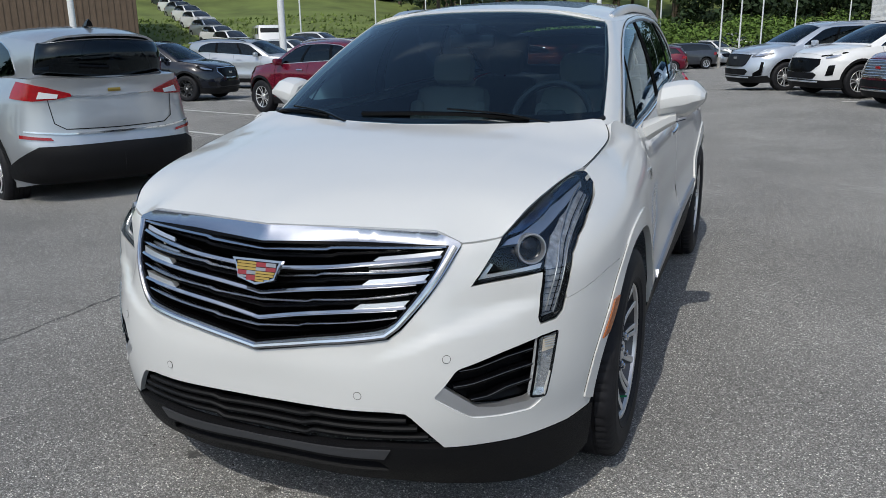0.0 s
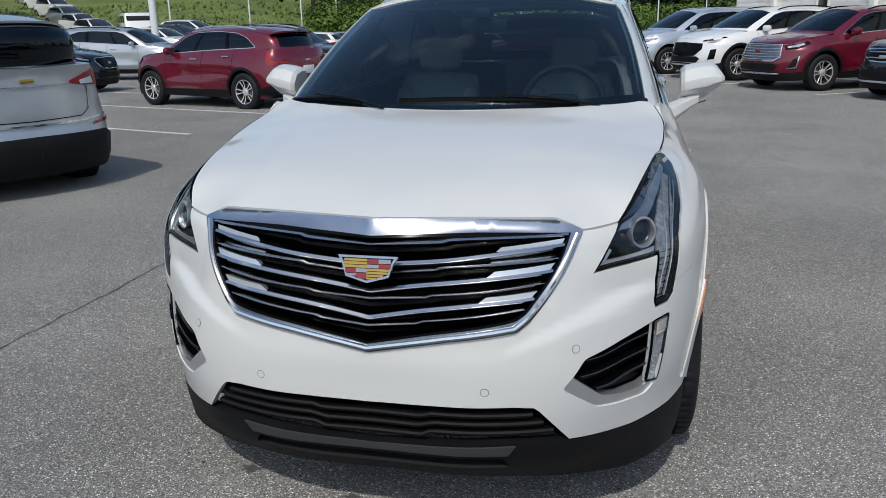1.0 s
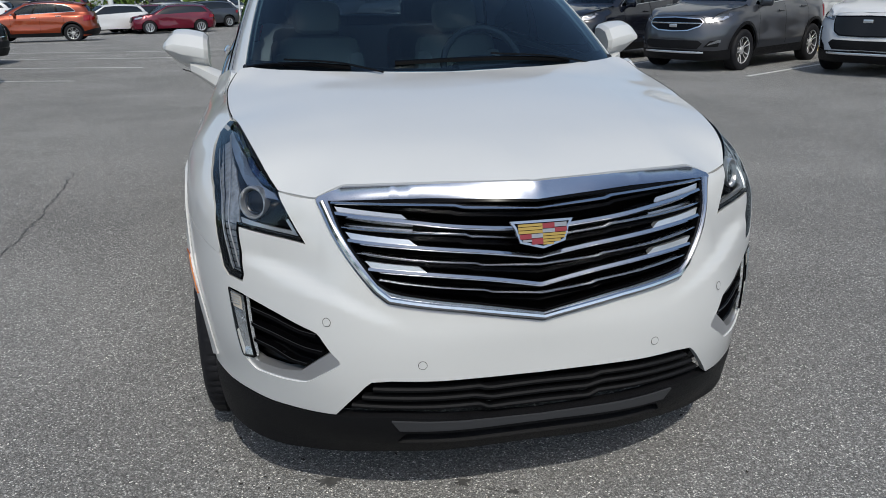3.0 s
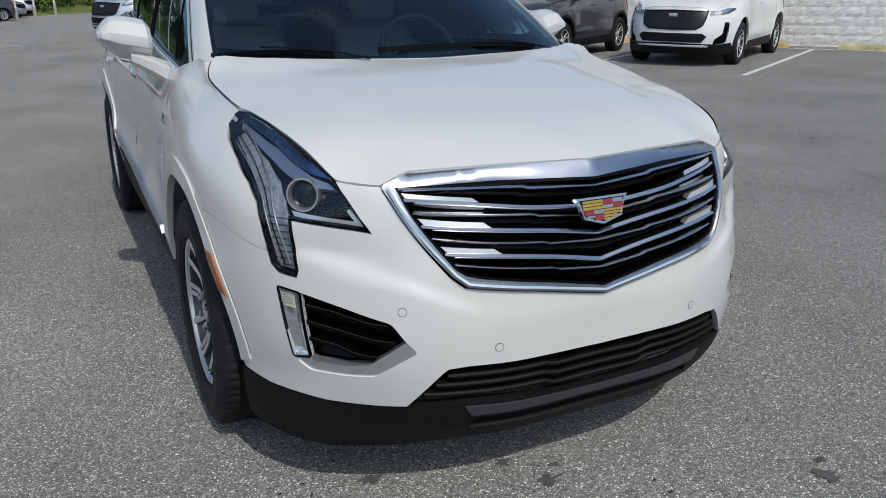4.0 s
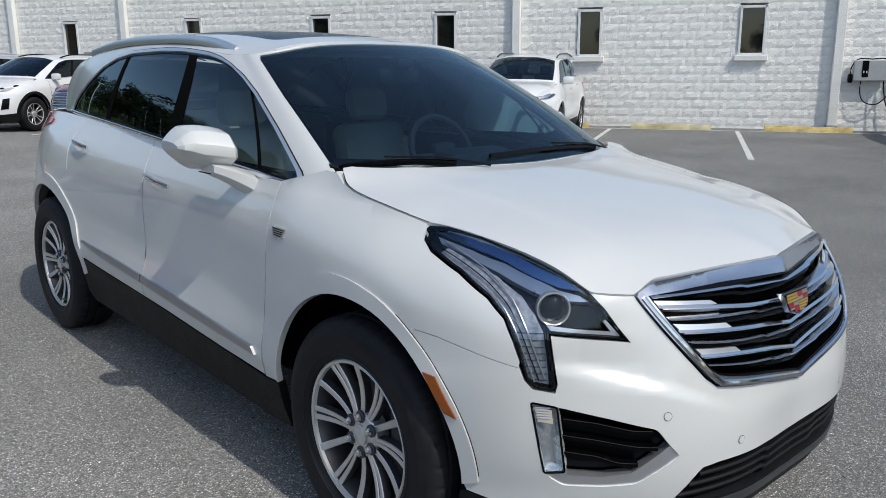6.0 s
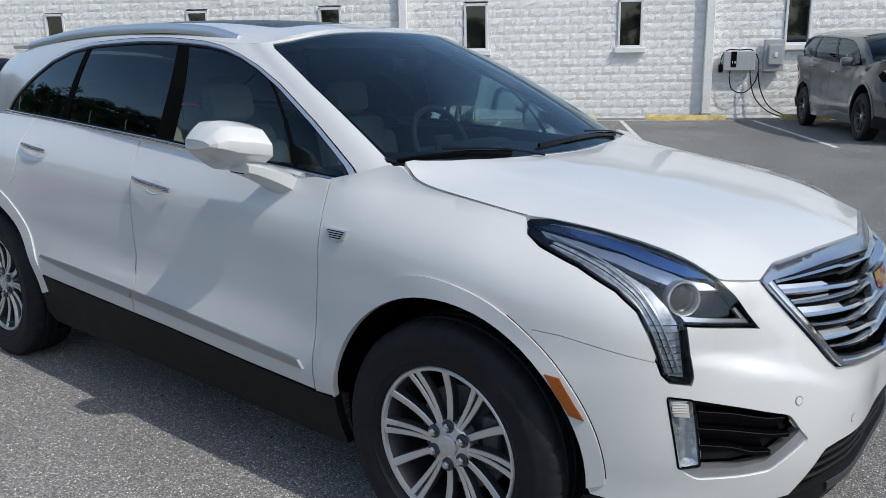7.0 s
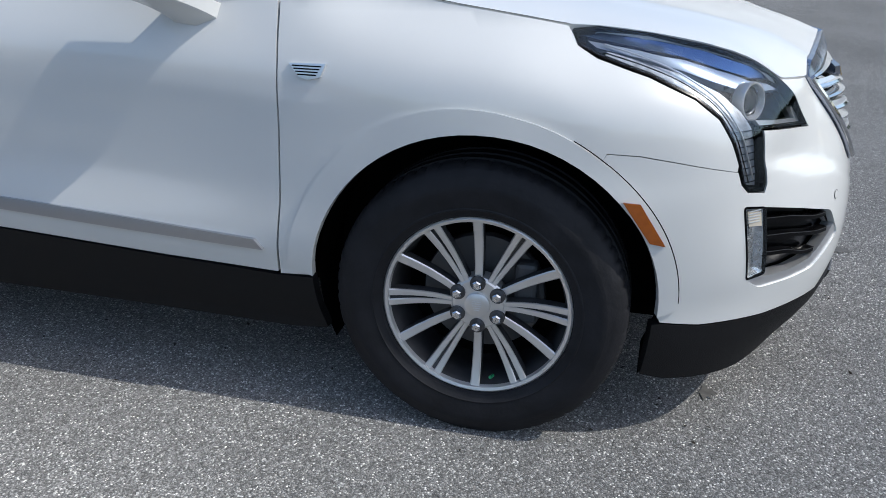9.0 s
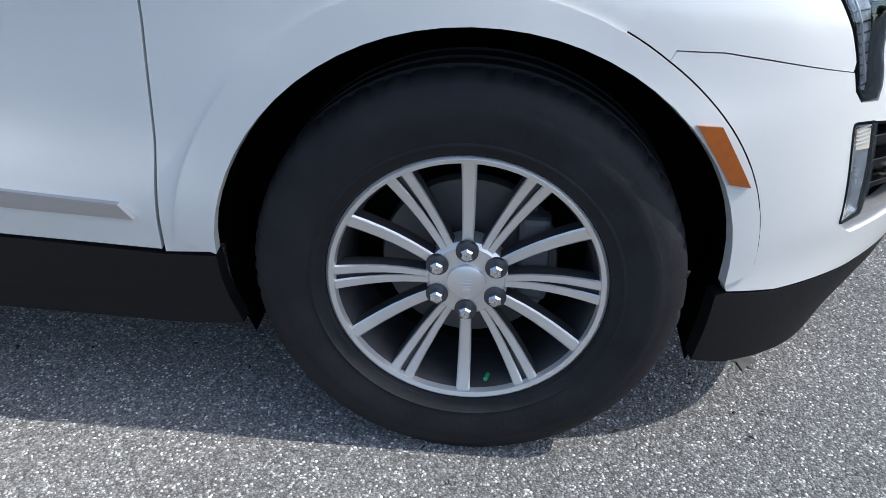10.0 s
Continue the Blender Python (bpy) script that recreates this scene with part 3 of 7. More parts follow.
def roof_surface(x, y):
    x, y = np.asarray(x, float), np.asarray(y, float)
    t = np.array(GH_TOP[2:10])
    zt, xt = hermite(t[:, 1], t[:, 2], y), hermite(t[:, 1], t[:, 0], y)
    zm = hermite(ROOF_Y, ROOF_MID, y)
    f = np.abs(x) / xt
    return np.stack([x, y, zm + (zt - zm) * (0.45 * f**2 + 0.55 * f**5)], -1)


# ---- wheels ----
def wheel_template(name, spokes="double", rim_mat=None, tyre_r=0.381, rim_r=0.246):
    """A road wheel, its outer face towards +x, centre of the tread at x = 0."""
    root = new(name)
    k = tyre_r / 0.381
    bm = bmesh.new()
    tread = [(0.243, 0.085), (0.252, 0.105), (0.268, 0.111), (0.270, 0.1135), (0.273, 0.1135), (0.275, 0.112), (0.285, 0.114), (0.315, 0.116), (0.330, 0.1165), (0.332, 0.1155), (0.345, 0.112), (0.366, 0.102), (0.3765, 0.088), (0.3795, 0.07)]
    for x in (0.045, 0.0, -0.045):
        tread += [(0.381, x + 0.012), (0.374, x + 0.009), (0.374, x - 0.001), (0.381, x - 0.004)]
    tread += [(0.3795, -0.07), (0.372, -0.10), (0.34, -0.118), (0.28, -0.115), (0.25, -0.1)]
    tread = [(r * k if r > 0.3 else rim_r + (r - 0.246) * (k if r > 0.25 else 1), x) for r, x in tread]
    lathe(bm, tread, 256 if spokes == "double" else 60)
    if spokes == "double":
        for v in bm.verts:
            r_, w = math.hypot(v.co.y, v.co.z), math.atan2(v.co.y, v.co.z)
            if r_ > 0.37 and abs(v.co.x) > 0.055 and (w * 36 / math.pi) % 1 > 0.75:
                v.co.y *= 1 - 0.005 / r_
                v.co.z *= 1 - 0.005 / r_
    tyre = part("tyre", bm, RUBBER, root, "black radial tyre with worn grey sidewall", True)
    bm = bmesh.new()
    R = rim_r
    lathe(bm, [(R - 0.001, 0.088), (R + 0.001, 0.096), (R - 0.004, 0.100), (R - 0.012, 0.097), (R - 0.015, 0.086)], 72)
    part("rim", bm, rim_mat, root, "", True)
    # the barrel's shade is put into its darker metal
    bm = bmesh.new()
    lathe(bm, [(R - 0.015, 0.086), (R - 0.022, 0.068), (R - 0.028, 0.02), (R - 0.03, -0.08), (R, -0.09)], 72)
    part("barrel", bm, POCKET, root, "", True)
    # spokes: bars from the hub to the rim, higher in the middle of their width
    def spoke(bm, ang, w0, w1, off=0.0, dish=0.0):
        ca, sa = math.cos(ang), math.sin(ang)
        rows = []
        for t in np.linspace(0, 1, 7):
            r = 0.055 + (R - 0.010 - 0.055) * t
            w = (w0 + (w1 - w0) * t) / 2
            o = off * (0.35 + 0.65 * t)
            x = 0.072 + 0.022 * t**1.5 - 0.010 * math.sin(math.pi * t) + dish
            row = []
            for u, dx in ((-1, -0.030), (-1, -0.003), (-0.75, 0.0), (0.75, 0.0), (1, -0.003), (1, -0.030)):
                a, b = r, u * w + o
                row.append(bm.verts.new((x + dx, a * sa + b * ca, a * ca - b * sa)))
            rows.append(row)
        for a, b in zip(rows, rows[1:]):
            for j in range(5):
                f = bm.faces.new((a[j], a[j + 1], b[j + 1], b[j]))
                # side faces and grooves take the darker pocket colour
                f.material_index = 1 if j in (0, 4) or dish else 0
        bm.faces.new(rows[-1])
    if spokes == "double":
        for n in range(6):
            bm = bmesh.new()
            spoke(bm, n * math.pi / 3, 0.020, 0.026)
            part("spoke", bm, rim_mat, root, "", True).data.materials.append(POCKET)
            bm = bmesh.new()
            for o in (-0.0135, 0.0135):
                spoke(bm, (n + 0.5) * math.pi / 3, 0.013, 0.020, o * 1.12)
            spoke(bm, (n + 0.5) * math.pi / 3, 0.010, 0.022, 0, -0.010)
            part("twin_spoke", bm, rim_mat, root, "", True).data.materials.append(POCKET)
    else:
        for n in range(10):
            bm = bmesh.new()
            spoke(bm, n * math.pi / 5 + (0.1 if n % 2 else -0.1), 0.016, 0.026)
            part("spoke", bm, rim_mat, root, "", True).data.materials.append(POCKET)
    bm = bmesh.new()
    lathe(bm, [(0.001, 0.076), (0.066, 0.074), (0.074, 0.066), (0.072, 0.02)], 40)
    part("hub", bm, rim_mat, root, "", True)
    bm = bmesh.new()
    lathe(bm, [(0.001, 0.086), (0.028, 0.0855), (0.0335, 0.082), (0.0345, 0.074)], 40)
    part("hub_cap", bm, RIMMETAL, root, "satin silver hub cap", True)
    if spokes == "double":
        bm = bmesh.new()
        for k in range(-2, 3):
            box(bm, (0.0865, 0.0, 0.006 * k), (0.0015, 0.026 - abs(k - 1) * 0.004, 0.0022))
        part("crest", bm, SATIN, root)
        for n in range(6):
            a = n * math.pi / 3
            m = pose(0, 0.060 * math.sin(a), 0.060 * math.cos(a))
            bm = bmesh.new()
            lathe(bm, [(0.0205, 0.072), (0.0200, 0.0785), (0.0175, 0.0785), (0.009, 0.0765)], 20, m)
            part("lug_seat", bm, POCKET, root, "", True)
            bm = bmesh.new()
            lathe(bm, [(0.001, 0.094), (0.009, 0.0935), (0.0125, 0.090), (0.0132, 0.072)], 6, m)
            part("lug_nut", bm, CHROME, root, "chrome lug nut")
        bm = bmesh.new()
        tube(bm, [(0.075, 0.045, -0.205), (0.098, 0.042, -0.198)], ring(0.0045, 8))
        part("valve_stem", bm, material("green_valve_cap", (0.02, 0.25, 0.10), 0.4), root, "small green valve cap")
    bm = bmesh.new()
    lathe(bm, [(0.03, -0.005), (0.160, -0.005), (0.163, -0.012), (0.163, -0.028), (0.05, -0.03)], 48)
    part("brake_disc", bm, material("dull_steel", (0.16, 0.16, 0.165), 0.5, 0.6), root, "dull steel brake disc", True)
    bm = bmesh.new()
    box(bm, (0.005, 0.115, 0.02), (0.05, 0.06, 0.17), 0.012)
    part("brake_caliper", bm, material("grey_caliper", (0.10, 0.10, 0.105), 0.5), root)
    # near-black disc closes the wheel: the shade behind the spokes
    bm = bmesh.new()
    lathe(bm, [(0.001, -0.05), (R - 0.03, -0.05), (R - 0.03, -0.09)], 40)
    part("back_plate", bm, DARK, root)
    return root


def remove_thing(ob):
    for o in (*ob.children_recursive, ob):
        bpy.data.objects.remove(o)


def flip(poly):
    """The mirrored outline, for the car's other side."""
    return np.array([(-a, b) for a, b in poly][::-1])


def arch(skin, yc, r, a0, a1, n=18, zc=AXLE_Z):
    """Points of a wheel opening, from angle a0 to a1 (degrees from +y, anticlockwise)."""
    out = []
    for w in np.linspace(radians(a0), radians(a1), n):
        out.append((skin.at_y(yc - 0.006 + r * math.cos(w)), zc + ARCH_UP + r * math.sin(w)))
    return out


# ---- a parked car of everyday shape ----
def parked_car(name, label, spec, at, group=""):
    """spec: paint, length, width, height, wheelbase, front (overhang), plus the look of lamps and grille."""
    root = thing(name, label, "car", group, at)
    fo, wb, L, W, Hh = spec["front"], spec["wheelbase"], spec["length"], spec["width"], spec["height"]
    ro = L - fo - wb
    wr = spec.get("tyre", 0.37)
    nose = spec.get("nose", 1.0)

    def warp(p):
        p = np.array(p, float)
        y = p[..., 1]
        p[..., 1] = np.where(y < 0, y * fo / 0.955, np.where(y < 2.857, y * wb / 2.857, wb + (y - 2.857) * ro / 0.988))
        p[..., 0] = p[..., 0] * W / 1.87
        z = p[..., 2]
        up = np.where(z < 0.385, z * wr / 0.385, wr + (z - 0.385) * (Hh - wr) / (1.664 - 0.385))
        front = smooth(0.4, -0.6, y)
        p[..., 2] = up + front * (nose - 1.0) * np.clip(up - 0.45, 0, 1)
        # boxier tail where the car has one
        tail = spec.get("boxy", 0.0) * smooth(1.6, 3.3, y) * smooth(1.0, 1.6, z)
        p[..., 1] = p[..., 1] + tail * 0.35
        p[..., 2] = p[..., 2] + tail * 0.06
        sq = spec.get("square", 0.0)
        if sq:
            high = smooth(1.05, 1.6, z)
            p[..., 0] = p[..., 0] * (1 + 0.13 * sq * high)
            p[..., 1] = p[..., 1] - 0.34 * sq * high * smooth(1.9, 0.8, y)
        return p

    skin = lambda a, z: warp(SKIN(a, z))
    hood = lambda x, y: warp(hood_surface(x, y))
    upper = lambda q, v: warp(upper_surface(q, v))
    roof = lambda x, y: warp(roof_surface(x, y))
    pm = spec["paint"]
    half = []
    am = SKIN.length
    half += [(0.0, 0.25), (0.6, 0.24), (0.9, 0.25)]
    half += arch(SKIN, 0.0, 0.43, 200, -14, 16)
    half += [(SKIN.at_y(0.6), 0.27), (SKIN.at_y(2.2), 0.27)]
    half += arch(SKIN, 2.857, 0.43, 194, -20, 16)
    half += [(am - 0.7, 0.33), (am, 0.34)]
    seam = lambda a: float(np.interp(a, [0.62, 0.655, 0.735, 0.78, 0.858, 1.0, 1.15, 1.29, 1.345, 1.45, 1.59, 1.70, 1.74], [0, 0.934, 0.937, 0.951, 0.982, 1.023, 1.053, 1.071, 1.071, 1.082, 1.099, 1.114, 0]))
    top = [(a, max(float(SKIN.top_at(a)), seam(a)) - 0.004) for a in np.linspace(am, 0.0, 90)]
    half = half + top
    right = [p for p in half]
    outline = right[:-1] + [(0.0, float(SKIN.top_at(0)))] + [(-a, z) for a, z in right[1:-1]][::-1]
    panel("body", skin, outline, pm, root, step=0.11, edge=0.07, depth=0.03)
    # dark lower cladding and arch lips
    for s in (1, -1):
        lo = [(0.0, 0.235), (0.6, 0.225), (0.9, 0.235)] + arch(SKIN, 0.0, 0.425, 200, 184, 3) + [(x, z) for x, z in arch(SKIN, 0.0, 0.47, 178, 176, 2)] + [(0.8, 0.40), (0.0, spec.get("chin", 0.42))]
        panel("lower_cladding", skin, lo if s > 0 else flip(lo), PLASTIC, root, step=0.12, edge=0.08, lift=0.014, depth=0.02)
        for yc in (0.0, 2.857):
            lip = arch(SKIN, yc, 0.425, 186, -6, 18) + arch(SKIN, yc, 0.425 + spec.get("lip", 0.055), -6, 186, 18)
            panel("arch_trim", skin, lip if s < 0 else flip(lip), spec.get("lip_mat", PLASTIC), root, step=0.08, edge=0.07, lift=0.008, depth=0.02)
        sill = [(SKIN.at_y(0.41), 0.25), (SKIN.at_y(2.44), 0.25), (SKIN.at_y(2.43), 0.42), (SKIN.at_y(0.425), 0.40)]
        panel("sill", skin, sill if s > 0 else flip(sill), spec.get("sill_mat", PLASTIC), root, step=0.15, lift=0.006, depth=0.01)
        # door gaps are near-black strips laid on the whole body: painted shade
        for y, z0, z1 in ((0.52, 0.42, 1.10), (1.62, 0.44, 1.16), (2.55, 0.62, 1.2)):
            gap = [(SKIN.at_y(y), z0), (SKIN.at_y(y) + 0.007, z0), (SKIN.at_y(y) + 0.007, z1), (SKIN.at_y(y), z1)]
            panel("door_gap", skin, gap if s > 0 else flip(gap), DARK, root, step=0.1, lift=0.003, depth=0)
        for y, z in ((1.40, 1.01), (2.36, 1.07)):
            bm = bmesh.new()
            p = skin(np.linspace(SKIN.at_y(y - 0.1), SKIN.at_y(y + 0.1), 6) * s, np.full(6, z)) + np.array((0.02 * s, 0, 0))
            tube(bm, p, ring(0.011, 6, 0.016))
            part("door_handle", bm, spec.get("handle", pm), root, "", True)
        rear = [(am, 0.32), (am - 0.8, 0.32)] + [(SKIN.at_y(3.30), 0.36), (SKIN.at_y(3.30), 0.46), (am - 0.75, spec.get("rear_clad", 0.56)), (am, spec.get("rear_clad", 0.56))]
        panel("rear_cladding", skin, (flip(rear) if s > 0 else rear), PLASTIC, root, step=0.12, lift=0.02, depth=0)
        tl = np.array(spec.get("tail", [(am - 1.15, 0.86), (am - 0.62, 0.90), (am - 0.40, 0.96), (am - 0.42, 1.0), (am - 0.72, 1.08), (am - 1.12, 1.08)]))
        panel("tail_light", skin, tl if s > 0 else flip(tl), REDLENS, root, step=0.06, lift=0.012, depth=0.03)
        wl = np.array([(am - 0.74, 1.02), (am - 0.55, 1.02), (am - 0.54, 1.05), (am - 0.72, 1.075)]) - (0, 0.085 - spec.get("lift", 0.0))
        panel("reverse_light", skin, wl if s > 0 else flip(wl), spec.get("reverse", REDLENS), root, step=0.08, lift=0.016, depth=0.005)
        hl = spec.get("lamp", [(0.70, 0.84), (0.98, 0.87), (1.22, 0.955), (1.16, 1.0), (0.92, 0.965), (0.66, 0.915)])
        panel("headlight", skin, hl if s > 0 else flip(hl), spec.get("lamp_mat", GRILLEBLACK), root, step=0.07, lift=0.010, depth=0.02)
        hi = [(0.74, 0.868), (0.95, 0.888), (1.10, 0.935), (1.06, 0.955), (0.90, 0.925), (0.73, 0.892)]
        panel("lamp_element", skin, hi if s > 0 else flip(hi), CHROME, root, step=0.07, lift=0.014, depth=0.004)
        side = spec.get("fog", [(0.60, 0.46), (0.86, 0.47), (0.90, 0.58), (0.70, 0.56)])
        panel("bumper_vent", skin, side if s > 0 else flip(side), spec.get("fog_mat", PLASTIC), root, step=0.08, lift=0.008, depth=0.01)
        strip = spec.get("fog_strip")
        if strip is not None:
            panel("vent_trim", skin, strip if s > 0 else flip(strip), CHROME, root, step=0.08, lift=0.016, depth=0.01)
    gr = np.array(spec.get("grille", [(0.0, 0.66), (0.36, 0.68), (0.56, 0.84), (0.54, 0.92), (0.0, 0.935)]))
    gr = np.concatenate([gr, [(-a, z) for a, z in gr[::-1] if a > 0]])
    gm = spec.get("grille_mat", GRILLEBLACK)
    panel("grille", skin, gr, gm, root, step=0.07, lift=0.010, depth=0.02)
    panel("grille_frame", skin, grown(gr, 0.018), spec.get("frame_mat", CHROME), root, holes=[gr], step=0.07, lift=0.014, depth=0.02)
    for k in range(spec.get("bars", 0)):
        z0, z1 = gr[:, 1].min(), gr[:, 1].max()
        z = z0 + (z1 - z0) * (k + 0.6) / spec["bars"]
        on = [a for a in np.linspace(0, 0.7, 200) if inside(gr, np.array([(a, z)]))[0]]
        if on:
            am_ = max(on)
            bm = bmesh.new()
            tube(bm, skin(np.linspace(-am_, am_, 12), np.full(12, z)) + np.array((0, -0.016, 0)), ring(0.006, 6, spec.get("bar_h", 0.012)))
            part("grille_bar", bm, CHROME, root, "", True)
    bm = bmesh.new()
    box(bm, tuple(skin(np.array([0.0]), np.array([spec.get("badge_z", 0.80)]))[0] + np.array((0, -0.022, 0))), (0.15, 0.012, 0.055), 0.006)
    part("front_emblem", bm, spec.get("badge", SATIN), root, "", True)
    low = [(0.0, 0.43), (0.50, 0.43), (0.58, 0.52), (0.50, 0.57), (0.0, 0.565)]
    low = np.array(low + [(-a, z) for a, z in low[::-1] if a > 0])
    panel("lower_grille", skin, low, PLASTIC, root, step=0.08, lift=0.008, depth=0.01)
    if spec.get("chin_trim"):
        bm = bmesh.new()
        tube(bm, skin(np.linspace(-0.62, 0.62, 16), np.full(16, 0.37)) + np.array((0, -0.012, 0)), ring(0.010, 6, 0.020))
        part("chin_trim", bm, spec["chin_trim"], root, "", True)
    # hood, roof, windows
    ys = np.linspace(-0.60, 0.08, 10)
    ex = [hood_surface(np.array([0.5]), np.array([y])) is not None and float(hermite(HOOD_Y, HOOD_EDGE_X, np.array([y]))[0]) - 0.004 for y in ys]
    front = [(a, b) for a, b in ((0.62, -0.70), (0.54, -0.765), (0.30, -0.83), (0.0, -0.855))]
    side = [(x, y) for x, y in zip(ex, ys)][::-1]
    hp = [(0.0, 0.16), (0.35, 0.20), (0.66, 0.36), (0.745, 0.30)] + side + front
    hp = [(x, y) for x, y in hp]
    full = hp[::-1] + [(-x, y) for x, y in hp if x > 0]
    panel("hood", hood, full, pm, root, step=0.12, edge=0.08, depth=0.02)
    tp = np.array(GH_TOP)
    ro_ = [(x, y) for x, y in spline(tp[:, :2], 40)]
    panel("roof", roof, ro_ + [(-x, y) for x, y in ro_[::-1] if x > 0.001], spec.get("roof_mat", pm), root, step=0.14, edge=0.1, depth=0.02)
    ws = np.array([(-1.0, 0.02), (1.0, 0.02), (1.07, 0.475), (0.5, 0.488), (-0.5, 0.488), (-1.07, 0.475)])
    rq = spec.get("rear_q", 3.86)
    dlo = rounded(spec.get("dlo") or [(1.52, 0.012), (2.6, 0.02), (rq, 0.02), (3.62, 0.30), (3.35, 0.43), (2.9, 0.465), (2.0, 0.465), (1.64, 0.40)], 0.06)
    bq, b0, bt = spec.get("back_q", 4.70), spec.get("back_low", 0.05), spec.get("back_top", 0.465)
    dz = spec.get("lift", 0.0)
    bk = rounded([(bq, b0), (11 - bq, b0), (10.94 - bq, bt), (bq + 0.06, bt)], 0.06)
    nr = [(a, b) for a, b in bk if a <= 5.5]
    nr = [p for p in nr if p[1] < 0.25][::-1] + [p for p in nr if p[1] >= 0.25][::-1]
    o = [(-5.5, -0.03), (5.5, -0.03), (5.5, b0)] + nr + [(5.5, bt), (5.5, 0.5), (-5.5, 0.5), (-5.5, bt)] + [(-a, b) for a, b in nr[::-1]] + [(-5.5, b0)]
    panel("cabin", upper, o, pm, root, holes=[ws, dlo, flip(dlo)], step=0.14, edge=0.07, depth=0.02)
    panel("windshield", upper, ws, spec.get("ws", WINDSHIELD), root, step=0.12, lift=-0.004, depth=0)
    tint = spec.get("glass", TINT)
    for s in (1, -1):
        panel("side_window", upper, dlo if s > 0 else flip(dlo), tint, root, step=0.12, lift=-0.004, depth=0)
        panel("window_trim", upper, grown(dlo, 0.014) if s > 0 else flip(grown(dlo, 0.014)), spec.get("trim", CHROME), root, holes=[dlo if s > 0 else flip(dlo)], step=0.1, lift=0.005, depth=0.01)
        for q in (2.38, 3.12):
            b = [(q, 0.012), (q + 0.07, 0.012), (q - 0.03, 0.46), (q - 0.10, 0.46)]
            panel("pillar_trim", upper, b if s > 0 else flip(b), GRILLEBLACK, root, step=0.12, lift=0.001, depth=0)
        # mirror
        bm = bmesh.new()
        c = warp(np.array([[0.93 * s, 0.70, 1.17]]))[0]
        v = box(bm, tuple(c), (0.22, 0.12, 0.15), 0.045)
        box(bm, (c[0] - 0.12 * s, c[1] + 0.01, c[2] - 0.06), (0.12, 0.07, 0.05), 0.02)
        part("mirror", bm, spec.get("mirror", pm), root, "", True)
        # roof rail
        if spec.get("rails", True):
            bm = bmesh.new()
            rp = warp(np.array([(0.60 * s, y, z) for y, z in ((1.25, 1.585), (1.45, 1.63), (2.0, 1.655), (2.6, 1.64), (3.0, 1.585))]))
            tube(bm, spline(rp, 14), ring(0.016, 6))
            part("roof_rail", bm, spec.get("rail_mat", GRILLEBLACK), root, "", True)
    panel("rear_window", upper, bk, TINT, root, step=0.12, lift=-0.004, depth=0)
    # tailgate: plate and seams
    if spec.get("plate", True):
        bm = bmesh.new()
        pc = warp(SKIN(np.array([am]), np.array([0.80])))[0]
        box(bm, (0, pc[1] + 0.010, pc[2]), (0.31, 0.012, 0.155), 0.004)
        part("licence_plate", bm, POLEWHITE, root, "", True)
    for s in (1, -1):
        # the tailgate gap's shade is painted as a dark strip laid on
        gap = [(a_, z_ + dz) for a_, z_ in ((am, 0.655), (am - 0.50, 0.665), (am - 0.60, 0.72), (am - 0.64, 0.93), (am - 0.633, 0.93), (am - 0.592, 0.724), (am - 0.498, 0.673), (am, 0.663))]
        panel("tailgate_gap", skin, ccw(gap if s > 0 else flip(gap)), DARK, root, step=0.1, edge=0.05, lift=0.003, depth=0)
        if spec.get("rear_strip"):
            st = [(am, 0.615), (am - 0.5, 0.62), (am - 0.9, 0.655), (am - 0.9, 0.665), (am - 0.5, 0.636), (am, 0.632)]
            st = [(a_, z_ + dz) for a_, z_ in st]
            panel("rear_strip", skin, ccw(st if s > 0 else flip(st)), CHROME, root, step=0.1, edge=0.05, lift=0.014, depth=0.01)
            rf = [(am - 0.62, 0.575), (am - 0.95, 0.60), (am - 0.95, 0.63), (am - 0.64, 0.60)]
            rf = [(a_, z_ + dz) for a_, z_ in rf]
            panel("reflector", skin, ccw(rf if s > 0 else flip(rf)), REDLENS, root, step=0.1, edge=0.05, lift=0.016, depth=0.01)
            gl = [(am, 0.935), (am - 0.42, 0.945), (am - 0.42, 0.955), (am, 0.948)]
            gl = [(a_, z_ + dz) for a_, z_ in gl]
            panel("tailgate_trim", skin, ccw(gl if s > 0 else flip(gl)), CHROME, root, step=0.1, edge=0.05, lift=0.010, depth=0.01)
    bm = bmesh.new()
    pc = warp(SKIN(np.array([am]), np.array([0.985 + dz])))[0]
    box(bm, (0, pc[1] + 0.012, pc[2]), (0.12, 0.012, 0.034), 0.005)
    part("rear_emblem", bm, spec.get("badge", SATIN), root, "", True)
    if spec.get("spoiler", True):
        bm = bmesh.new()
        sp = warp(np.array([(x, 3.40 - 0.10 * abs(x / 0.55) ** 2, 1.535 - 0.03 * abs(x / 0.5) ** 2) for x in np.linspace(-0.54, 0.54, 12)]))
        k_ = 0.5 if spec.get("thin_spoiler") else 1.0
        tube(bm, sp + np.array((0, 0, 0.03 if k_ < 1 else 0)), [(-0.10, -0.012 * k_), (0.06, -0.03 * k_), (0.085, -0.02 * k_), (0.02, 0.012 * k_), (-0.10, 0.016 * k_)])
        part("rear_spoiler", bm, spec.get("spoiler_mat", pm), root, "", True)
    if spec.get("fin"):
        bm = bmesh.new()
        fc = warp(np.array([[0.0, 3.0, 1.625]]))[0]
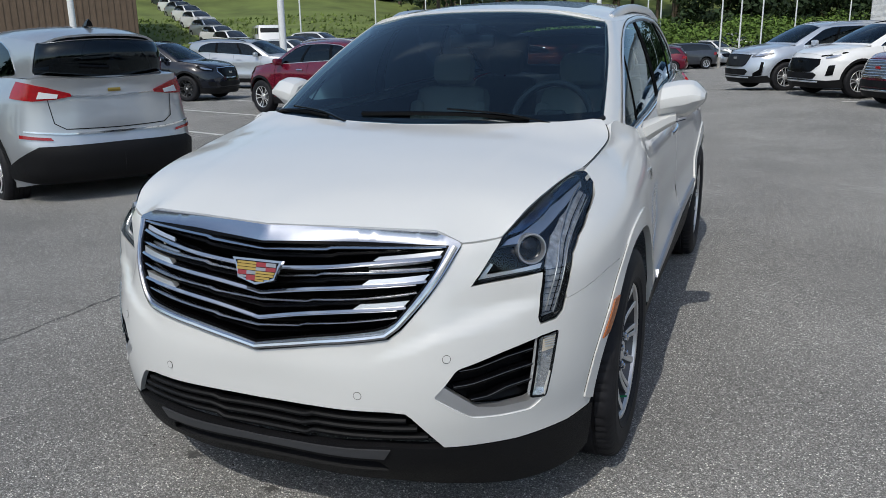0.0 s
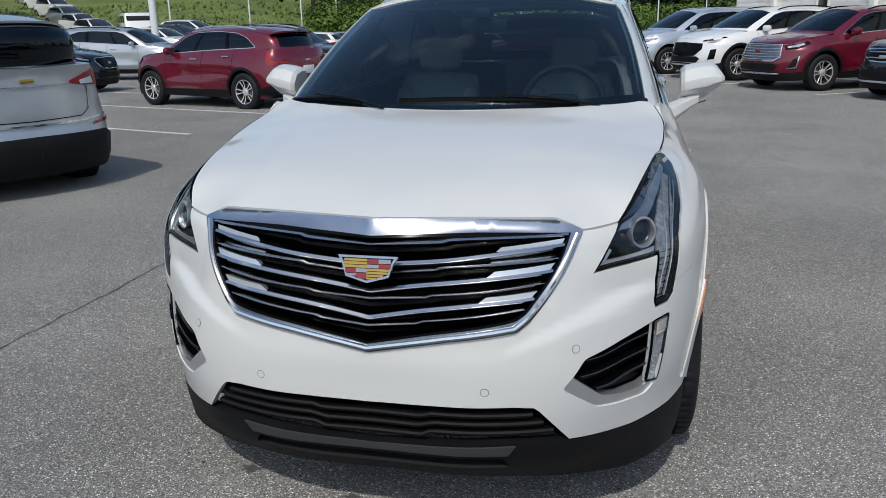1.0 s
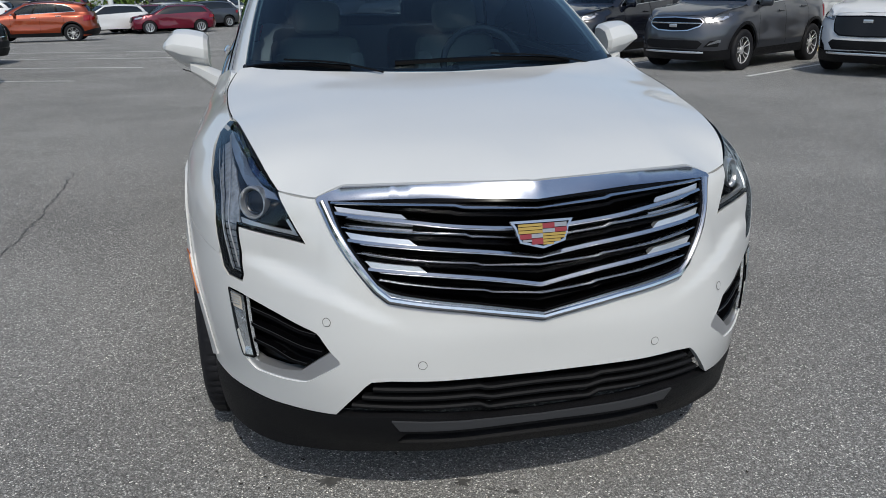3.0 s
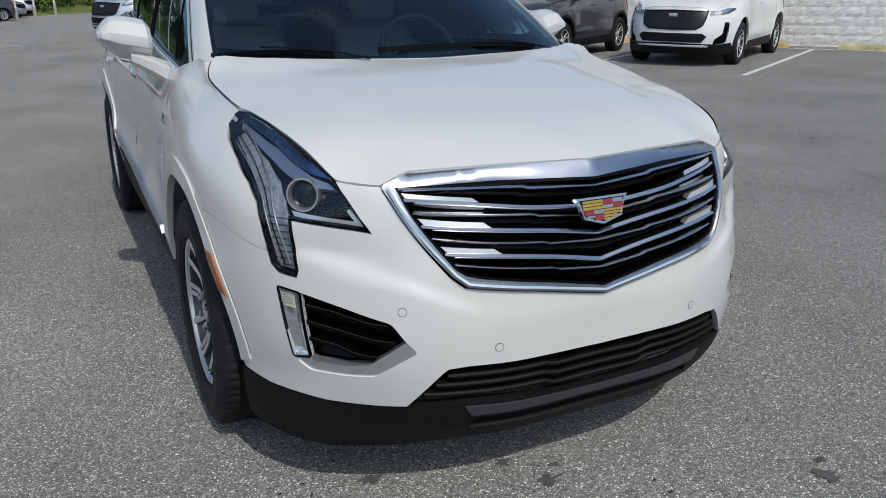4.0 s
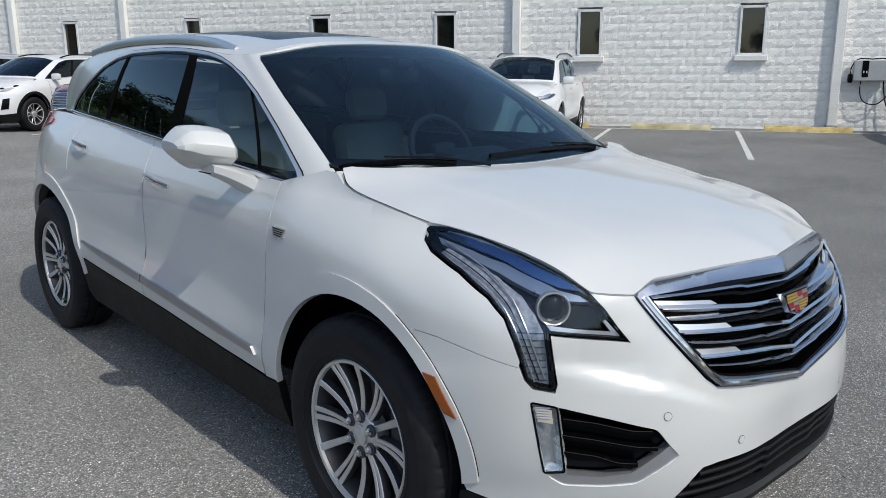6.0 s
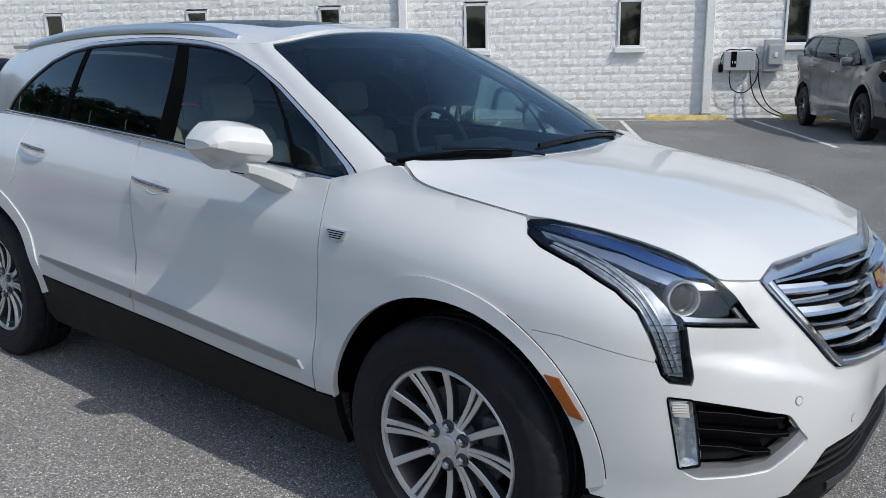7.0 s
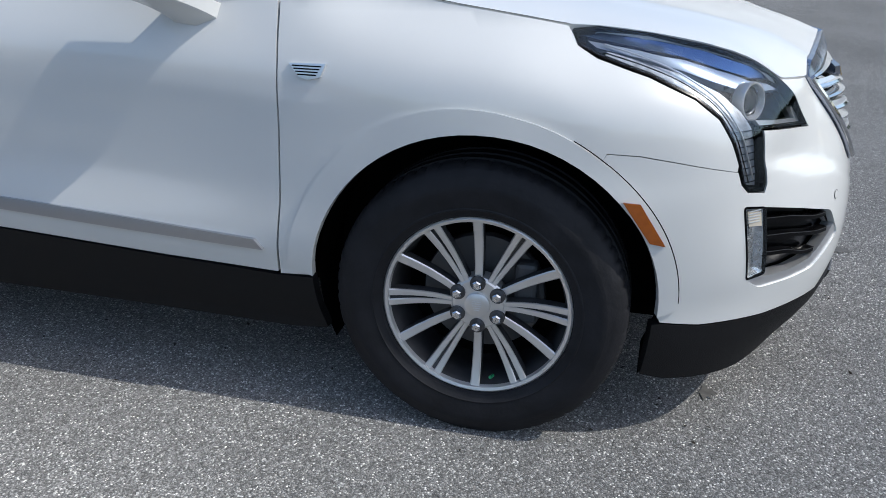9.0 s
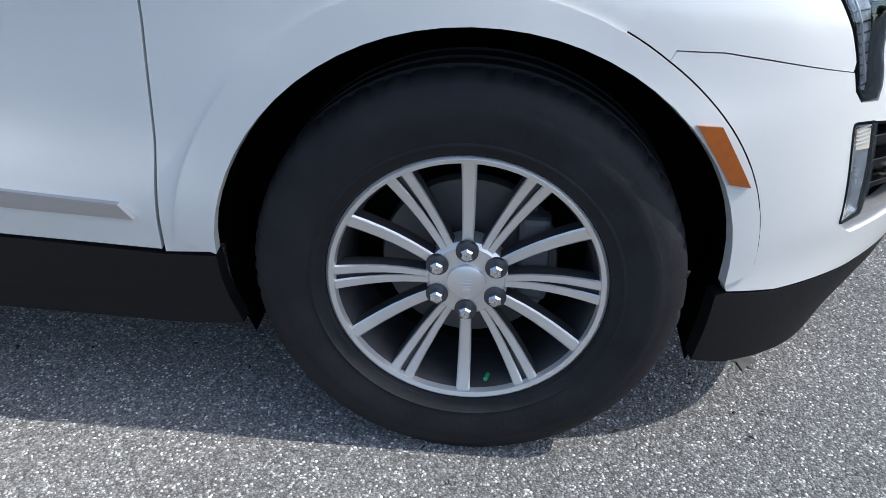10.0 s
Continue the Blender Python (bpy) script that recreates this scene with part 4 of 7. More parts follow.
        tube(bm, [(0, fc[1] - 0.11, fc[2] - 0.01), (0, fc[1] + 0.02, fc[2] + 0.02), (0, fc[1] + 0.09, fc[2] + 0.02)], [(-0.03, -0.02), (0.03, -0.02), (0.018, 0.02), (0.0, 0.045), (-0.018, 0.02)], scales=[0.3, 0.9, 1.1])
        part("aerial_fin", bm, GRILLEBLACK, root, "", True)
        bm = bmesh.new()
        wp = upper(np.linspace(5.45, 5.05, 6), np.linspace(0.10, 0.13, 6)) + np.array((0, 0.02, 0))
        tube(bm, wp, ring(0.012, 6, 0.02))
        part("rear_wiper", bm, GRILLEBLACK, root, "", True)
    # inside and below
    bm = bmesh.new()
    w = W / 2 - 0.28
    box(bm, (0, wb / 2 - 0.05, 0.50), (2 * w, wb + fo * 0.8 + ro * 0.5, 0.52), 0.03)
    part("underbody", bm, DARK, root)
    for x in (-0.36, 0.36):
        bm = bmesh.new()
        box(bm, (x, wb * 0.52, 1.0), (0.46, 0.16, 0.66), 0.06, None)
        box(bm, (x, wb * 0.53, 1.41), (0.26, 0.10, 0.17), 0.05)
        part("seat", bm, spec.get("seat", TRIMDARK), root, "", True)
    bm = bmesh.new()
    box(bm, (0, wb * 0.20, 0.98), (W - 0.5, 0.5, 0.22), 0.06)
    part("dashboard", bm, TRIMDARK, root, "", True)
    tmpl = spec["wheel"]
    for y in (0.0, wb):
        for s in (1, -1):
            w_ = copy_thing(tmpl, pose(s * (W / 2 - 0.125), y, wr, 0, 0, 0 if s > 0 else 180))
            w_.parent = root
            w_.scale = (1, wr / 0.381, wr / 0.381)
            w_.name = "wheel"
        for s in (1, -1):
            bm = bmesh.new()
            lathe(bm, [(0.45 * wr / 0.38, 0.0), (0.45 * wr / 0.38, 0.20)], 24, pose(s * (W / 2 - 0.27) - (0.2 if s < 0 else 0), y, wr), (-98, 98))
            part("wheel_liner", bm, DARK, root)
    return root


# ---- the white car in the middle of the lot ----
HEADLIGHT = [(1.374, 1.044), (1.363, 1.057), (1.30, 1.060), (1.15, 1.046), (1.0, 1.023), (0.93, 1.007), (0.861, 0.984), (0.82, 0.963), (0.785, 0.944), (0.742, 0.912), (0.703, 0.862), (0.670, 0.825),
             (0.78, 0.836), (0.886, 0.848), (0.874, 0.78), (0.861, 0.715), (0.866, 0.699), (0.915, 0.706), (0.935, 0.725), (0.95, 0.77), (0.972, 0.825), (1.002, 0.878),
             (1.06, 0.922), (1.17, 0.969), (1.29, 1.003), (1.355, 1.028)]
FOG = [(0.925, 0.667), (0.85, 0.656), (0.72, 0.632), (0.595, 0.604), (0.558, 0.557), (0.528, 0.527), (0.64, 0.453), (0.72, 0.443), (0.83, 0.438), (0.872, 0.462)]
FOG_LAMP = [(0.921, 0.664), (0.855, 0.655), (0.828, 0.480), (0.880, 0.472)]
FOG_TRIM = [(0.872, 0.462), (0.83, 0.438), (0.72, 0.443), (0.64, 0.453), (0.528, 0.527), (0.558, 0.557), (0.655, 0.484), (0.73, 0.470), (0.82, 0.468), (0.858, 0.480)]
GRILLE_OUT = [(0.0, 0.970), (0.28, 0.968), (0.565, 0.962), (0.637, 0.935), (0.642, 0.927), (0.440, 0.722), (0.405, 0.697), (0.216, 0.670), (0.0, 0.628)]
GRILLE_IN = [(0.0, 0.929), (0.30, 0.931), (0.604, 0.926), (0.432, 0.738), (0.405, 0.722), (0.372, 0.714), (0.182, 0.683), (0.0, 0.646)]

MIRROR_RING = rounded([(1.0, 0.72), (0.7, 0.97), (-0.25, 1.0), (-0.72, 0.80), (-1.0, 0.25), (-1.0, -0.22), (-0.62, -0.72), (0.0, -1.0), (0.8, -0.92), (1.0, -0.5)], 0.05, 3)


def eased(poly, d, e):
    """A window outline pushed out by d, and by e more round its front edge."""
    g = grown(poly, d)
    g[:, 0] -= e * smooth(1.72, 1.54, g[:, 0])
    return g


def main_car():
    root = thing("suv", "pearl white mid-size luxury suv parked on asphalt", "car")
    S = CAR
    A = S.at_y
    # front bumper with its openings
    right = [(0.0, 0.622), (0.216, 0.664), (0.408, 0.691), (0.446, 0.718), (0.648, 0.930), (0.707, 0.933), (0.774, 0.939), (0.736, 0.905), (0.697, 0.857), (0.660, 0.817), (0.78, 0.829), (0.879, 0.841),
             (0.868, 0.78), (0.855, 0.715), (0.861, 0.692), (0.918, 0.700), (0.941, 0.722), (0.954, 0.7535), (1.117, 0.7855), (1.195, 0.7995), (1.27, 0.804)]
    right += arch(S, 0.0, ARCH_R, 126, 180, 14)
    right += [(1.10, 0.373), (0.99, 0.357), (0.79, 0.353), (0.56, 0.367), (0.468, 0.468), (0.452, 0.481), (0.40, 0.486), (0.19, 0.484), (0.0, 0.478)]
    outline = right[::-1] + [(-a, z) for a, z in right[1:-1]]
    fog = rounded(FOG, 0.012, 3)
    ob = panel("front_bumper", S, ccw(outline), WHITE, root, holes=[ccw(fog), ccw(flip(fog))], step=0.014, edge=0.012, depth=0.018)
    # black lower apron with a slot
    low = [(0.0, 0.352), (0.39, 0.372), (0.552, 0.362), (0.79, 0.348), (0.99, 0.352), (1.10, 0.368)] + [(A(-0.442), 0.366), (A(-0.438), 0.29), (A(-0.432), 0.215), (1.06, 0.197), (0.98, 0.192), (0.8, 0.186), (0.6, 0.20), (0.4, 0.22), (0.0, 0.228)]
    low = low[::-1] + [(-a, z) for a, z in low[1:-1]]
    slot = rounded([(-0.40, 0.275), (0.40, 0.275), (0.37, 0.315), (-0.37, 0.315)], 0.012, 3)
    panel("lower_apron", S, ccw(low), PLASTIC, root, holes=[slot], step=0.04, edge=0.03, depth=0.03, label="black grained plastic lower apron")
    skid = [(-0.385, 0.330), (0.385, 0.330), (0.405, 0.362), (0.0, 0.350), (-0.405, 0.362)]
    panel("skid_strip", S, ccw(skid), material("dark_grey_plastic", (0.045, 0.046, 0.05), 0.4, rough_vary=0.08, scale=14), root, step=0.04, lift=0.006, depth=0.012)
    # lower grille: near-black sheet set back for the opening's shade, with slats
    opening = [(0.0, 0.486), (0.42, 0.492), (0.46, 0.484), (0.57, 0.362), (0.39, 0.370), (0.0, 0.350)]
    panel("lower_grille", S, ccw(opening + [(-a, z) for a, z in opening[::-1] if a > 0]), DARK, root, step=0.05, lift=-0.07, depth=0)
    for z0, zc, aw in ((0.455, 0.452, 0.445), (0.428, 0.422, 0.475), (0.400, 0.392, 0.505)):
        bm = bmesh.new()
        aa = np.array([-aw, -0.17, -0.145, 0.145, 0.17, aw])
        zz = np.array([z0, z0 - 0.002, zc - 0.008, zc - 0.008, z0 - 0.002, z0])
        f = np.linspace(-aw, aw, 40)
        tube(bm, S(f, np.interp(f, aa, zz)) + np.array((0, 0.022, 0)), [(-0.012, -0.006), (0.010, -0.008), (0.014, 0.0), (0.010, 0.005), (-0.012, 0.005)])
        part("grille_slat", bm, PLASTIC, root, "", True)
    # fog pockets
    for s in (1, -1):
        m = (lambda p: ccw(p)) if s > 0 else (lambda p: ccw(flip(p)))
        unit = new("fog_light_unit")
        unit.parent = root
        panel("recess", S, m(grown(ccw(FOG), 0.006)), GRILLEBLACK, unit, step=0.04, lift=-0.04, depth=0)
        rim = ccw(FOG_TRIM)
        panel("trim", S, m(rim), SATIN, unit, step=0.03, edge=0.015, lift=-0.004, depth=0.03, label="satin chrome corner trim")
        lamp = rounded(ccw(FOG_LAMP), 0.006, 3)
        def hollow(a, z, s=s):
            mid_ = np.interp(z, [0.475, 0.66], [0.853, 0.888])
            k = 0.016 * np.clip(1 - ((np.abs(a) - mid_) / 0.034) ** 2, 0, 1) * smooth(0.472, 0.50, z)
            q = np.abs(a)
            return S(a, z) - np.stack([np.interp(q, S.a, S.n[:, 0]) * np.sign(a) * k, np.interp(q, S.a, S.n[:, 1]) * k, 0 * k], -1)
        panel("lamp_backing", hollow, m(grown(lamp, 0.002)), REFLECTOR, unit, step=0.008, edge=0.01, lift=-0.001, depth=0.01, label="silver reflector")
        panel("lamp_edge", S, m(grown(lamp, 0.0035)), GRILLEBLACK, unit, holes=[m(grown(lamp, -0.002))], step=0.03, edge=0.015, lift=0.0005, depth=0.012)
        panel("lamp_lens", S, m(lamp), LENS, unit, step=0.03, lift=0.005, depth=0, label="clear lens").visible_shadow = False
        bulb = [(0.913, 0.655), (0.868, 0.648), (0.862, 0.612), (0.902, 0.616)]
        panel("turn_bulb", S, m(ccw(bulb)), material("pale_amber", (0.80, 0.70, 0.58), 0.3), unit, step=0.03, lift=0.001, depth=0, label="pale amber bulb behind the lens")
        for k in range(5):
            z = 0.626 + 0.007 * k
            bm = bmesh.new()
            tube(bm, S(np.linspace(0.872, 0.908, 4) * s, np.full(4, z)) + np.array((np.interp(0.89, S.a, S.n[:, 0]) * s, np.interp(0.89, S.a, S.n[:, 1]), 0)) * 0.002, ring(0.0016, 6))
            part("lens_rib", bm, SATIN, unit, "", True)
        for z0, z1 in ((0.600, 0.588), (0.556, 0.546), (0.512, 0.504)):
            hi = np.interp(z0, [0.50, 0.55, 0.60], [0.655, 0.585, 0.605])
            f = np.linspace(hi, 0.838, 14)
            zz = np.interp(f, [hi, hi + 0.05, 0.75, 0.838], [z0 - 0.008, z0 - 0.006, z0 + 0.012, z0 + 0.02])
            bm = bmesh.new()
            n = S(f * s, zz)
            inward = np.stack([-np.interp(f, S.a, S.n[:, 0]) * s, -np.interp(f, S.a, S.n[:, 1]), 0 * f], 1)
            tube(bm, n + inward * 0.022, [(-0.014, -0.006), (0.010, -0.005), (0.013, 0.001), (0.008, 0.006), (-0.014, 0.006)])
            part("slat", bm, GRILLEBLACK, unit, "", True)
            bm = bmesh.new()
            tube(bm, n + inward * 0.009 + np.array((0, 0, 0.004)), ring(0.0013, 5))
            part("slat_edge", bm, POCKET, unit)
    # sensors
    for a, z in ((0.32, 0.531), (0.568, 0.637)):
        for s in (1, -1):
            c = [(a + 0.0105 * math.cos(w), z + 0.0105 * math.sin(w)) for w in np.linspace(0, 2 * math.pi, 20, endpoint=False)]
            panel("parking_sensor", S, ccw(c if s > 0 else flip(c)), WHITE, root, step=0.02, edge=0.006, lift=0.0015, depth=0)
            panel("sensor_ring", S, ccw(grown(ccw(c), 0.0013) if s > 0 else flip(grown(ccw(c), 0.0013))), DARK, root, holes=[ccw(c if s > 0 else flip(c))], step=0.02, edge=0.006, lift=0.001, depth=0)
    # grille
    grille = new("grille")
    grille.parent = root
    go, gi = ccw(np.array(GRILLE_OUT + [(-a, z) for a, z in GRILLE_OUT[::-1] if a > 0])), ccw(np.array(GRILLE_IN + [(-a, z) for a, z in GRILLE_IN[::-1] if a > 0]))
    panel("surround", S, go, SURROUND, grille, holes=[gi], step=0.03, edge=0.02, lift=0.009, depth=0.04, label="satin chrome grille surround")
    for sg in (1, -1):
        bm = bmesh.new()
        run = densify(np.array([(0.628, 0.927), (0.434, 0.727), (0.402, 0.704), (0.214, 0.677), (0.0, 0.637)]), 0.02)
        run = run[: int(np.argmin(np.abs(run[:, 0]) + np.abs(run[:, 1] - 0.637))) + 1]
        tube(bm, S(run[:, 0] * sg, run[:, 1]) + np.array((0, -0.010, 0)), ring(0.0075, 8, 0.0085))
        part("surround_bead", bm, CHROME, grille, "", True)
    lip = ccw(grown(gi, -0.006))
    panel("inner_edge", S, gi, GRILLEBLACK, grille, holes=[lip], step=0.03, edge=0.02, lift=0.006, depth=0.04)
    # near-black sheet set back: the shade behind the bars
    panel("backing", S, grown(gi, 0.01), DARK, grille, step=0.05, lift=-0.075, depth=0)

    def side_a(z):
        return float(np.interp(z, [0.646, 0.683, 0.714, 0.738, 0.920], [0.02, 0.182, 0.372, 0.430, 0.600])) - 0.006

    def bar(name, line, h, deep, mat, step_a=None, drop=0.0):
        """A bar along (way, height) points from the middle to the side; past step_a it stands higher by drop; h: half its height."""
        line = np.array(line)
        aw = side_a(line[-1, 1])
        f = np.linspace(0, aw, 26)
        if step_a:
            f = np.sort(np.r_[f[np.abs(f - step_a) > 0.012], step_a - 0.009, step_a + 0.009])
        f = np.r_[-f[:0:-1], f]
        zz = hermite(line[:, 0], line[:, 1], np.minimum(np.abs(f), line[-1, 0])) + (drop * smooth(step_a - 0.009, step_a + 0.009, np.abs(f)) if step_a else 0)
        p = S(f, zz)
        n = np.stack([np.interp(np.abs(f), S.a, S.n[:, 0]) * np.sign(f), np.interp(np.abs(f), S.a, S.n[:, 1]), 0 * f], 1)
        bm = bmesh.new()
        tube(bm, p - n * deep, [(-0.022, -h), (0.004, -h), (0.010, -h * 0.5), (0.012, h * 0.2), (0.006, h), (-0.022, h)])
        part(name, bm, mat, grille, "", True)

    thick = [[(0, 0.853), (0.19, 0.871), (0.34, 0.886), (0.58, 0.899)], [(0, 0.784), (0.15, 0.808), (0.33, 0.828), (0.52, 0.840)], [(0, 0.714), (0.156, 0.743), (0.30, 0.762), (0.46, 0.774)]]
    thin = [[(0, 0.829), (0.19, 0.849), (0.34, 0.859), (0.56, 0.866)], [(0, 0.763), (0.165, 0.777), (0.50, 0.809)], [(0, 0.692), (0.142, 0.708), (0.45, 0.746)]]
    dark = [[(0, 0.884), (0.2, 0.894), (0.58, 0.910)], [(0, 0.808), (0.2, 0.830), (0.55, 0.853)], [(0, 0.740), (0.16, 0.760), (0.5, 0.793)], [(0, 0.668), (0.15, 0.690), (0.43, 0.728)]]
    bar("bar", [(0, 0.909), (0.2, 0.9155), (0.58, 0.921)], 0.0046, 0.000, CHROME, 0.204, 0.0035)
    for ln in thick:
        bar("bar", ln, 0.0066, 0.006, CHROME)
    for ln, k in zip(thin, (0.188, 0.164, 0.142)):
        bar("thin_bar", ln, 0.0040, 0.010, CHROME, k, 0.0045)
    for ln, k in zip(dark, (0.22, 0.20, 0.18, 0.16)):
        bar("black_bar", ln, 0.0075, 0.030, GRILLEBLACK, k, 0.004)
    for ln, inn, hi in zip(thick, (0.352, 0.330, 0.305), (0.017, 0.021, 0.021)):
        ln = np.array(ln)
        at = lambda a_: float(np.interp(a_, ln[:, 0], ln[:, 1]))
        out0, out1 = side_a(ln[-1, 1] - 0.006), side_a(ln[-1, 1] + hi)
        for s in (1, -1):
            plate = [(inn - 0.010, at(inn)), (out0 - 0.02, at(out0 - 0.02)), (out0 - 0.004, at(out0) + 0.004), (out1 - 0.008, at(out1) + hi), (inn + 0.022, at(inn) + hi)]
            panel("bright_plate", S, ccw(plate if s > 0 else flip(plate)), BRIGHT, grille, step=0.03, lift=-0.001, depth=0.02, label="bright chrome bar end")
    # crest in the middle of the grille
    crest = new("crest_emblem")
    crest.parent = root
    tagged(crest, "silver crest emblem with red, gold and black fields")
    shield = [(0.0, 0.815), (0.060, 0.831), (0.072, 0.866), (0.084, 0.885), (-0.084, 0.885), (-0.072, 0.866), (-0.060, 0.831)]
    flatc = lambda a, z: np.stack([a, -0.925 + (z - 0.85) * 0.30 + 0.10 * a * a, z], -1)
    panel("rim", flatc, ccw(shield), SURROUND, crest, step=0.03, lift=0.0, depth=0.014)
    panel("field_ground", flatc, grown(ccw(shield), -0.006), GRILLEBLACK, crest, step=0.03, lift=0.001, depth=0.0)
    gold, red = material("gold_enamel", (0.46, 0.31, 0.08), 0.35, 0.5), material("red_enamel", (0.24, 0.006, 0.012), 0.3, coat=0.6)
    white_e = material("silver_enamel", (0.34, 0.34, 0.36), 0.35, 0.7)
    fields = [(-0.055, 0.0, 0.8705, 0.8765, gold), (-0.055, 0.0, 0.862, 0.869, gold), (-0.055, 0.0, 0.8535, 0.8605, gold),
              (0.0, 0.028, 0.864, 0.8765, red), (0.028, 0.056, 0.866, 0.8765, white_e), (0.0, 0.028, 0.8535, 0.8625, white_e), (0.028, 0.056, 0.8535, 0.8645, red),
              (-0.052, -0.026, 0.840, 0.852, red), (-0.026, 0.0, 0.842, 0.852, white_e), (-0.026, 0.0, 0.826, 0.8405, red), (-0.046, -0.026, 0.833, 0.8385, white_e),
              (0.0, 0.053, 0.846, 0.852, gold), (0.0, 0.050, 0.8385, 0.8445, gold), (0.0, 0.040, 0.831, 0.837, gold), (0.0, 0.024, 0.8245, 0.8295, gold)]
    for a0, a1, z0, z1, mm in fields:
        a0, a1 = a0 * 1.16, a1 * 1.16
        panel("field", flatc, [(a0, z0), (a1, z0), (a1, z1), (a0, z1)], mm, crest, step=0.03, lift=0.003, depth=0.002)
    # headlights
    for s in (1, -1):
        m = (lambda p: ccw(p)) if s > 0 else (lambda p: ccw(flip(p)))
        unit = new("headlight")
        unit.parent = root
        tagged(unit, "clear-lensed headlight with a tall light guide")
        H = ccw(np.array(HEADLIGHT))
        Hs = grown(H, -0.0045)
        panel("black_edge", S, m(grown(H, 0.0015)), GRILLEBLACK, unit, holes=[m(Hs)], step=0.03, edge=0.014, lift=-0.001, depth=0.028)
        panel("housing", S, m(H), material("lamp_housing", (0.025, 0.032, 0.055), 0.30, 0.3, rough_vary=0.08), unit, step=0.03, lift=-0.052, depth=0, label="dark grey lamp housing")
        # the sky's blue reflection is put into the brow's colour
        brow = ccw([(1.345, 1.050), (1.29, 1.054), (1.15, 1.039), (1.0, 1.014), (0.86, 0.974), (0.80, 0.944), (0.87, 0.950), (0.95, 0.972), (1.05, 1.000), (1.18, 1.026), (1.30, 1.043)])
        panel("brow", S, m(brow), material("sky_blue_brow", (0.10, 0.18, 0.38), 0.16, 0.85), unit, step=0.03, lift=-0.014, depth=0.02, label="gloss brow coloured with the sky's blue reflection")
        mid = ccw([(1.325, 1.042), (1.18, 1.022), (1.05, 0.996), (0.95, 0.968), (0.87, 0.946), (0.805, 0.938), (0.775, 0.924), (0.85, 0.927), (0.905, 0.934), (0.97, 0.952), (1.06, 0.980), (1.18, 1.008), (1.30, 1.028)])
        panel("upper_reflector", S, m(mid), material("blue_grey_reflector", (0.30, 0.37, 0.50), 0.30, 0.6, rough_vary=0.08), unit, step=0.03, lift=-0.017, depth=0.02, label="blue-grey metallic reflector")
        pipe = ccw([(1.285, 1.008), (1.17, 0.978), (1.07, 0.936), (1.012, 0.890), (0.979, 0.832), (0.956, 0.776), (0.938, 0.732), (0.915, 0.716), (0.877, 0.710), (0.884, 0.78), (0.899, 0.85), (0.925, 0.892), (0.972, 0.934), (1.06, 0.973), (1.18, 1.004), (1.27, 1.022)])
        panel("light_pipe", S, m(pipe), material("ribbed_light_pipe", (0.40, 0.43, 0.48), 0.3, 0.5, vary=0.4, scale=55), unit, step=0.02, edge=0.014, lift=-0.019, depth=0.006, label="ribbed clear light pipe")
        for w in np.linspace(0.72, 0.84, 8):
            a0 = float(np.interp(w, [0.715, 0.85], [0.883, 0.903]))
            a1 = float(np.interp(w, [0.715, 0.776, 0.832, 0.86], [0.925, 0.950, 0.975, 0.985]))
            bm = bmesh.new()
            tube(bm, S(np.linspace(a0, a1, 4) * s, np.full(4, w)) - np.array((np.interp(0.92, S.a, S.n[:, 0]) * s, np.interp(0.92, S.a, S.n[:, 1]), 0)) * 0.018, ring(0.0016, 5))
            part("lens_rib", bm, SURROUND, unit)
        guide = [(1.285, 1.014), (1.17, 0.986), (1.06, 0.944), (0.995, 0.900), (0.955, 0.845), (0.925, 0.78), (0.900, 0.722)]
        for off, r, mt in ((0.010, 0.0022, SATIN), (-0.018, 0.0018, SATIN), (-0.006, 0.0015, GRILLEBLACK)):
            g = spline(guide, 26)
            t = np.gradient(g, axis=0)
            t /= np.linalg.norm(t, axis=1)[:, None]
            g = g + np.stack([t[:, 1], -t[:, 0]], 1) * off
            p = S(g[:, 0] * s, g[:, 1])
            n = np.stack([np.interp(g[:, 0], S.a, S.n[:, 0]) * s, np.interp(g[:, 0], S.a, S.n[:, 1]), 0 * g[:, 0]], 1)
            bm = bmesh.new()
            tube(bm, p - n * 0.016, ring(r, 8))
            part("light_guide", bm, mt, unit, "", True)
        # projector
        c = S(np.array([0.872 * s]), np.array([0.900]))[0]
        nn = np.array((np.interp(0.80, S.a, S.n[:, 0]) * s * 0.75, np.interp(0.80, S.a, S.n[:, 1]), 0.10))
        nn /= np.linalg.norm(nn)
        frame_m = Vector(nn).to_track_quat("X", "Z").to_matrix().to_4x4()
        frame_m.translation = Vector(c - nn * 0.028)
        bm = bmesh.new()
        lathe(bm, [(0.044, -0.02), (0.0455, 0.004), (0.044, 0.010), (0.040, 0.010), (0.035, 0.002), (0.034, -0.02)], 36, frame_m)
        part("projector_ring", bm, SATIN, unit, "chrome projector ring", True)
        bm = bmesh.new()
        lathe(bm, [(0.001, 0.010), (0.012, 0.0085), (0.024, 0.004), (0.0345, -0.004)], 36, frame_m)
        part("projector_lens", bm, material("projector_glass", (0.010, 0.011, 0.014), 0.05, spec=0.35), unit, "dark glass projector lens", True)
        tip = ccw([(0.86, 0.955), (0.80, 0.94), (0.752, 0.905), (0.715, 0.862), (0.690, 0.835), (0.78, 0.846), (0.86, 0.857)])
        panel("black_bezel", S, m(tip), GRILLEBLACK, unit, step=0.03, lift=-0.04, depth=0)
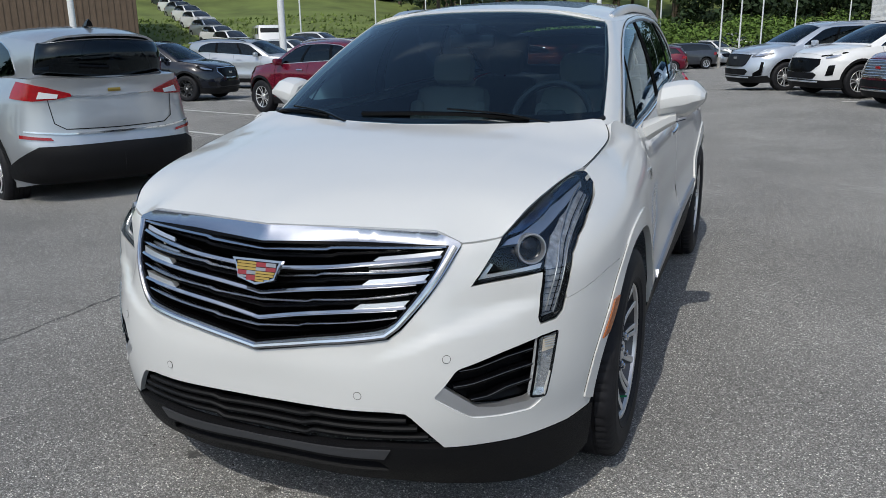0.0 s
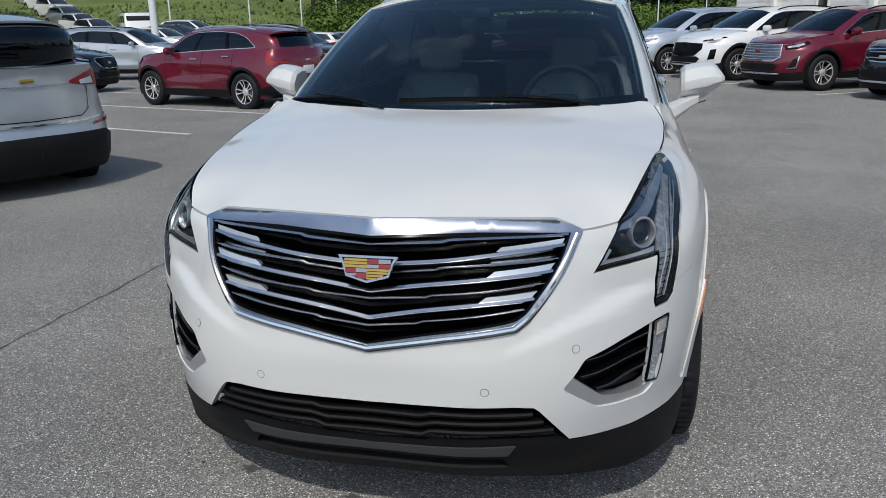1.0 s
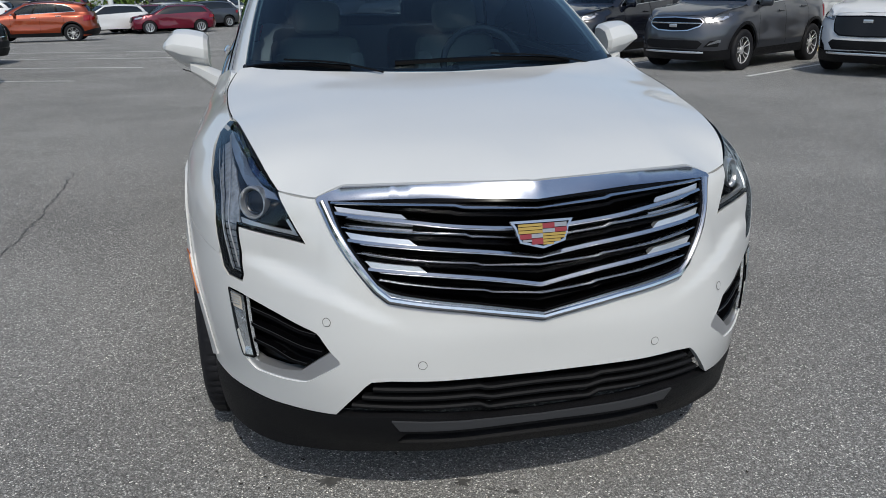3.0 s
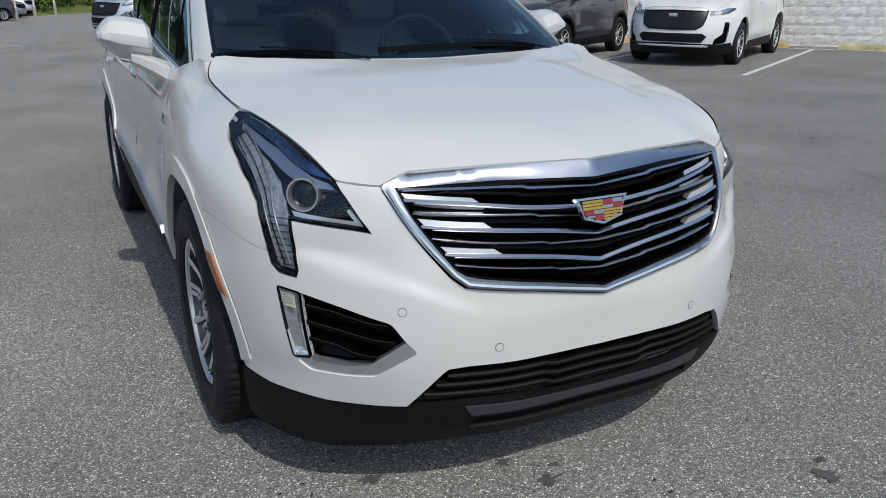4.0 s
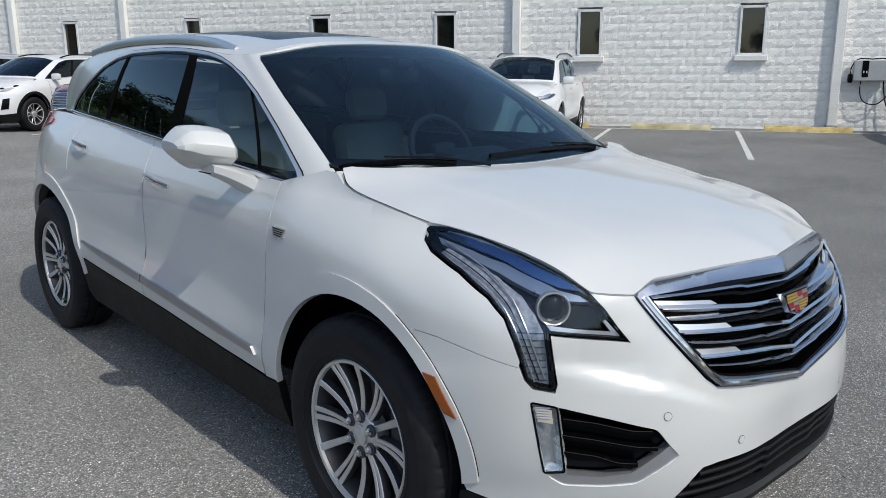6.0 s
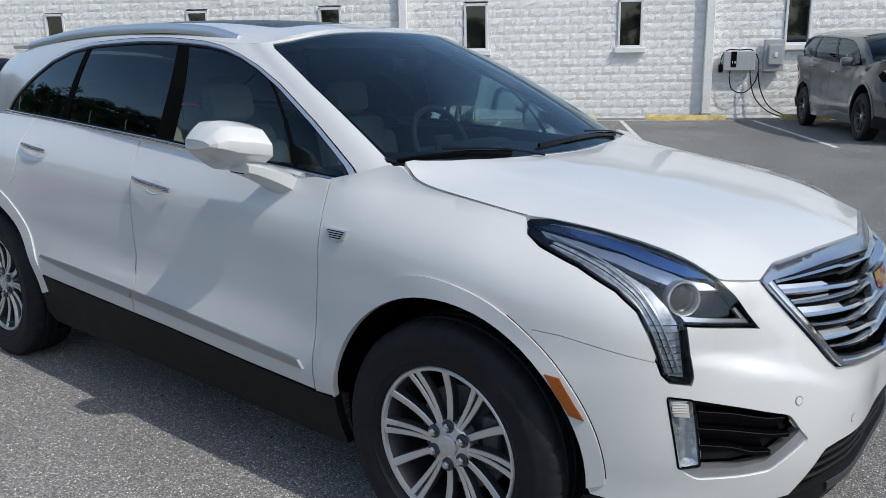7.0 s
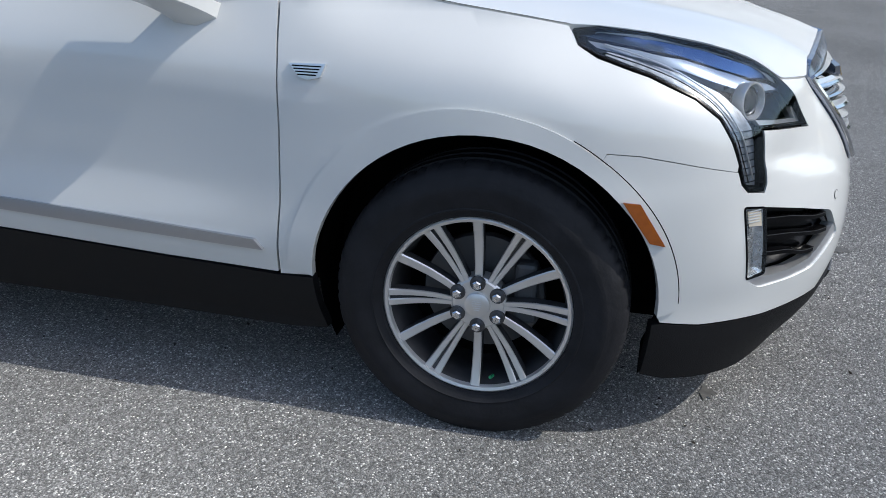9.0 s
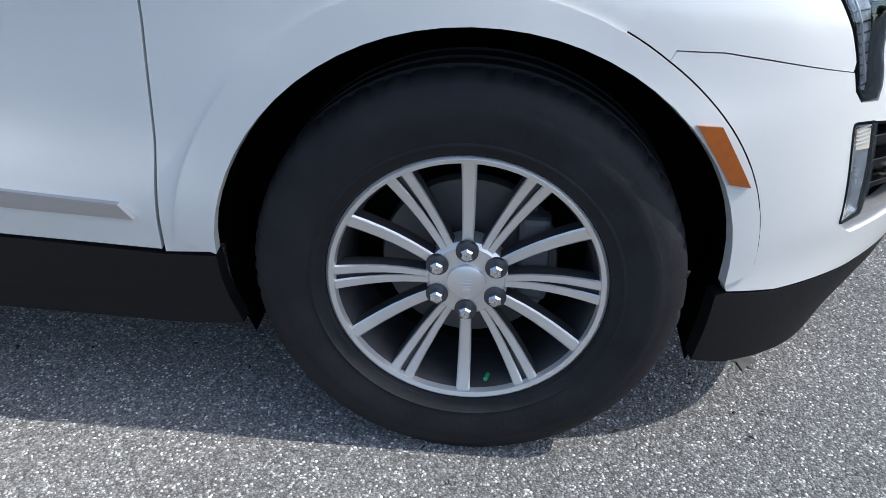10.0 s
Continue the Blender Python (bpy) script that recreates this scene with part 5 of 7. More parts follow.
        strip = ccw([(0.688, 0.833), (0.78, 0.842), (0.88, 0.854), (0.892, 0.868), (0.78, 0.852), (0.712, 0.845), (0.735, 0.872), (0.728, 0.876), (0.700, 0.848)])
        panel("chrome_strip", S, m(strip), BRIGHT, unit, step=0.03, lift=-0.012, depth=0.01)
        panel("lens", S, m(H), LENS, unit, step=0.03, edge=0.014, lift=0.0, depth=0, label="clear plastic lens").visible_shadow = False
    # fenders, doors, rear quarters
    for s in (1, -1):
        m = (lambda p: ccw(p)) if s > 0 else (lambda p: ccw(flip(p)))
        fender = [(1.378, 1.062), (1.457, 1.076), (1.565, 1.091), (1.67, 1.105), (1.735, 1.116), (1.79, 1.132), (1.832, 1.160), (1.88, 1.166), (1.95, 1.145), (2.078, 1.112), (2.068, 0.97), (2.068, 0.82), (2.076, 0.626), (2.099, 0.416)]
        fender += arch(S, 0.0, ARCH_R, 4, 126, 26) + [(1.27, 0.806), (1.195, 0.8017), (1.117, 0.7877), (0.957, 0.7555), (0.955, 0.770), (0.978, 0.823), (1.008, 0.874), (1.064, 0.916), (1.172, 0.962), (1.303, 0.999), (1.352, 1.024), (1.364, 1.045)]
        panel("fender", S, m(fender), WHITE, root, step=0.032, edge=0.022, depth=0.018)
        for yc, a0, a1 in ((0.0, 180, 4), (2.857, 178, -4)):
            lip = arch(S, yc, ARCH_R - 0.002, a0, a1, 34)
            for w in np.linspace(a1 + 3, a0 - 2, 34):
                lip += arch(S, yc, float(np.interp(w, [60, 80, 100, 125, 178], [0.512, 0.506, 0.493, 0.486, 0.490])) if yc == 0 else 0.510, w, w, 1)
            panel("arch_moulding", S, m(lip), WHITE, root, step=0.03, edge=0.022, lift=0.006, depth=0.022)
        # the seam's shade as a dark strip laid beside the moulding
        seam = []
        for w in list(np.linspace(176, 116, 26)):
            seam.append((w, float(np.interp(w, [75, 100, 125, 176], [0.508, 0.494, 0.487, 0.491]))))
        seam = [arch(S, 0.0, q, w, w, 1)[0] for w, q in seam] + [arch(S, 0.0, q + 0.0026, w, w, 1)[0] for w, q in seam[::-1]]
        panel("moulding_gap", S, m(seam), DARK, root, step=0.03, edge=0.022, lift=0.0015, depth=0)
        fd = [(2.085, 1.108), (2.6, 1.125), (3.21, 1.163), (3.187, 1.033), (3.167, 0.845), (3.142, 0.60), (3.155, 0.50), (3.172, 0.472), (2.93, 0.462), (2.44, 0.434), (2.105, 0.421), (2.081, 0.626), (2.073, 0.82), (2.073, 0.97)]
        panel("front_door", S, m(fd), WHITE, root, step=0.036, edge=0.025, depth=0.018)
        rd = [(3.216, 1.163), (3.7, 1.188), (4.16, 1.205), (4.14, 1.06), (4.11, 0.95)] + arch(S, 2.857, 0.50, 112, 168, 12) + [(A(2.38), 0.512), (3.5, 0.488), (3.178, 0.472), (3.161, 0.50), (3.148, 0.60), (3.173, 0.845), (3.193, 1.033)]
        panel("rear_door", S, m(rd), WHITE, root, step=0.05, edge=0.03, depth=0.018)
        qp = [(4.166, 1.205), (4.6, 1.214), (5.0, 1.212), (5.0, 0.50), (A(3.33), 0.47)] + arch(S, 2.857, ARCH_R, 8, 170, 26) + arch(S, 2.857, 0.495, 168, 112, 8) + [(4.116, 0.95), (4.146, 1.06)]
        panel("rear_quarter", S, m(qp), WHITE, root, step=0.06, edge=0.035, depth=0.018)
        sill = [(2.099, 0.412), (2.44, 0.428), (2.93, 0.457), (3.5, 0.482), (A(2.38), 0.506)] + arch(S, 2.857, ARCH_R, 167, 190, 4) + [(A(2.35), 0.27), (2.5, 0.245), (2.1, 0.24), (A(0.42), 0.25)] + arch(S, 0.0, ARCH_R, -16, 3, 4)
        panel("sill_cladding", S, m(sill), PLASTIC, root, step=0.05, edge=0.04, lift=0.003, depth=0.03, label="black plastic sill")
        rc = [(A(3.31), 0.465), (5.0, 0.495), (S.length, 0.50), (S.length, 0.33), (5.2, 0.33), (A(3.36), 0.30)] + arch(S, 2.857, ARCH_R, -14, 6, 4)
        panel("rear_apron", S, m(rc), PLASTIC, root, step=0.08, lift=0.002, depth=0.02)
        tg = [(5.004, 1.21), (S.length, 1.20), (S.length, 0.505), (5.004, 0.502)]
        panel("tailgate", S, m(tg), WHITE, root, step=0.08, depth=0.01)
        tl = [(4.86, 1.195), (5.16, 1.19), (5.18, 1.07), (5.06, 1.07), (4.96, 1.10), (4.80, 1.13), (4.68, 1.152), (4.70, 1.17)]
        panel("tail_light", S, m(tl), REDLENS, root, step=0.05, lift=0.01, depth=0.03)
        for p in ([(2.132, 0.491), (2.6, 0.512), (3.144, 0.541), (3.138, 0.574), (2.6, 0.546), (2.155, 0.518)], [(3.158, 0.542), (3.6, 0.566), (A(2.33), 0.598), (A(2.32), 0.61), (3.6, 0.598), (3.156, 0.575)]):
            panel("door_moulding", S, m(p), MOULDING, root, step=0.04, edge=0.03, lift=0.011, depth=0.012, label="satin silver door moulding")
        mk = ccw([(1.228, 0.697), (1.188, 0.693), (1.120, 0.589), (1.158, 0.598)])
        panel("side_marker", S, m(mk), AMBER, root, step=0.03, lift=0.011, depth=0.012, label="amber side marker lamp")
        bdg = [(2.036, 0.970), (1.94, 0.972), (1.952, 0.942), (1.985, 0.934), (2.008, 0.940)]
        panel("fender_badge", S, m(bdg), SATIN, root, step=0.03, lift=0.006, depth=0.008, label="small chrome crest badge")
        for k in range(4):
            z = 0.944 + 0.0065 * k
            ln = [(1.962 - 0.004 * k, z), (2.012 + 0.005 * k, z), (2.012 + 0.005 * k, z + 0.003), (1.962 - 0.004 * k, z + 0.003)]
            panel("badge_line", S, m(ln), GRILLEBLACK, root, step=0.03, lift=0.0072, depth=0)
        # handles
        for a0, a1, z0, z1 in ((2.892, 3.152, 0.998, 1.022), (A(2.30), A(2.53), 1.078, 1.098)):
            f = np.linspace(a0, a1, 14)
            zz = np.linspace(z0, z1, 14)
            p = S(f * s, zz)
            o = np.sin(np.linspace(0.08, 3.06, 14)) ** 0.35
            p[:, 0] += s * (0.008 + 0.020 * o)
            bm = bmesh.new()
            tube(bm, p, ring(0.008, 8, 0.013), scales=list(0.55 + 0.45 * o))
            part("door_handle", bm, CHROME, root, "chrome pull handle", True)
            pk = [((a0 + a1) / 2 + 0.055 * math.cos(w), (z0 + z1) / 2 - 0.012 + 0.026 * math.sin(w)) for w in np.linspace(0, 2 * math.pi, 22, endpoint=False)]
            panel("handle_cup", lambda a, z, a0=a0, a1=a1, z0=z0, z1=z1: S(a, z) - np.stack([np.sign(a) * 0.010 * np.clip(1 - ((np.abs(a) - (a0 + a1) / 2) / 0.055) ** 2 - ((z - (z0 + z1) / 2 + 0.012) / 0.026) ** 2, 0, 1), 0 * a, 0 * a], -1), m(pk), WHITE, root, step=0.012, lift=0.0012, depth=0)
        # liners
        # black liners, run lower in near-black to hold the shade beside the tyre
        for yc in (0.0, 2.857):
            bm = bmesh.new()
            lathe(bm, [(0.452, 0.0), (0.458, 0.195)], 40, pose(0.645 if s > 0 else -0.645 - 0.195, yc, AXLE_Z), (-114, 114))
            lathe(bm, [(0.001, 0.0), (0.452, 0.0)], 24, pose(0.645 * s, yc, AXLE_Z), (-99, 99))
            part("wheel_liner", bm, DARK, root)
    # near-black sheets under the panels hold the shade of gaps and openings
    for s in (1, -1):
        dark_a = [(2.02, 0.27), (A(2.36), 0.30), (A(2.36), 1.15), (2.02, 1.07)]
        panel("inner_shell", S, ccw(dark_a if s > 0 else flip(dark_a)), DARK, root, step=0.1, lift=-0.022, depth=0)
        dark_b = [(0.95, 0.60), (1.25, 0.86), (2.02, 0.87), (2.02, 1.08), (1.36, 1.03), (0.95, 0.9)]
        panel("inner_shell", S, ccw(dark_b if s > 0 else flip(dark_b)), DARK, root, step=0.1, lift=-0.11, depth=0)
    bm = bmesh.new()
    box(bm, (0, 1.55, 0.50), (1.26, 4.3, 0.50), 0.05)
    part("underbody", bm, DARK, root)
    # added near-black block: the shade behind the front openings
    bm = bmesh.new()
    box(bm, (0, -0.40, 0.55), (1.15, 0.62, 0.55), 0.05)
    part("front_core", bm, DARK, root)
    # hood: its edge follows the grille, the headlights and the fenders
    ed = [(x - 0.003, y) for x, y, z in HOOD_SIDE]
    rear = [(x, y) for x, y, z in HOOD_REAR] + [(0.0, 0.103)]
    frontp = []
    for a, z in GRILLE_LIP:
        p = S(np.array([a]), np.array([z]))[0]
        frontp.append((p[0], p[1] + 0.004))
    hp = frontp + ed + rear
    panel("hood", bonnet_surface, ccw(hp + [(-x, y) for x, y in hp[::-1] if x > 0.001]), WHITE, root, step=0.035, edge=0.02, depth=0.02)
    # the hood's shut lines: their shade painted as dark strips on the sheet
    edge_pts = [p for p in ed if p[1] > -0.19]
    seam_a = spline(edge_pts, 30)
    for sg in (1, -1):
        strip = np.concatenate([seam_a + (0.0025, 0), (seam_a - (0.0012, 0))[::-1]])
        panel("hood_seam", bonnet_surface, ccw(strip * (sg, 1)), DARK, root, step=0.05, edge=0.02, lift=0.0008, depth=0)
    # cowl
    cowl = [(0.0, 0.100), (0.32, 0.117), (0.48, 0.152), (0.60, 0.202), (0.70, 0.281), (0.735, 0.36), (0.715, 0.42), (0.55, 0.33), (0.3, 0.24), (0.0, 0.19)]
    panel("cowl", lambda x, y: bonnet_surface(x, y) - np.array((0, 0, 0.022)), ccw(cowl + [(-x, y) for x, y in cowl[::-1] if x > 0]), PLASTIC, root, step=0.05, depth=0.02, label="black plastic cowl")
    # cabin
    ws = np.array([(-1.10, 0.012), (-0.5, -0.004), (0.0, -0.008), (0.5, -0.004), (1.10, 0.012), (1.115, 0.30), (1.085, 0.465), (1.04, 0.487), (0.5, 0.485), (0.0, 0.484), (-0.5, 0.485), (-1.04, 0.487), (-1.085, 0.465), (-1.115, 0.30)])
    dlo = ccw([(1.50, -0.006), (1.85, 0.008), (2.6, 0.012), (3.30, 0.008), (3.84, -0.004), (3.66, 0.14), (3.49, 0.267), (3.36, 0.36), (3.20, 0.425), (3.0, 0.455), (2.6, 0.475), (2.3, 0.477), (2.0, 0.468), (1.83, 0.452), (1.70, 0.425), (1.60, 0.375), (1.533, 0.305), (1.49, 0.172), (1.475, 0.037)])
    bk = [(4.72, 0.05), (6.28, 0.05), (6.22, 0.46), (4.78, 0.46)]
    o = [(-5.5, -0.035), (5.5, -0.035), (5.5, 0.05), (4.72, 0.05), (4.78, 0.46), (5.5, 0.46), (5.5, 0.5), (-5.5, 0.5), (-5.5, 0.46), (-4.78, 0.46), (-4.72, 0.05), (-5.5, 0.05)]
    panel("cabin_frame", upper_surface, o, WHITE, root, holes=[ws, dlo, ccw(flip(dlo))], step=0.06, edge=0.03, depth=0.03)
    panel("rear_glass", upper_surface, bk, TINT, root, step=0.08, lift=-0.003, depth=0)
    panel("windshield", upper_surface, ws, WINDSHIELD, root, step=0.05, edge=0.04, lift=-0.003, depth=0, label="tinted curved windshield")
    panel("windshield_band", upper_surface, [(-1.06, 0.462), (-0.5, 0.468), (0.5, 0.468), (1.06, 0.462), (1.045, 0.489), (0.5, 0.487), (-0.5, 0.487), (-1.045, 0.489)], GRILLEBLACK, root, step=0.05, lift=-0.009, depth=0)
    for s in (1, -1):
        m = (lambda p: ccw(p)) if s > 0 else (lambda p: ccw(flip(p)))
        edge = ccw([(1.045, -0.012), (1.112, -0.0), (1.128, 0.30), (1.10, 0.47), (1.066, 0.47), (1.085, 0.30), (1.06, 0.03)])
        panel("windshield_edge", upper_surface, m(edge), GRILLEBLACK, root, step=0.05, lift=-0.008, depth=0)
        panel("window_trim", upper_surface, m(eased(dlo, 0.020, 0.028)), SATIN, root, holes=[m(grown(dlo, 0.002))], step=0.05, edge=0.03, lift=0.006, depth=0.014, label="bright chrome window surround")
        # dark strip round the trim's edge, standing in for gap shade
        panel("trim_gap", upper_surface, m(eased(dlo, 0.026, 0.036)), DARK, root, holes=[m(eased(dlo, 0.016, 0.022))], step=0.05, edge=0.03, lift=0.0025, depth=0)
        panel("window_seal", upper_surface, m(grown(dlo, 0.004)), GRILLEBLACK, root, holes=[m(grown(dlo, -0.010))], step=0.05, edge=0.03, lift=0.0, depth=0.014)
        cuts = [("front_quarter_glass", 1.40, 1.40, 1.832, 1.437, SIDEGLASS), ("front_window", 1.846, 1.451, 2.49, 2.185, SIDEGLASS), ("rear_window", 2.575, 2.265, 3.16, 3.02, TINT), ("rear_quarter_glass", 3.19, 3.05, 3.95, 3.95, TINT)]
        for nm, b0, t0, b1, t1, gm in cuts:
            d = densify(dlo, 0.02)
            lo_ = b0 + (t0 - b0) * np.clip(d[:, 1] / 0.47, 0, 1)
            hi_ = b1 + (t1 - b1) * np.clip(d[:, 1] / 0.47, 0, 1)
            poly = np.stack([np.clip(d[:, 0], lo_, hi_), d[:, 1]], 1)
            keep = [poly[0]]
            for p in poly[1:]:
                if np.linalg.norm(p - keep[-1]) > 1e-4:
                    keep.append(p)
            panel(nm, upper_surface, m(np.array(keep)), gm, root, step=0.05, edge=0.03, lift=-0.004, depth=0)
        for b0, t0, w in ((1.825, 1.547, 0.024), (2.485, 2.18, 0.095), (3.155, 3.015, 0.04)):
            vt = 0.33 if b0 < 2 else 0.468
            pl = [(b0, 0.006), (b0 + w, 0.006), (t0 + w, vt), (t0, vt)]
            panel("pillar_cover", upper_surface, m(pl), DARK, root, step=0.05, lift=-0.001, depth=0.004)
        bm = bmesh.new()
        q_ = np.linspace(1.50, 3.82, 40)
        belt = upper_surface(q_ * s, np.interp(q_, [1.5, 1.85, 2.6, 3.3, 3.82], [-0.008, 0.004, 0.008, 0.004, -0.006])) + np.array((0.016 * s, 0, 0))
        tube(bm, belt, ring(0.006, 8, 0.010))
        part("belt_trim", bm, CHROME, root, "bright chrome belt strip", True)
        # roof rail
        bm = bmesh.new()
        rp = [(0.580 * s, 1.25, 1.560), (0.592 * s, 1.36, 1.588), (0.597 * s, 1.6, 1.610), (0.596 * s, 2.0, 1.616), (0.588 * s, 2.5, 1.600), (0.570 * s, 2.95, 1.555)]
        tube(bm, spline(rp, 24), [(-0.012, -0.03), (0.012, -0.03), (0.013, 0.0), (0.007, 0.010), (-0.007, 0.010), (-0.013, 0.0)])
        part("roof_rail", bm, SATIN, root, "satin silver roof rail", True)
        # door mirror
        mir = new("door_mirror")
        mir.parent = root
        bm = bmesh.new()
        rows = []
        for u in np.linspace(0, 1, 13):
            # stations from the inner end to the outer end
            x = 0.878 + 0.184 * u
            yf = 0.705 + 0.02 + 0.13 * u**1.6
            zt = 1.268 + 0.018 * math.sin(math.pi * u * 0.9) - 0.095 * max(0, u - 0.72) ** 1.3 * 2.2
            zb = 1.108 + 0.030 * u + 0.075 * max(0, u - 0.55) ** 1.5 * 2.5
            cap = 1.0 if 0 < u < 1 else 0.86
            row = []
            zc, hz = (zt + zb) / 2, (zt - zb) / 2 * cap
            dep = (0.165 - 0.035 * u) * cap
            yb = 0.705 + 0.165 + 0.055 * u
            for py, pz in MIRROR_RING:
                y = yb + (0.016 * py if py > 0 else dep * py)
                row.append(bm.verts.new((x * s, y, zc + hz * pz)))
            rows.append(row)
        for a, b in zip(rows, rows[1:]):
            for j in range(len(a)):
                bm.faces.new((a[j], a[(j + 1) % len(a)], b[(j + 1) % len(a)], b[j]))
        bm.faces.new(rows[0])
        bm.faces.new(rows[-1])
        bmesh.ops.recalc_face_normals(bm, faces=bm.faces)
        part("housing", bm, WHITE, mir, "", True).data.set_sharp_from_angle(angle=radians(17))
        bm = bmesh.new()
        box(bm, (0.968 * s, 0.908, 1.205), (0.130, 0.006, 0.095), 0.003)
        part("mirror_glass", bm, material("mirror_silver", (0.9, 0.9, 0.9), 0.01, 1.0), mir)
        bm = bmesh.new()
        rings_ = []
        for u in np.linspace(0, 1, 8):
            c_ = (0.955 - 0.150 * u, 0.815 - 0.075 * u - 0.02 * math.sin(math.pi * u), 1.135 - 0.078 * u**1.2)
            ry, rz = 0.060 + 0.030 * u**2, 0.026 + 0.030 * u
            rings_.append([bm.verts.new((c_[0] * s, c_[1] + ry * math.cos(w), c_[2] + rz * math.sin(w))) for w in np.linspace(0, 2 * math.pi, 7, endpoint=False)])
        for a, b in zip(rings_, rings_[1:]):
            for j in range(7):
                bm.faces.new((a[j], a[(j + 1) % 7], b[(j + 1) % 7], b[j]))
        bm.faces.new(rings_[0])
        bm.faces.new(rings_[-1])
        part("foot", bm, WHITE, mir, "", True)
        # dark tube for the shade of the housing's lower joint
        bm = bmesh.new()
        tube(bm, spline([(0.885 * s, 0.80, 1.112), (0.92 * s, 0.785, 1.113), (0.96 * s, 0.790, 1.118), (0.99 * s, 0.81, 1.126)], 10), ring(0.002, 6))
        part("mirror_gap", bm, DARK, mir)
    # roof with a dark glass sunroof
    tp = np.array(GH_TOP)
    edge = spline(tp[:, :2], 60)
    rf = [(x, y) for x, y in edge]
    sr = rounded([(-0.44, 1.16), (0.44, 1.16), (0.44, 2.35), (-0.44, 2.35)], 0.08)
    panel("roof", roof_surface, ccw(rf + [(-x, y) for x, y in rf[::-1] if x > 0.001]), WHITE, root, holes=[ccw(sr)], step=0.06, edge=0.04, depth=0.02)
    panel("sunroof", roof_surface, ccw(sr), GRILLEBLACK, root, step=0.08, lift=-0.004, depth=0.01, label="black glass sunroof")
    # wipers
    for blade, arm in (([(-1.06, 0.020), (-0.85, 0.022), (-0.62, 0.018), (-0.44, 0.006)], [(-0.30, -0.016), (-0.45, 0.008), (-0.78, 0.030)]), ([(-0.24, 0.018), (0.05, 0.024), (0.35, 0.021), (0.62, 0.008)], [(0.78, -0.016), (0.55, 0.012), (0.20, 0.032)])):
        unit = new("wiper")
        unit.parent = root
        for nm, pts, h, pr in (("blade", blade, 0.007, [(-0.004, -0.010), (0.004, -0.010), (0.006, 0.002), (0.0, 0.006), (-0.006, 0.002)]), ("arm", arm, 0.016, [(-0.006, -0.003), (0.006, -0.003), (0.005, 0.003), (-0.005, 0.003)])):
            g = spline(pts, 16)
            p = upper_surface(g[:, 0], g[:, 1]) + np.array((0, -0.5, 0.86)) * h
            bm = bmesh.new()
            tube(bm, p, pr)
            part(nm, bm, GRILLEBLACK, unit, "", True)
    # cabin inside
    def seat(x, y, back=True):
        st = new("seat")
        st.parent = root
        tagged(st, "beige leather seat")
        bm = bmesh.new()
        box(bm, (x, y - 0.22, 0.80), (0.50, 0.52, 0.16), 0.06)
        part("cushion", bm, LEATHER, st, "", True)
        bm = bmesh.new()
        box(bm, (0, 0, 0.18), (0.44, 0.13, 0.46), 0.06)
        box(bm, (-0.19, -0.05, 0.14), (0.09, 0.10, 0.36), 0.04)
        box(bm, (0.19, -0.05, 0.14), (0.09, 0.10, 0.36), 0.04)
        bmesh.ops.transform(bm, matrix=pose(x, y, 0.80, -14), verts=bm.verts)
        part("backrest", bm, LEATHER, st, "", True)
        bm = bmesh.new()
        box(bm, (0, 0.0, 0.505), (0.25, 0.10, 0.17), 0.05)
        bmesh.ops.transform(bm, matrix=pose(x, y, 0.80, -12), verts=bm.verts)
        part("headrest", bm, LEATHER, st, "", True)
    for x in (-0.37, 0.37):
        seat(x, 1.52)
        seat(x, 2.52)
    bm = bmesh.new()
    d = box(bm, (0, 0.62, 1.02), (1.42, 0.46, 0.16), 0.06)
    box(bm, (0.37, 0.80, 1.08), (0.40, 0.16, 0.09), 0.04)
    box(bm, (0, 1.0, 0.85), (0.26, 0.8, 0.22), 0.05)
    part("dashboard", bm, TRIMDARK, root, "dark padded dashboard", True)
    for s in (1, -1):
        bm = bmesh.new()
        box(bm, (0.745 * s, 1.55, 0.90), (0.04, 2.0, 0.46), 0.02)
        part("door_lining", bm, TRIMDARK, root, "", True)
    bm = bmesh.new()
    box(bm, (0, 1.9, 0.70), (1.5, 3.0, 0.06), 0.02)
    part("cabin_floor", bm, TRIMDARK, root)
    bm = bmesh.new()
    box(bm, (0, 2.25, 1.545), (1.05, 2.0, 0.02), 0.005)
    part("headliner", bm, LEATHER, root)
    bm = bmesh.new()
    w = [(0.36 + 0.188 * math.cos(k), 1.0 + 0.188 * math.sin(k) * 0.42, 1.085 + 0.188 * math.sin(k) * 0.9) for k in np.linspace(0, 2 * math.pi, 40)]
    tube(bm, w, ring(0.016, 8), caps=False)
    box(bm, (0.36, 1.0, 1.085), (0.14, 0.05, 0.10), 0.02)
    box(bm, (0.36, 1.0, 1.075), (0.34, 0.025, 0.03), 0.01)
    part("steering_wheel", bm, TRIMDARK, root, "", True)
    bm = bmesh.new()
    box(bm, (0, 0.90, 1.455), (0.22, 0.03, 0.06), 0.015)
    box(bm, (0, 0.88, 1.51), (0.09, 0.08, 0.05), 0.02)
    part("rear_view_mirror", bm, TRIMDARK, root, "", True)
    # wheels
    for y in (0.0, 2.857):
        for s in (1, -1):
            w_ = copy_thing(WHEEL_TWIN, pose(s * 0.812, y, 0.376, 0, 0, 0 if s > 0 else 180))
            w_.parent = root
            w_.name = "wheel"
            tagged(w_, "silver multi-spoke alloy wheel with black tyre")
    return root


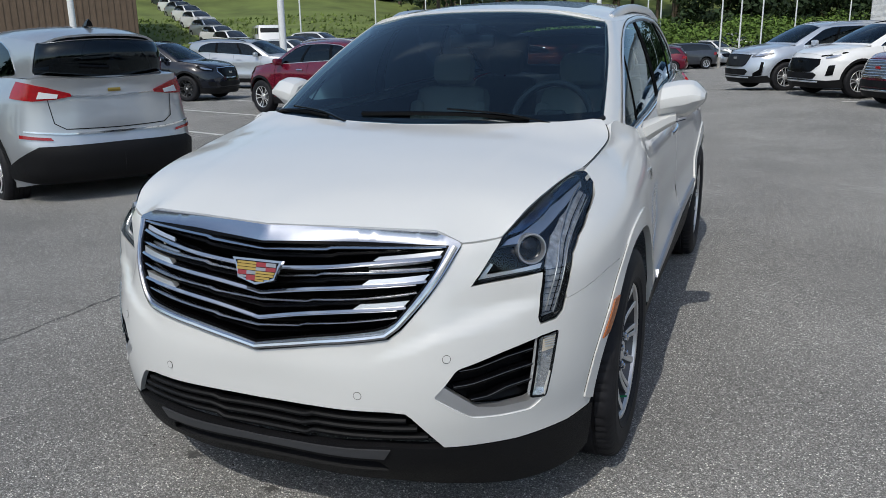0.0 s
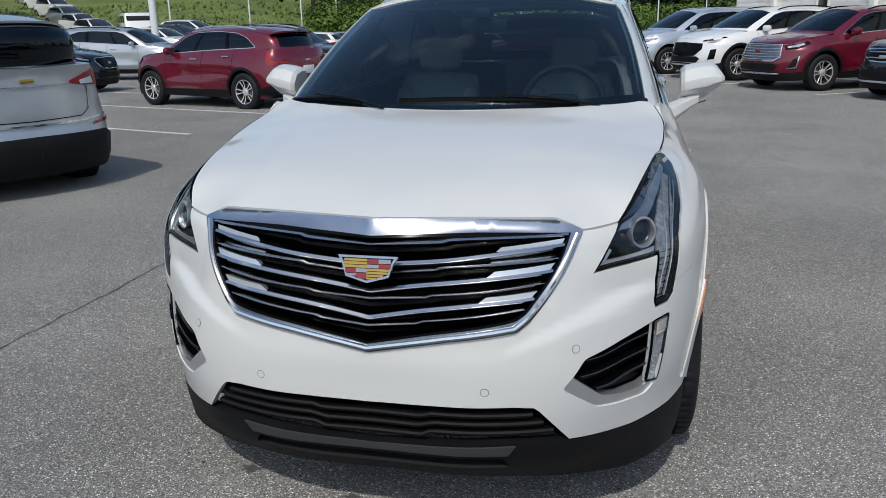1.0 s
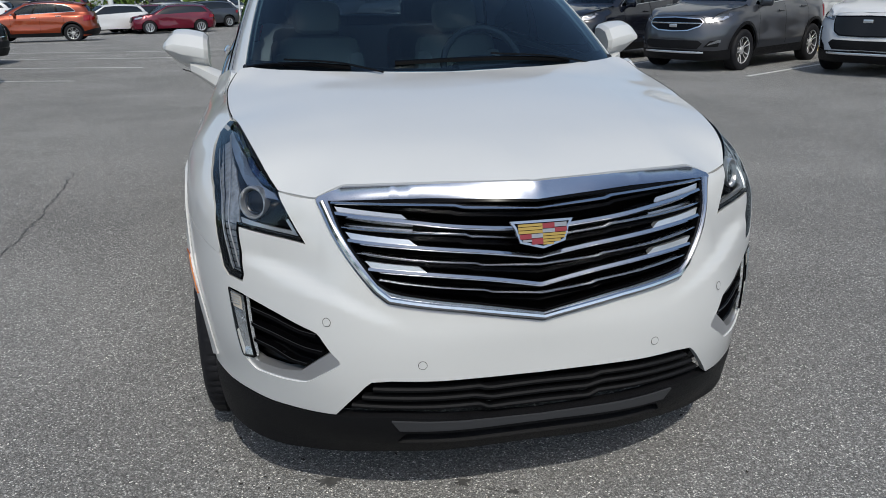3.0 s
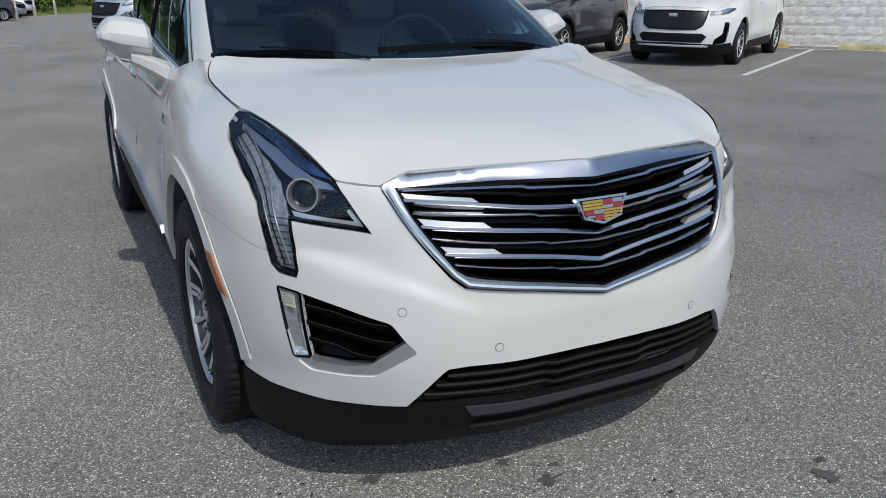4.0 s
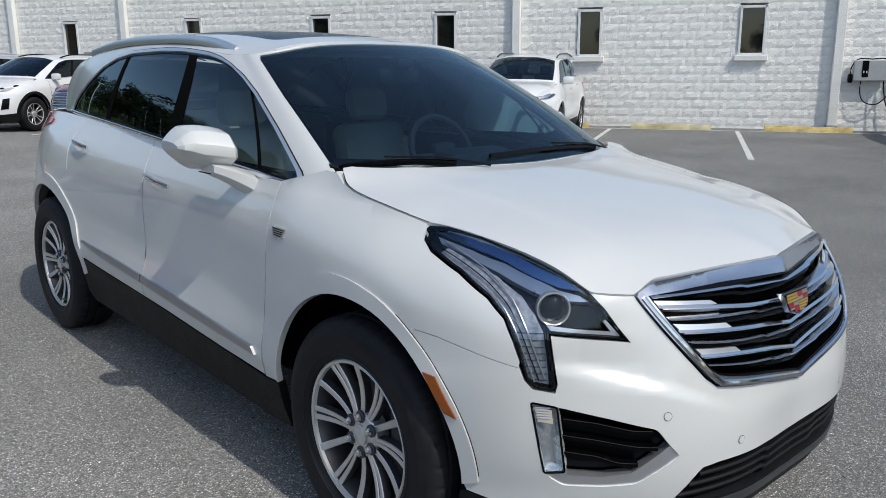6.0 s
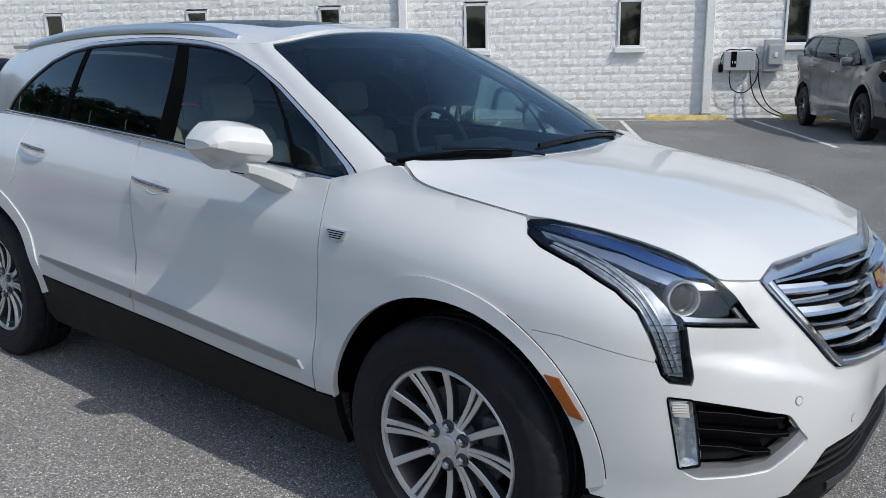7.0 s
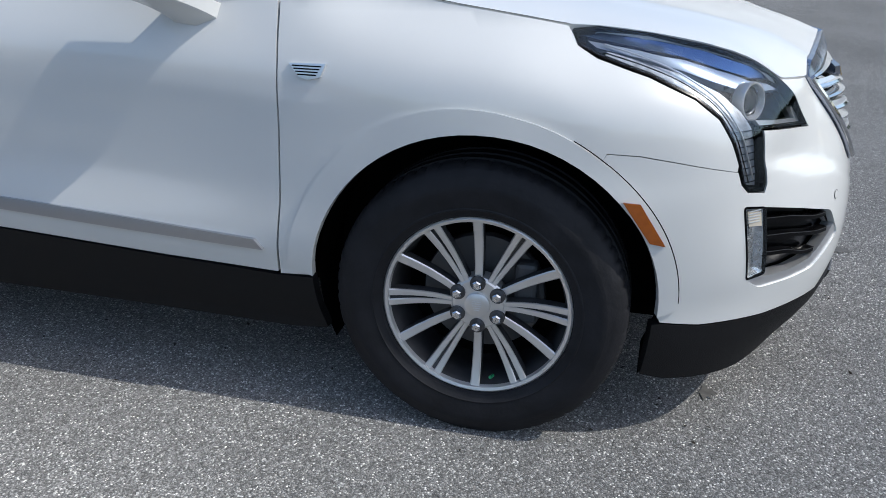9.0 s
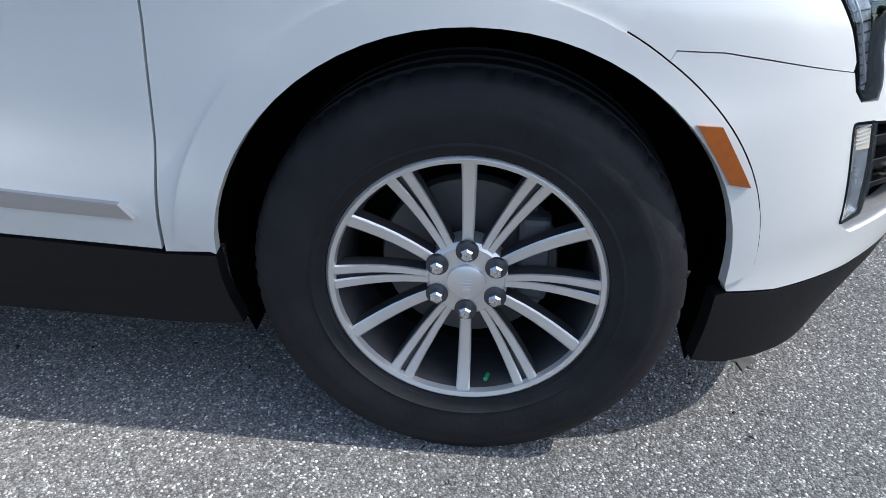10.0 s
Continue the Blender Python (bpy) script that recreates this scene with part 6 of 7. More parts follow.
# ---- ground ----
def ground_z(x, y):
    """The lot is flat under the car and falls gently beyond it."""
    r = math.hypot(x, y - 1.4)
    u = min(max((r - 3.5) / 5.5, 0), 1)
    near = u * u * (3 - 2 * u) * (0.0075 * x - 0.0105 * y)
    if r > 60:
        near *= 60 / r
    near += 0.13 * math.exp(-(((x - 1.5) / 2.8) ** 2) - ((y - 19.5) / 3.5) ** 2)
    return near - 0.0006 * min(max(0.0, y - 15), 30) ** 2


ROW_U, ROW_S = Vector((0.5, -0.866, 0)), Vector((0.866, 0.5, 0))


def row(u, s, z=0.0):
    """A place by the row of stalls along the white wall: u along it, s towards it."""
    x, y = u * 0.5 + s * 0.866, -u * 0.866 + s * 0.5
    return Vector((x, y, ground_z(x, y) + z))


def ground_sheet():
    rs = [0, 0.6, 1.2, 1.8, 2.5, 3.2, 4, 5, 6, 7, 8, 9, 10, 12, 14, 16, 18, 20, 23, 26, 30, 35, 40, 46, 53, 60, 75, 100, 150, 250, 500, 1200, 3000]
    n = 96
    V, F = [(0, 1.4, 0)], []
    for r in rs[1:]:
        for k in range(n):
            w = 2 * math.pi * k / n
            x, y = r * math.cos(w), 1.4 + r * math.sin(w)
            V.append((x, y, ground_z(x, y)))
    for k in range(n):
        F.append((0, 1 + k, 1 + (k + 1) % n))
    for j in range(len(rs) - 2):
        for k in range(n):
            a, b = 1 + j * n, 1 + (j + 1) * n
            F.append((a + k, b + k, b + (k + 1) % n, a + (k + 1) % n))
    ob = mesh_object("ground", V, F, ASPHALT)
    return tagged(ob, "worn grey asphalt car park with pale stone chips", "ground", kind="structure")


ground_sheet()


def painted_line(p, q, w=0.10, mat=None):
    """A painted stripe on the ground from p to q."""
    p, q = Vector((p[0], p[1], 0)), Vector((q[0], q[1], 0))
    d = (q - p).normalized()
    c = Vector((-d.y, d.x, 0)) * w / 2
    n = max(2, int((q - p).length / 0.4))
    V, F = [], []
    rnd = random.Random(int(p.x * 97 + q.y * 31))
    for k in range(n + 1):
        m = p + (q - p) * k / n
        for e in (c * (1 + 0.12 * (rnd.random() - 0.5)), -c * (1 + 0.12 * (rnd.random() - 0.5))):
            v = m + e
            V.append((v.x, v.y, ground_z(v.x, v.y) + 0.006))
        if k:
            F.append((2 * k - 2, 2 * k - 1, 2 * k + 1, 2 * k))
    ob = mesh_object("painted_line", V, F, mat or LINEPAINT, smooth=False)
    return tagged(ob, "worn white parking line on asphalt", "marking", "parking lines", "structure")


for u in (-19.1, -16.15, -13.2, -10.3, -7.4, -4.5, -1.54, 1.34, 4.36, 7.6):
    painted_line(row(u, 10.9), row(u, 16.8))
painted_line(row(-22, 16.9), row(9, 16.9), 0.09)
LEFT = Vector((math.cos(radians(160)), math.sin(radians(160)), 0))
LEFT_N = Vector((-LEFT.y, LEFT.x, 0)) * -1
for k in range(-1, 6):
    s0 = Vector((-5.72, 8.0, 0)) + LEFT_N * 2.75 * k + Vector((-0.10, 0, 0)) * k
    painted_line(s0, s0 + LEFT * 10.5)
# hatched bay beyond the last stall
for k in range(6):
    painted_line(row(8.6 + k * 1.0, 16.6), row(9.6 + k * 1.0, 13.9), 0.11)
painted_line(row(8.2, 13.7), row(16, 13.7), 0.11)
painted_line(row(7.6, 10.9), row(8.4, 10.9), 0.11)

# ---- white block wall with its windows ----
WALL_TURN = Matrix.Translation(row(0, 17.5)) @ Matrix(((0.5, 0.866, 0, 0), (-0.866, 0.5, 0, 0), (0, 0, 1, 0), (0, 0, 0, 1))) @ pose(0, 0, 0, 0, -0.9, 0)
WALL_L, WALL_R, WALL_H = -22.2, 26.0, 6.2
WINDOWS = [(-18.05, 1.72, 0.50, 1.10), (-13.67, 1.72, 0.50, 1.10), (-9.6, 1.72, 0.52, 1.08), (-6.0, 1.72, 0.52, 1.08), (-2.24, 1.74, 0.52, 1.06), (1.55, 1.74, 0.52, 1.06), (5.45, 1.74, 0.52, 1.06), (9.3, 1.74, 0.52, 1.06), (13.1, 1.74, 0.52, 1.06)]


def wall_and_windows():
    wall = tagged(new("wall_white"), "white-painted split-face concrete block wall of a long building", "wall", kind="structure")
    wall.matrix_world = WALL_TURN
    bm = bmesh.new()
    box(bm, ((WALL_L + WALL_R) / 2, 6.35, WALL_H / 2 - 0.2), (WALL_R - WALL_L - 0.02, 11.6, WALL_H), 0)
    part("wall_core", bm, WALLWHITE, wall)
    bh, bl = 0.203, 0.405
    rnd = random.Random(5)
    V, F = [], []
    def block(x0, x1, z0, z1):
        """One split-face block: a rough pillow of a few facets."""
        k = len(V)
        nx, nz = 5, 3
        for j in range(nz + 1):
            for i in range(nx + 1):
                e = i in (0, nx) or j in (0, nz)
                d = -0.006 * rnd.random() if e else -0.004 - 0.016 * rnd.random()
                V.append((x0 + (x1 - x0) * i / nx + (0 if e else (rnd.random() - 0.5) * 0.05), 0.30 + d - 0.012, z0 + (z1 - z0) * j / nz + (0 if e else (rnd.random() - 0.5) * 0.05)))
        for j in range(nz):
            for i in range(nx):
                a = k + j * (nx + 1) + i
                F.append((a, a + 1, a + nx + 2, a + nx + 1))
    # a few block shapes shared by the single blocks of the nearest stretch
    shapes = []
    for k in range(8):
        block(0.0015, bl - 0.0015, 0.0015, bh - 0.0015)
        me = bpy.data.meshes.new("block")
        me.from_pydata(V, [], F)
        me.materials.append(WALLWHITE)
        shapes.append(me)
        V.clear()
        F.clear()
    singles = 0
    rows_n = int(WALL_H / bh)
    for r in range(rows_n):
        z0, z1 = -0.15 + r * bh, -0.15 + (r + 1) * bh
        x = WALL_L - (bl / 2 if r % 2 else 0)
        while x < WALL_R:
            x0, x1 = max(x, WALL_L), min(x + bl, WALL_R)
            x += bl
            cuts = [(x0, x1)]
            for wx, wz, ww, wh in WINDOWS:
                if z1 > wz + 0.02 and z0 < wz + wh - 0.02:
                    nxt = []
                    for a, b in cuts:
                        lo, hi = wx - ww / 2 - 0.04, wx + ww / 2 + 0.04
                        if b <= lo or a >= hi:
                            nxt.append((a, b))
                        else:
                            if a < lo:
                                nxt.append((a, lo))
                            if b > hi:
                                nxt.append((hi, b))
                    cuts = nxt
            for a, b in cuts:
                if singles < 300 and b - a > bl - 0.001 and -1.2 < a and b < 7.2 and z1 < 3.2:
                    one = new("block", shapes[rnd.randrange(8)])
                    one.parent = wall
                    one.location = (a, 0, z0)
                    singles += 1
                elif b - a > 0.03:
                    block(a + 0.0015, b - 0.0015, z0 + 0.0015, z1 - 0.0015)
    ob = mesh_object("block_face", V, F, WALLWHITE, wall, smooth=False)
    tagged(ob, kind="stuff")
    # parapet coping
    bm = bmesh.new()
    box(bm, ((WALL_L + WALL_R) / 2, 6.0, WALL_H - 0.25), (WALL_R - WALL_L + 0.1, 12.0, 0.12), 0.02)
    part("coping", bm, GREYMETAL, wall)
    return wall


wall_and_windows()


def wall_window(n, x, z, w, h):
    ob = tagged(new(f"window_{n}"), "narrow dark window with white frame and sill in a block wall", "window", "wall windows", "structure")
    ob.matrix_world = WALL_TURN @ pose(x, 0.0, z)
    bm = bmesh.new()
    for c, s in (((-w / 2 - 0.01, 0.30, h / 2), (0.055, 0.12, h + 0.10)), ((w / 2 + 0.01, 0.30, h / 2), (0.055, 0.12, h + 0.10)), ((0, 0.30, h + 0.015), (w + 0.10, 0.12, 0.06)), ((0, 0.30, 0.0), (w + 0.10, 0.12, 0.05))):
        box(bm, c, s, 0.006)
    part("window_frame", bm, POLEWHITE, ob)
    bm = bmesh.new()
    box(bm, (0, 0.245, -0.09), (w + 0.22, 0.17, 0.13), 0.012)
    part("window_sill", bm, WALLWHITE, ob)
    bm = bmesh.new()
    box(bm, (0, 0.33, h / 2), (w, 0.01, h))
    part("pane", bm, material("dark_window_glass", (0.012, 0.014, 0.012), 0.04, 0.0, 1.0, vary=0.3, scale=2), ob)
    return ob


for n, (x, z, w, h) in enumerate(WINDOWS):
    wall_window(n + 1, x, z, w, h)
for x, grey in ((-20.15, 0), (-16.0, 0), (-4.08, 0), (3.42, 1), (11.2, 0)):
    ob = thing("downpipe", "white painted steel column standing against the block wall", "pipe", "wall columns", WALL_TURN @ pose(x, 0.19, 0))
    bm = bmesh.new()
    box(bm, (0, 0, 2.9), (0.20, 0.15, 6.1), 0.012)
    part("shaft", bm, WALLWHITE, ob)
    bm = bmesh.new()
    box(bm, (0, -0.005, 0.06), (0.24, 0.19, 0.12), 0.012)
    part("shoe", bm, CONCRETE, ob)


def wheel_stop(u, half):
    p = row(u, 17.0)
    m = Matrix.Translation(p) @ Matrix(((0.5, 0.866, 0, 0), (-0.866, 0.5, 0, 0), (0, 0, 1, 0), (0, 0, 0, 1)))
    ob = thing("wheel_stop", "worn yellow-painted concrete wheel stop by the wall" if half else "pale worn concrete wheel stop with faded yellow paint", "wheel stop", "wheel stops", m)
    bm = bmesh.new()
    tube(bm, [(x, 0, 0.0) for x in np.linspace(-0.92, 0.92, 12)], [(-0.075, 0.0), (0.075, 0.0), (0.07, 0.07), (0.045, 0.125), (-0.045, 0.125), (-0.07, 0.07)])
    for v in bm.verts:
        v.co.z += 0.004 * math.sin(v.co.x * 17 + v.co.y * 40)
    part("body", bm, YELLOWPAINT if half else FADED, ob)


FADED = material("faded_yellow_concrete", (0.50, 0.44, 0.26), 0.85, vary=0.35, scale=4, bump=0.3, bump_scale=60)
for u, h in ((-18.0, 1), (-15, 1), (-12, 1), (-9, 0), (-6, 1), (-3.0, 1), (-0.15, 0), (2.85, 1), (5.95, 1)):
    wheel_stop(u, h)


# ---- charging station on the wall ----
def charger():
    ob = thing("charging_station", "grey wall-mounted car charging station with black cable", "charger", "", WALL_TURN @ pose(4.12, 0.2, 1.12))
    bm = bmesh.new()
    box(bm, (0, -0.06, 0.23), (0.74, 0.16, 0.46), 0.02)
    part("enclosure", bm, GREYMETAL, ob)
    bm = bmesh.new()
    box(bm, (-0.13, -0.145, 0.27), (0.13, 0.012, 0.36), 0.004)
    part("display", bm, GRILLEBLACK, ob)
    for k in range(2):
        bm = bmesh.new()
        box(bm, (-0.13 + 0.03 * (2 * k - 1), -0.153, 0.20), (0.022, 0.006, 0.05), 0.002)
        part("indicator", bm, POLEWHITE, ob)
    for pts in ([(-0.30, -0.10, 0.0), (-0.41, -0.10, 0.12), (-0.40, -0.10, 0.34), (-0.30, -0.10, 0.475), (0.0, -0.1, 0.485), (0.30, -0.1, 0.475), (0.40, -0.1, 0.36), (0.46, -0.1, 0.0), (0.38, -0.1, -0.30), (0.15, -0.1, -0.52), (-0.10, -0.1, -0.46), (-0.20, -0.1, -0.15), (-0.19, -0.1, 0.02)],
                [(0.27, -0.08, 0.02), (0.30, -0.1, -0.25), (0.42, -0.14, -0.65), (0.75, -0.2, -0.98), (1.05, -0.35, -1.10)], [(0.46, -0.09, 0.0), (0.52, -0.11, -0.4), (0.75, -0.18, -0.85), (1.15, -0.32, -1.09)]):
        bm = bmesh.new()
        tube(bm, spline(pts, 40), ring(0.014, 8))
        part("cable", bm, RUBBER, ob, "black charging cable", True)
    bm = bmesh.new()
    box(bm, (-0.42, -0.10, 0.06), (0.10, 0.12, 0.20), 0.03)
    part("holster", bm, GRILLEBLACK, ob)
    o2 = thing("electrical_box", "grey steel electrical disconnect box on the wall", "electrical box", "", WALL_TURN @ pose(4.92, 0.2, 1.12))
    bm = bmesh.new()
    box(bm, (0, -0.04, 0.35), (0.46, 0.12, 0.74), 0.012)
    part("back_box", bm, GREYMETAL, o2)
    bm = bmesh.new()
    box(bm, (0.02, -0.125, 0.36), (0.32, 0.06, 0.46), 0.015)
    part("door", bm, GREYMETAL, o2)
    bm = bmesh.new()
    box(bm, (0.02, -0.16, 0.36), (0.07, 0.02, 0.11), 0.006)
    part("switch", bm, POLEWHITE, o2)


charger()


# ---- cracks, stains and litter on the asphalt ----
TAR = material("dark_tar_stain", (0.085, 0.083, 0.08), 0.8, vary=0.3, scale=30)
LITTER = material("dark_leaf_litter", (0.03, 0.024, 0.018), 0.9, vary=0.4, scale=40)


def crack(points, w, seed):
    rnd = random.Random(seed)
    p = spline(points, int(14 * len(points)))
    V, F = [], []
    for k, (x, y) in enumerate(p):
        x, y = x + rnd.uniform(-0.018, 0.018), y + rnd.uniform(-0.01, 0.01)
        h = w * rnd.uniform(0.3, 1.0) * 0.5
        V += [(x - h, y, ground_z(x, y) + 0.004), (x + h, y + h, ground_z(x, y) + 0.004)]
        if k:
            F.append((2 * k - 2, 2 * k - 1, 2 * k + 1, 2 * k))
    ob = mesh_object("crack", V, F, TAR, smooth=False)
    tagged(ob, "thin dark crack in the asphalt", "crack", "cracks", "structure")


crack([(-2.30, -0.9), (-2.26, -0.3), (-2.23, 0.2), (-2.21, 1.5), (-2.2, 2.84), (-2.25, 4.2)], 0.012, 1)
crack([(4.2, 1.0), (4.6, 1.9), (5.2, 2.6), (5.5, 3.4)], 0.012, 2)
crack([(5.2, 2.6), (5.8, 2.5), (6.3, 2.8)], 0.010, 3)


def stain(x, y, r, seed):
    rnd = random.Random(seed)
    V, F = [(x, y, ground_z(x, y) + 0.0035)], []
    n = 22
    for k in range(n):
        w = 2 * math.pi * k / n
        q = r * (0.25 + 0.6 * rnd.random())
        V.append((x + 1.5 * q * math.cos(w), y + q * math.sin(w), ground_z(x, y) + 0.0035))
    F = [(0, 1 + k, 1 + (k + 1) % n) for k in range(n)]
    ob = mesh_object("tar_stain", V, F, TAR, smooth=False)
    tagged(ob, "small dark tar stain on the asphalt", "stain", "stains", "structure")


for k, (x, y, r) in enumerate(((-0.56, -0.62, 0.035), (-0.16, -0.72, 0.03), (-0.08, -0.86, 0.04), (-0.02, -0.80, 0.02), (0.69, -1.21, 0.05), (0.74, -1.15, 0.022), (5.2, 2.6, 0.06))):
    stain(x, y, r, k)
rnd = random.Random(3)
spots = [(-0.76, 1.49), (-0.61, 1.36), (-0.71, 0.49), (-0.68, 0.87), (-0.87, 0.6), (-0.64, 0.64), (-0.7, 1.04), (-0.75, -0.56), (-0.83, -0.31)]
for x, y in spots + [(rnd.uniform(-1.1, -0.4), rnd.uniform(-0.7, 2.6)) for _ in range(34)] + [(rnd.uniform(-0.9, 0.9), rnd.uniform(-1.1, -0.5)) for _ in range(16)]:
    s_ = rnd.uniform(0.004, 0.010)
    bm = bmesh.new()
    m = pose(x, y, 0.004 + s_ * 0.25, rnd.uniform(-25, 25), rnd.uniform(-25, 25), rnd.uniform(0, 360))
    vs = [bm.verts.new(m @ Vector(c)) for c in ((-s_, 0, 0), (0, -s_ * 0.5, s_ * 0.2), (s_ * 1.2, 0, 0.0), (0, s_ * 0.6, s_ * 0.1), (0.1 * s_, 0, s_ * 0.5))]
    for a, b in ((0, 1), (1, 2), (2, 3), (3, 0)):
        bm.faces.new((vs[a], vs[b], vs[4]))
    ob = part("litter_scrap", bm, LITTER)
    tagged(ob, "small dark scrap of litter on the asphalt", "litter", "litter")


# ---- parked cars ----
WHEEL_TWIN = wheel_template("wheel_template", "double", RIMMETAL)
WHEEL_BRIGHT = wheel_template("wheel_bright", "ten", material("bright_wheel", (0.78, 0.78, 0.79), 0.28, 0.6))
WHEEL_DARK = wheel_template("wheel_dark", "ten", material("dark_wheel", (0.10, 0.10, 0.10), 0.3, 0.8))
DARKCHROME = material("dark_chrome_mesh", (0.22, 0.22, 0.23), 0.25, 0.9)
GOLD = material("gold_badge", (0.45, 0.32, 0.08), 0.3, 0.8)
SILVERP, REDP = paint("silver_paint", (0.52, 0.54, 0.56), 0.7), paint("deep_red_paint", (0.15, 0.003, 0.020), 0.3, 0.25)
WHITEP, BLACKP, GREYP = paint("plain_white_paint", (0.78, 0.78, 0.78), 0.0), paint("blue_black_paint", (0.006, 0.008, 0.016), 0.3, 0.2), paint("dark_grey_paint", (0.085, 0.088, 0.10), 0.7)
TAUPE, ORANGEP, BLUEP = paint("taupe_grey_paint", (0.125, 0.132, 0.145), 0.6), paint("copper_orange_paint", (0.30, 0.045, 0.010), 0.45), paint("dark_blue_paint", (0.02, 0.03, 0.07), 0.5)
LIGHTBLUE = paint("pale_silver_paint", (0.58, 0.62, 0.68), 0.6)
MESHGREY = material("grille_mesh", (0.014, 0.014, 0.015), 0.4, 0.3)


def spec(**k):
    base = dict(paint=SILVERP, length=4.65, width=1.86, height=1.66, wheelbase=2.72, front=0.93, tyre=0.36, wheel=WHEEL_BRIGHT)
    base.update(k)
    return base


def stall(u, s, turn=0.0):
    return Matrix.Translation(row(u, s)) @ pose(0, 0, 0, 0, 0, -60 + turn)


def spot(x, y, turn):
    return Matrix.Translation((x, y, ground_z(x, y))) @ pose(0, 0, 0, 0, 0, turn)


BIG_GRILLE = [(0.0, 0.635), (0.40, 0.645), (0.50, 0.70), (0.585, 0.89), (0.0, 0.905)]
SLIM_LAMP = [(0.64, 0.845), (1.0, 0.875), (1.22, 0.93), (1.19, 0.955), (0.95, 0.925), (0.65, 0.895)]
OVAL = [(0.0, 0.72), (0.30, 0.735), (0.50, 0.80), (0.56, 0.86), (0.50, 0.905), (0.0, 0.925)]
WIDE_V = [(0.70, 0.40), (0.92, 0.42), (0.975, 0.74), (0.90, 0.74), (0.86, 0.56), (0.72, 0.48)]
V_STRIP = [(0.925, 0.44), (0.945, 0.44), (0.992, 0.74), (0.972, 0.74)]
RIGHT_ROW = "cars parked along the white wall"
parked_car("suv", "pale silver three-row suv with black mesh grille parked in a stall", spec(paint=LIGHTBLUE, length=5.05, width=1.96, height=1.75, wheelbase=2.86, front=0.98, tyre=0.375, grille=BIG_GRILLE, grille_mat=MESHGREY, frame_mat=GRILLEBLACK, lamp=SLIM_LAMP, lamp_mat=DARKCHROME, fog=WIDE_V, fog_mat=GRILLEBLACK, fog_strip=V_STRIP, chin_trim=SATIN, lip_mat=LIGHTBLUE, badge_z=0.83, rail_mat=SATIN, boxy=0.6), stall(-17.6, 11.6), RIGHT_ROW)
parked_car("suv", "white suv with slim lamps and black grille parked in a stall", spec(paint=WHITEP, length=4.86, width=1.95, height=1.70, wheelbase=2.86, front=0.95, tyre=0.375, grille=[(0.0, 0.58), (0.42, 0.60), (0.60, 0.74), (0.60, 0.84), (0.0, 0.86)], lamp=[(0.62, 0.90), (0.95, 0.93), (1.25, 0.99), (1.2, 1.005), (0.92, 0.965), (0.62, 0.93)], fog=[(0.76, 0.50), (0.92, 0.52), (0.96, 0.74), (0.82, 0.72)], fog_mat=GRILLEBLACK, chin_trim=SATIN, badge=GRILLEBLACK, frame_mat=GRILLEBLACK), stall(-14.75, 11.7), RIGHT_ROW)
parked_car("suv", "dark red suv with bright mesh grille parked in a stall", spec(paint=REDP, length=4.91, width=1.92, height=1.70, wheelbase=2.86, front=0.96, tyre=0.375, grille=[(0.0, 0.62), (0.46, 0.63), (0.60, 0.70), (0.60, 0.92), (0.0, 0.93)], grille_mat=DARKCHROME, bars=6, bar_h=0.009, fog=[(0.76, 0.48), (0.92, 0.50), (0.96, 0.70), (0.86, 0.66)], fog_strip=[(0.74, 0.47), (0.94, 0.49), (0.985, 0.72), (0.965, 0.72), (0.92, 0.51), (0.76, 0.49)], chin_trim=CHROME, badge=REDLENS), stall(-11.85, 11.6), RIGHT_ROW)
parked_car("suv", "blue-black compact suv with winged oval grille parked in a stall", spec(paint=BLACKP, length=4.28, width=1.78, height=1.66, wheelbase=2.555, front=0.90, tyre=0.345, grille=OVAL, grille_mat=GRILLEBLACK, chin_trim=SATIN, bars=2, lamp=[(0.62, 0.86), (0.95, 0.90), (1.20, 0.985), (1.12, 1.01), (0.9, 0.985), (0.60, 0.93)], lamp_mat=DARKCHROME), stall(-8.85, 11.85), RIGHT_ROW)
parked_car("suv", "dark grey metallic suv with oval grille parked in a stall", spec(paint=GREYP, length=4.66, width=1.84, height=1.69, wheelbase=2.75, front=0.93, tyre=0.362, grille=OVAL, grille_mat=GRILLEBLACK, bars=1, fog_strip=[(0.66, 0.49), (0.90, 0.54), (0.90, 0.58), (0.84, 0.575), (0.70, 0.525)], chin_trim=SATIN, lamp=[(0.62, 0.84), (0.95, 0.88), (1.22, 0.97), (1.14, 1.0), (0.9, 0.97), (0.60, 0.91)], lamp_mat=DARKCHROME), stall(-6.0, 11.85), RIGHT_ROW)
parked_car("suv", "white three-row suv with black mesh grille parked against a wall", spec(paint=WHITEP, length=5.05, width=1.96, height=1.75, wheelbase=2.86, front=0.98, tyre=0.375, grille=BIG_GRILLE, grille_mat=MESHGREY, lamp=SLIM_LAMP, lamp_mat=DARKCHROME, fog=WIDE_V, fog_mat=GRILLEBLACK, fog_strip=V_STRIP, lip_mat=WHITEP, frame_mat=GRILLEBLACK, badge_z=0.845, boxy=0.6, chin_trim=SATIN), stall(-3.05, 12.75), RIGHT_ROW)
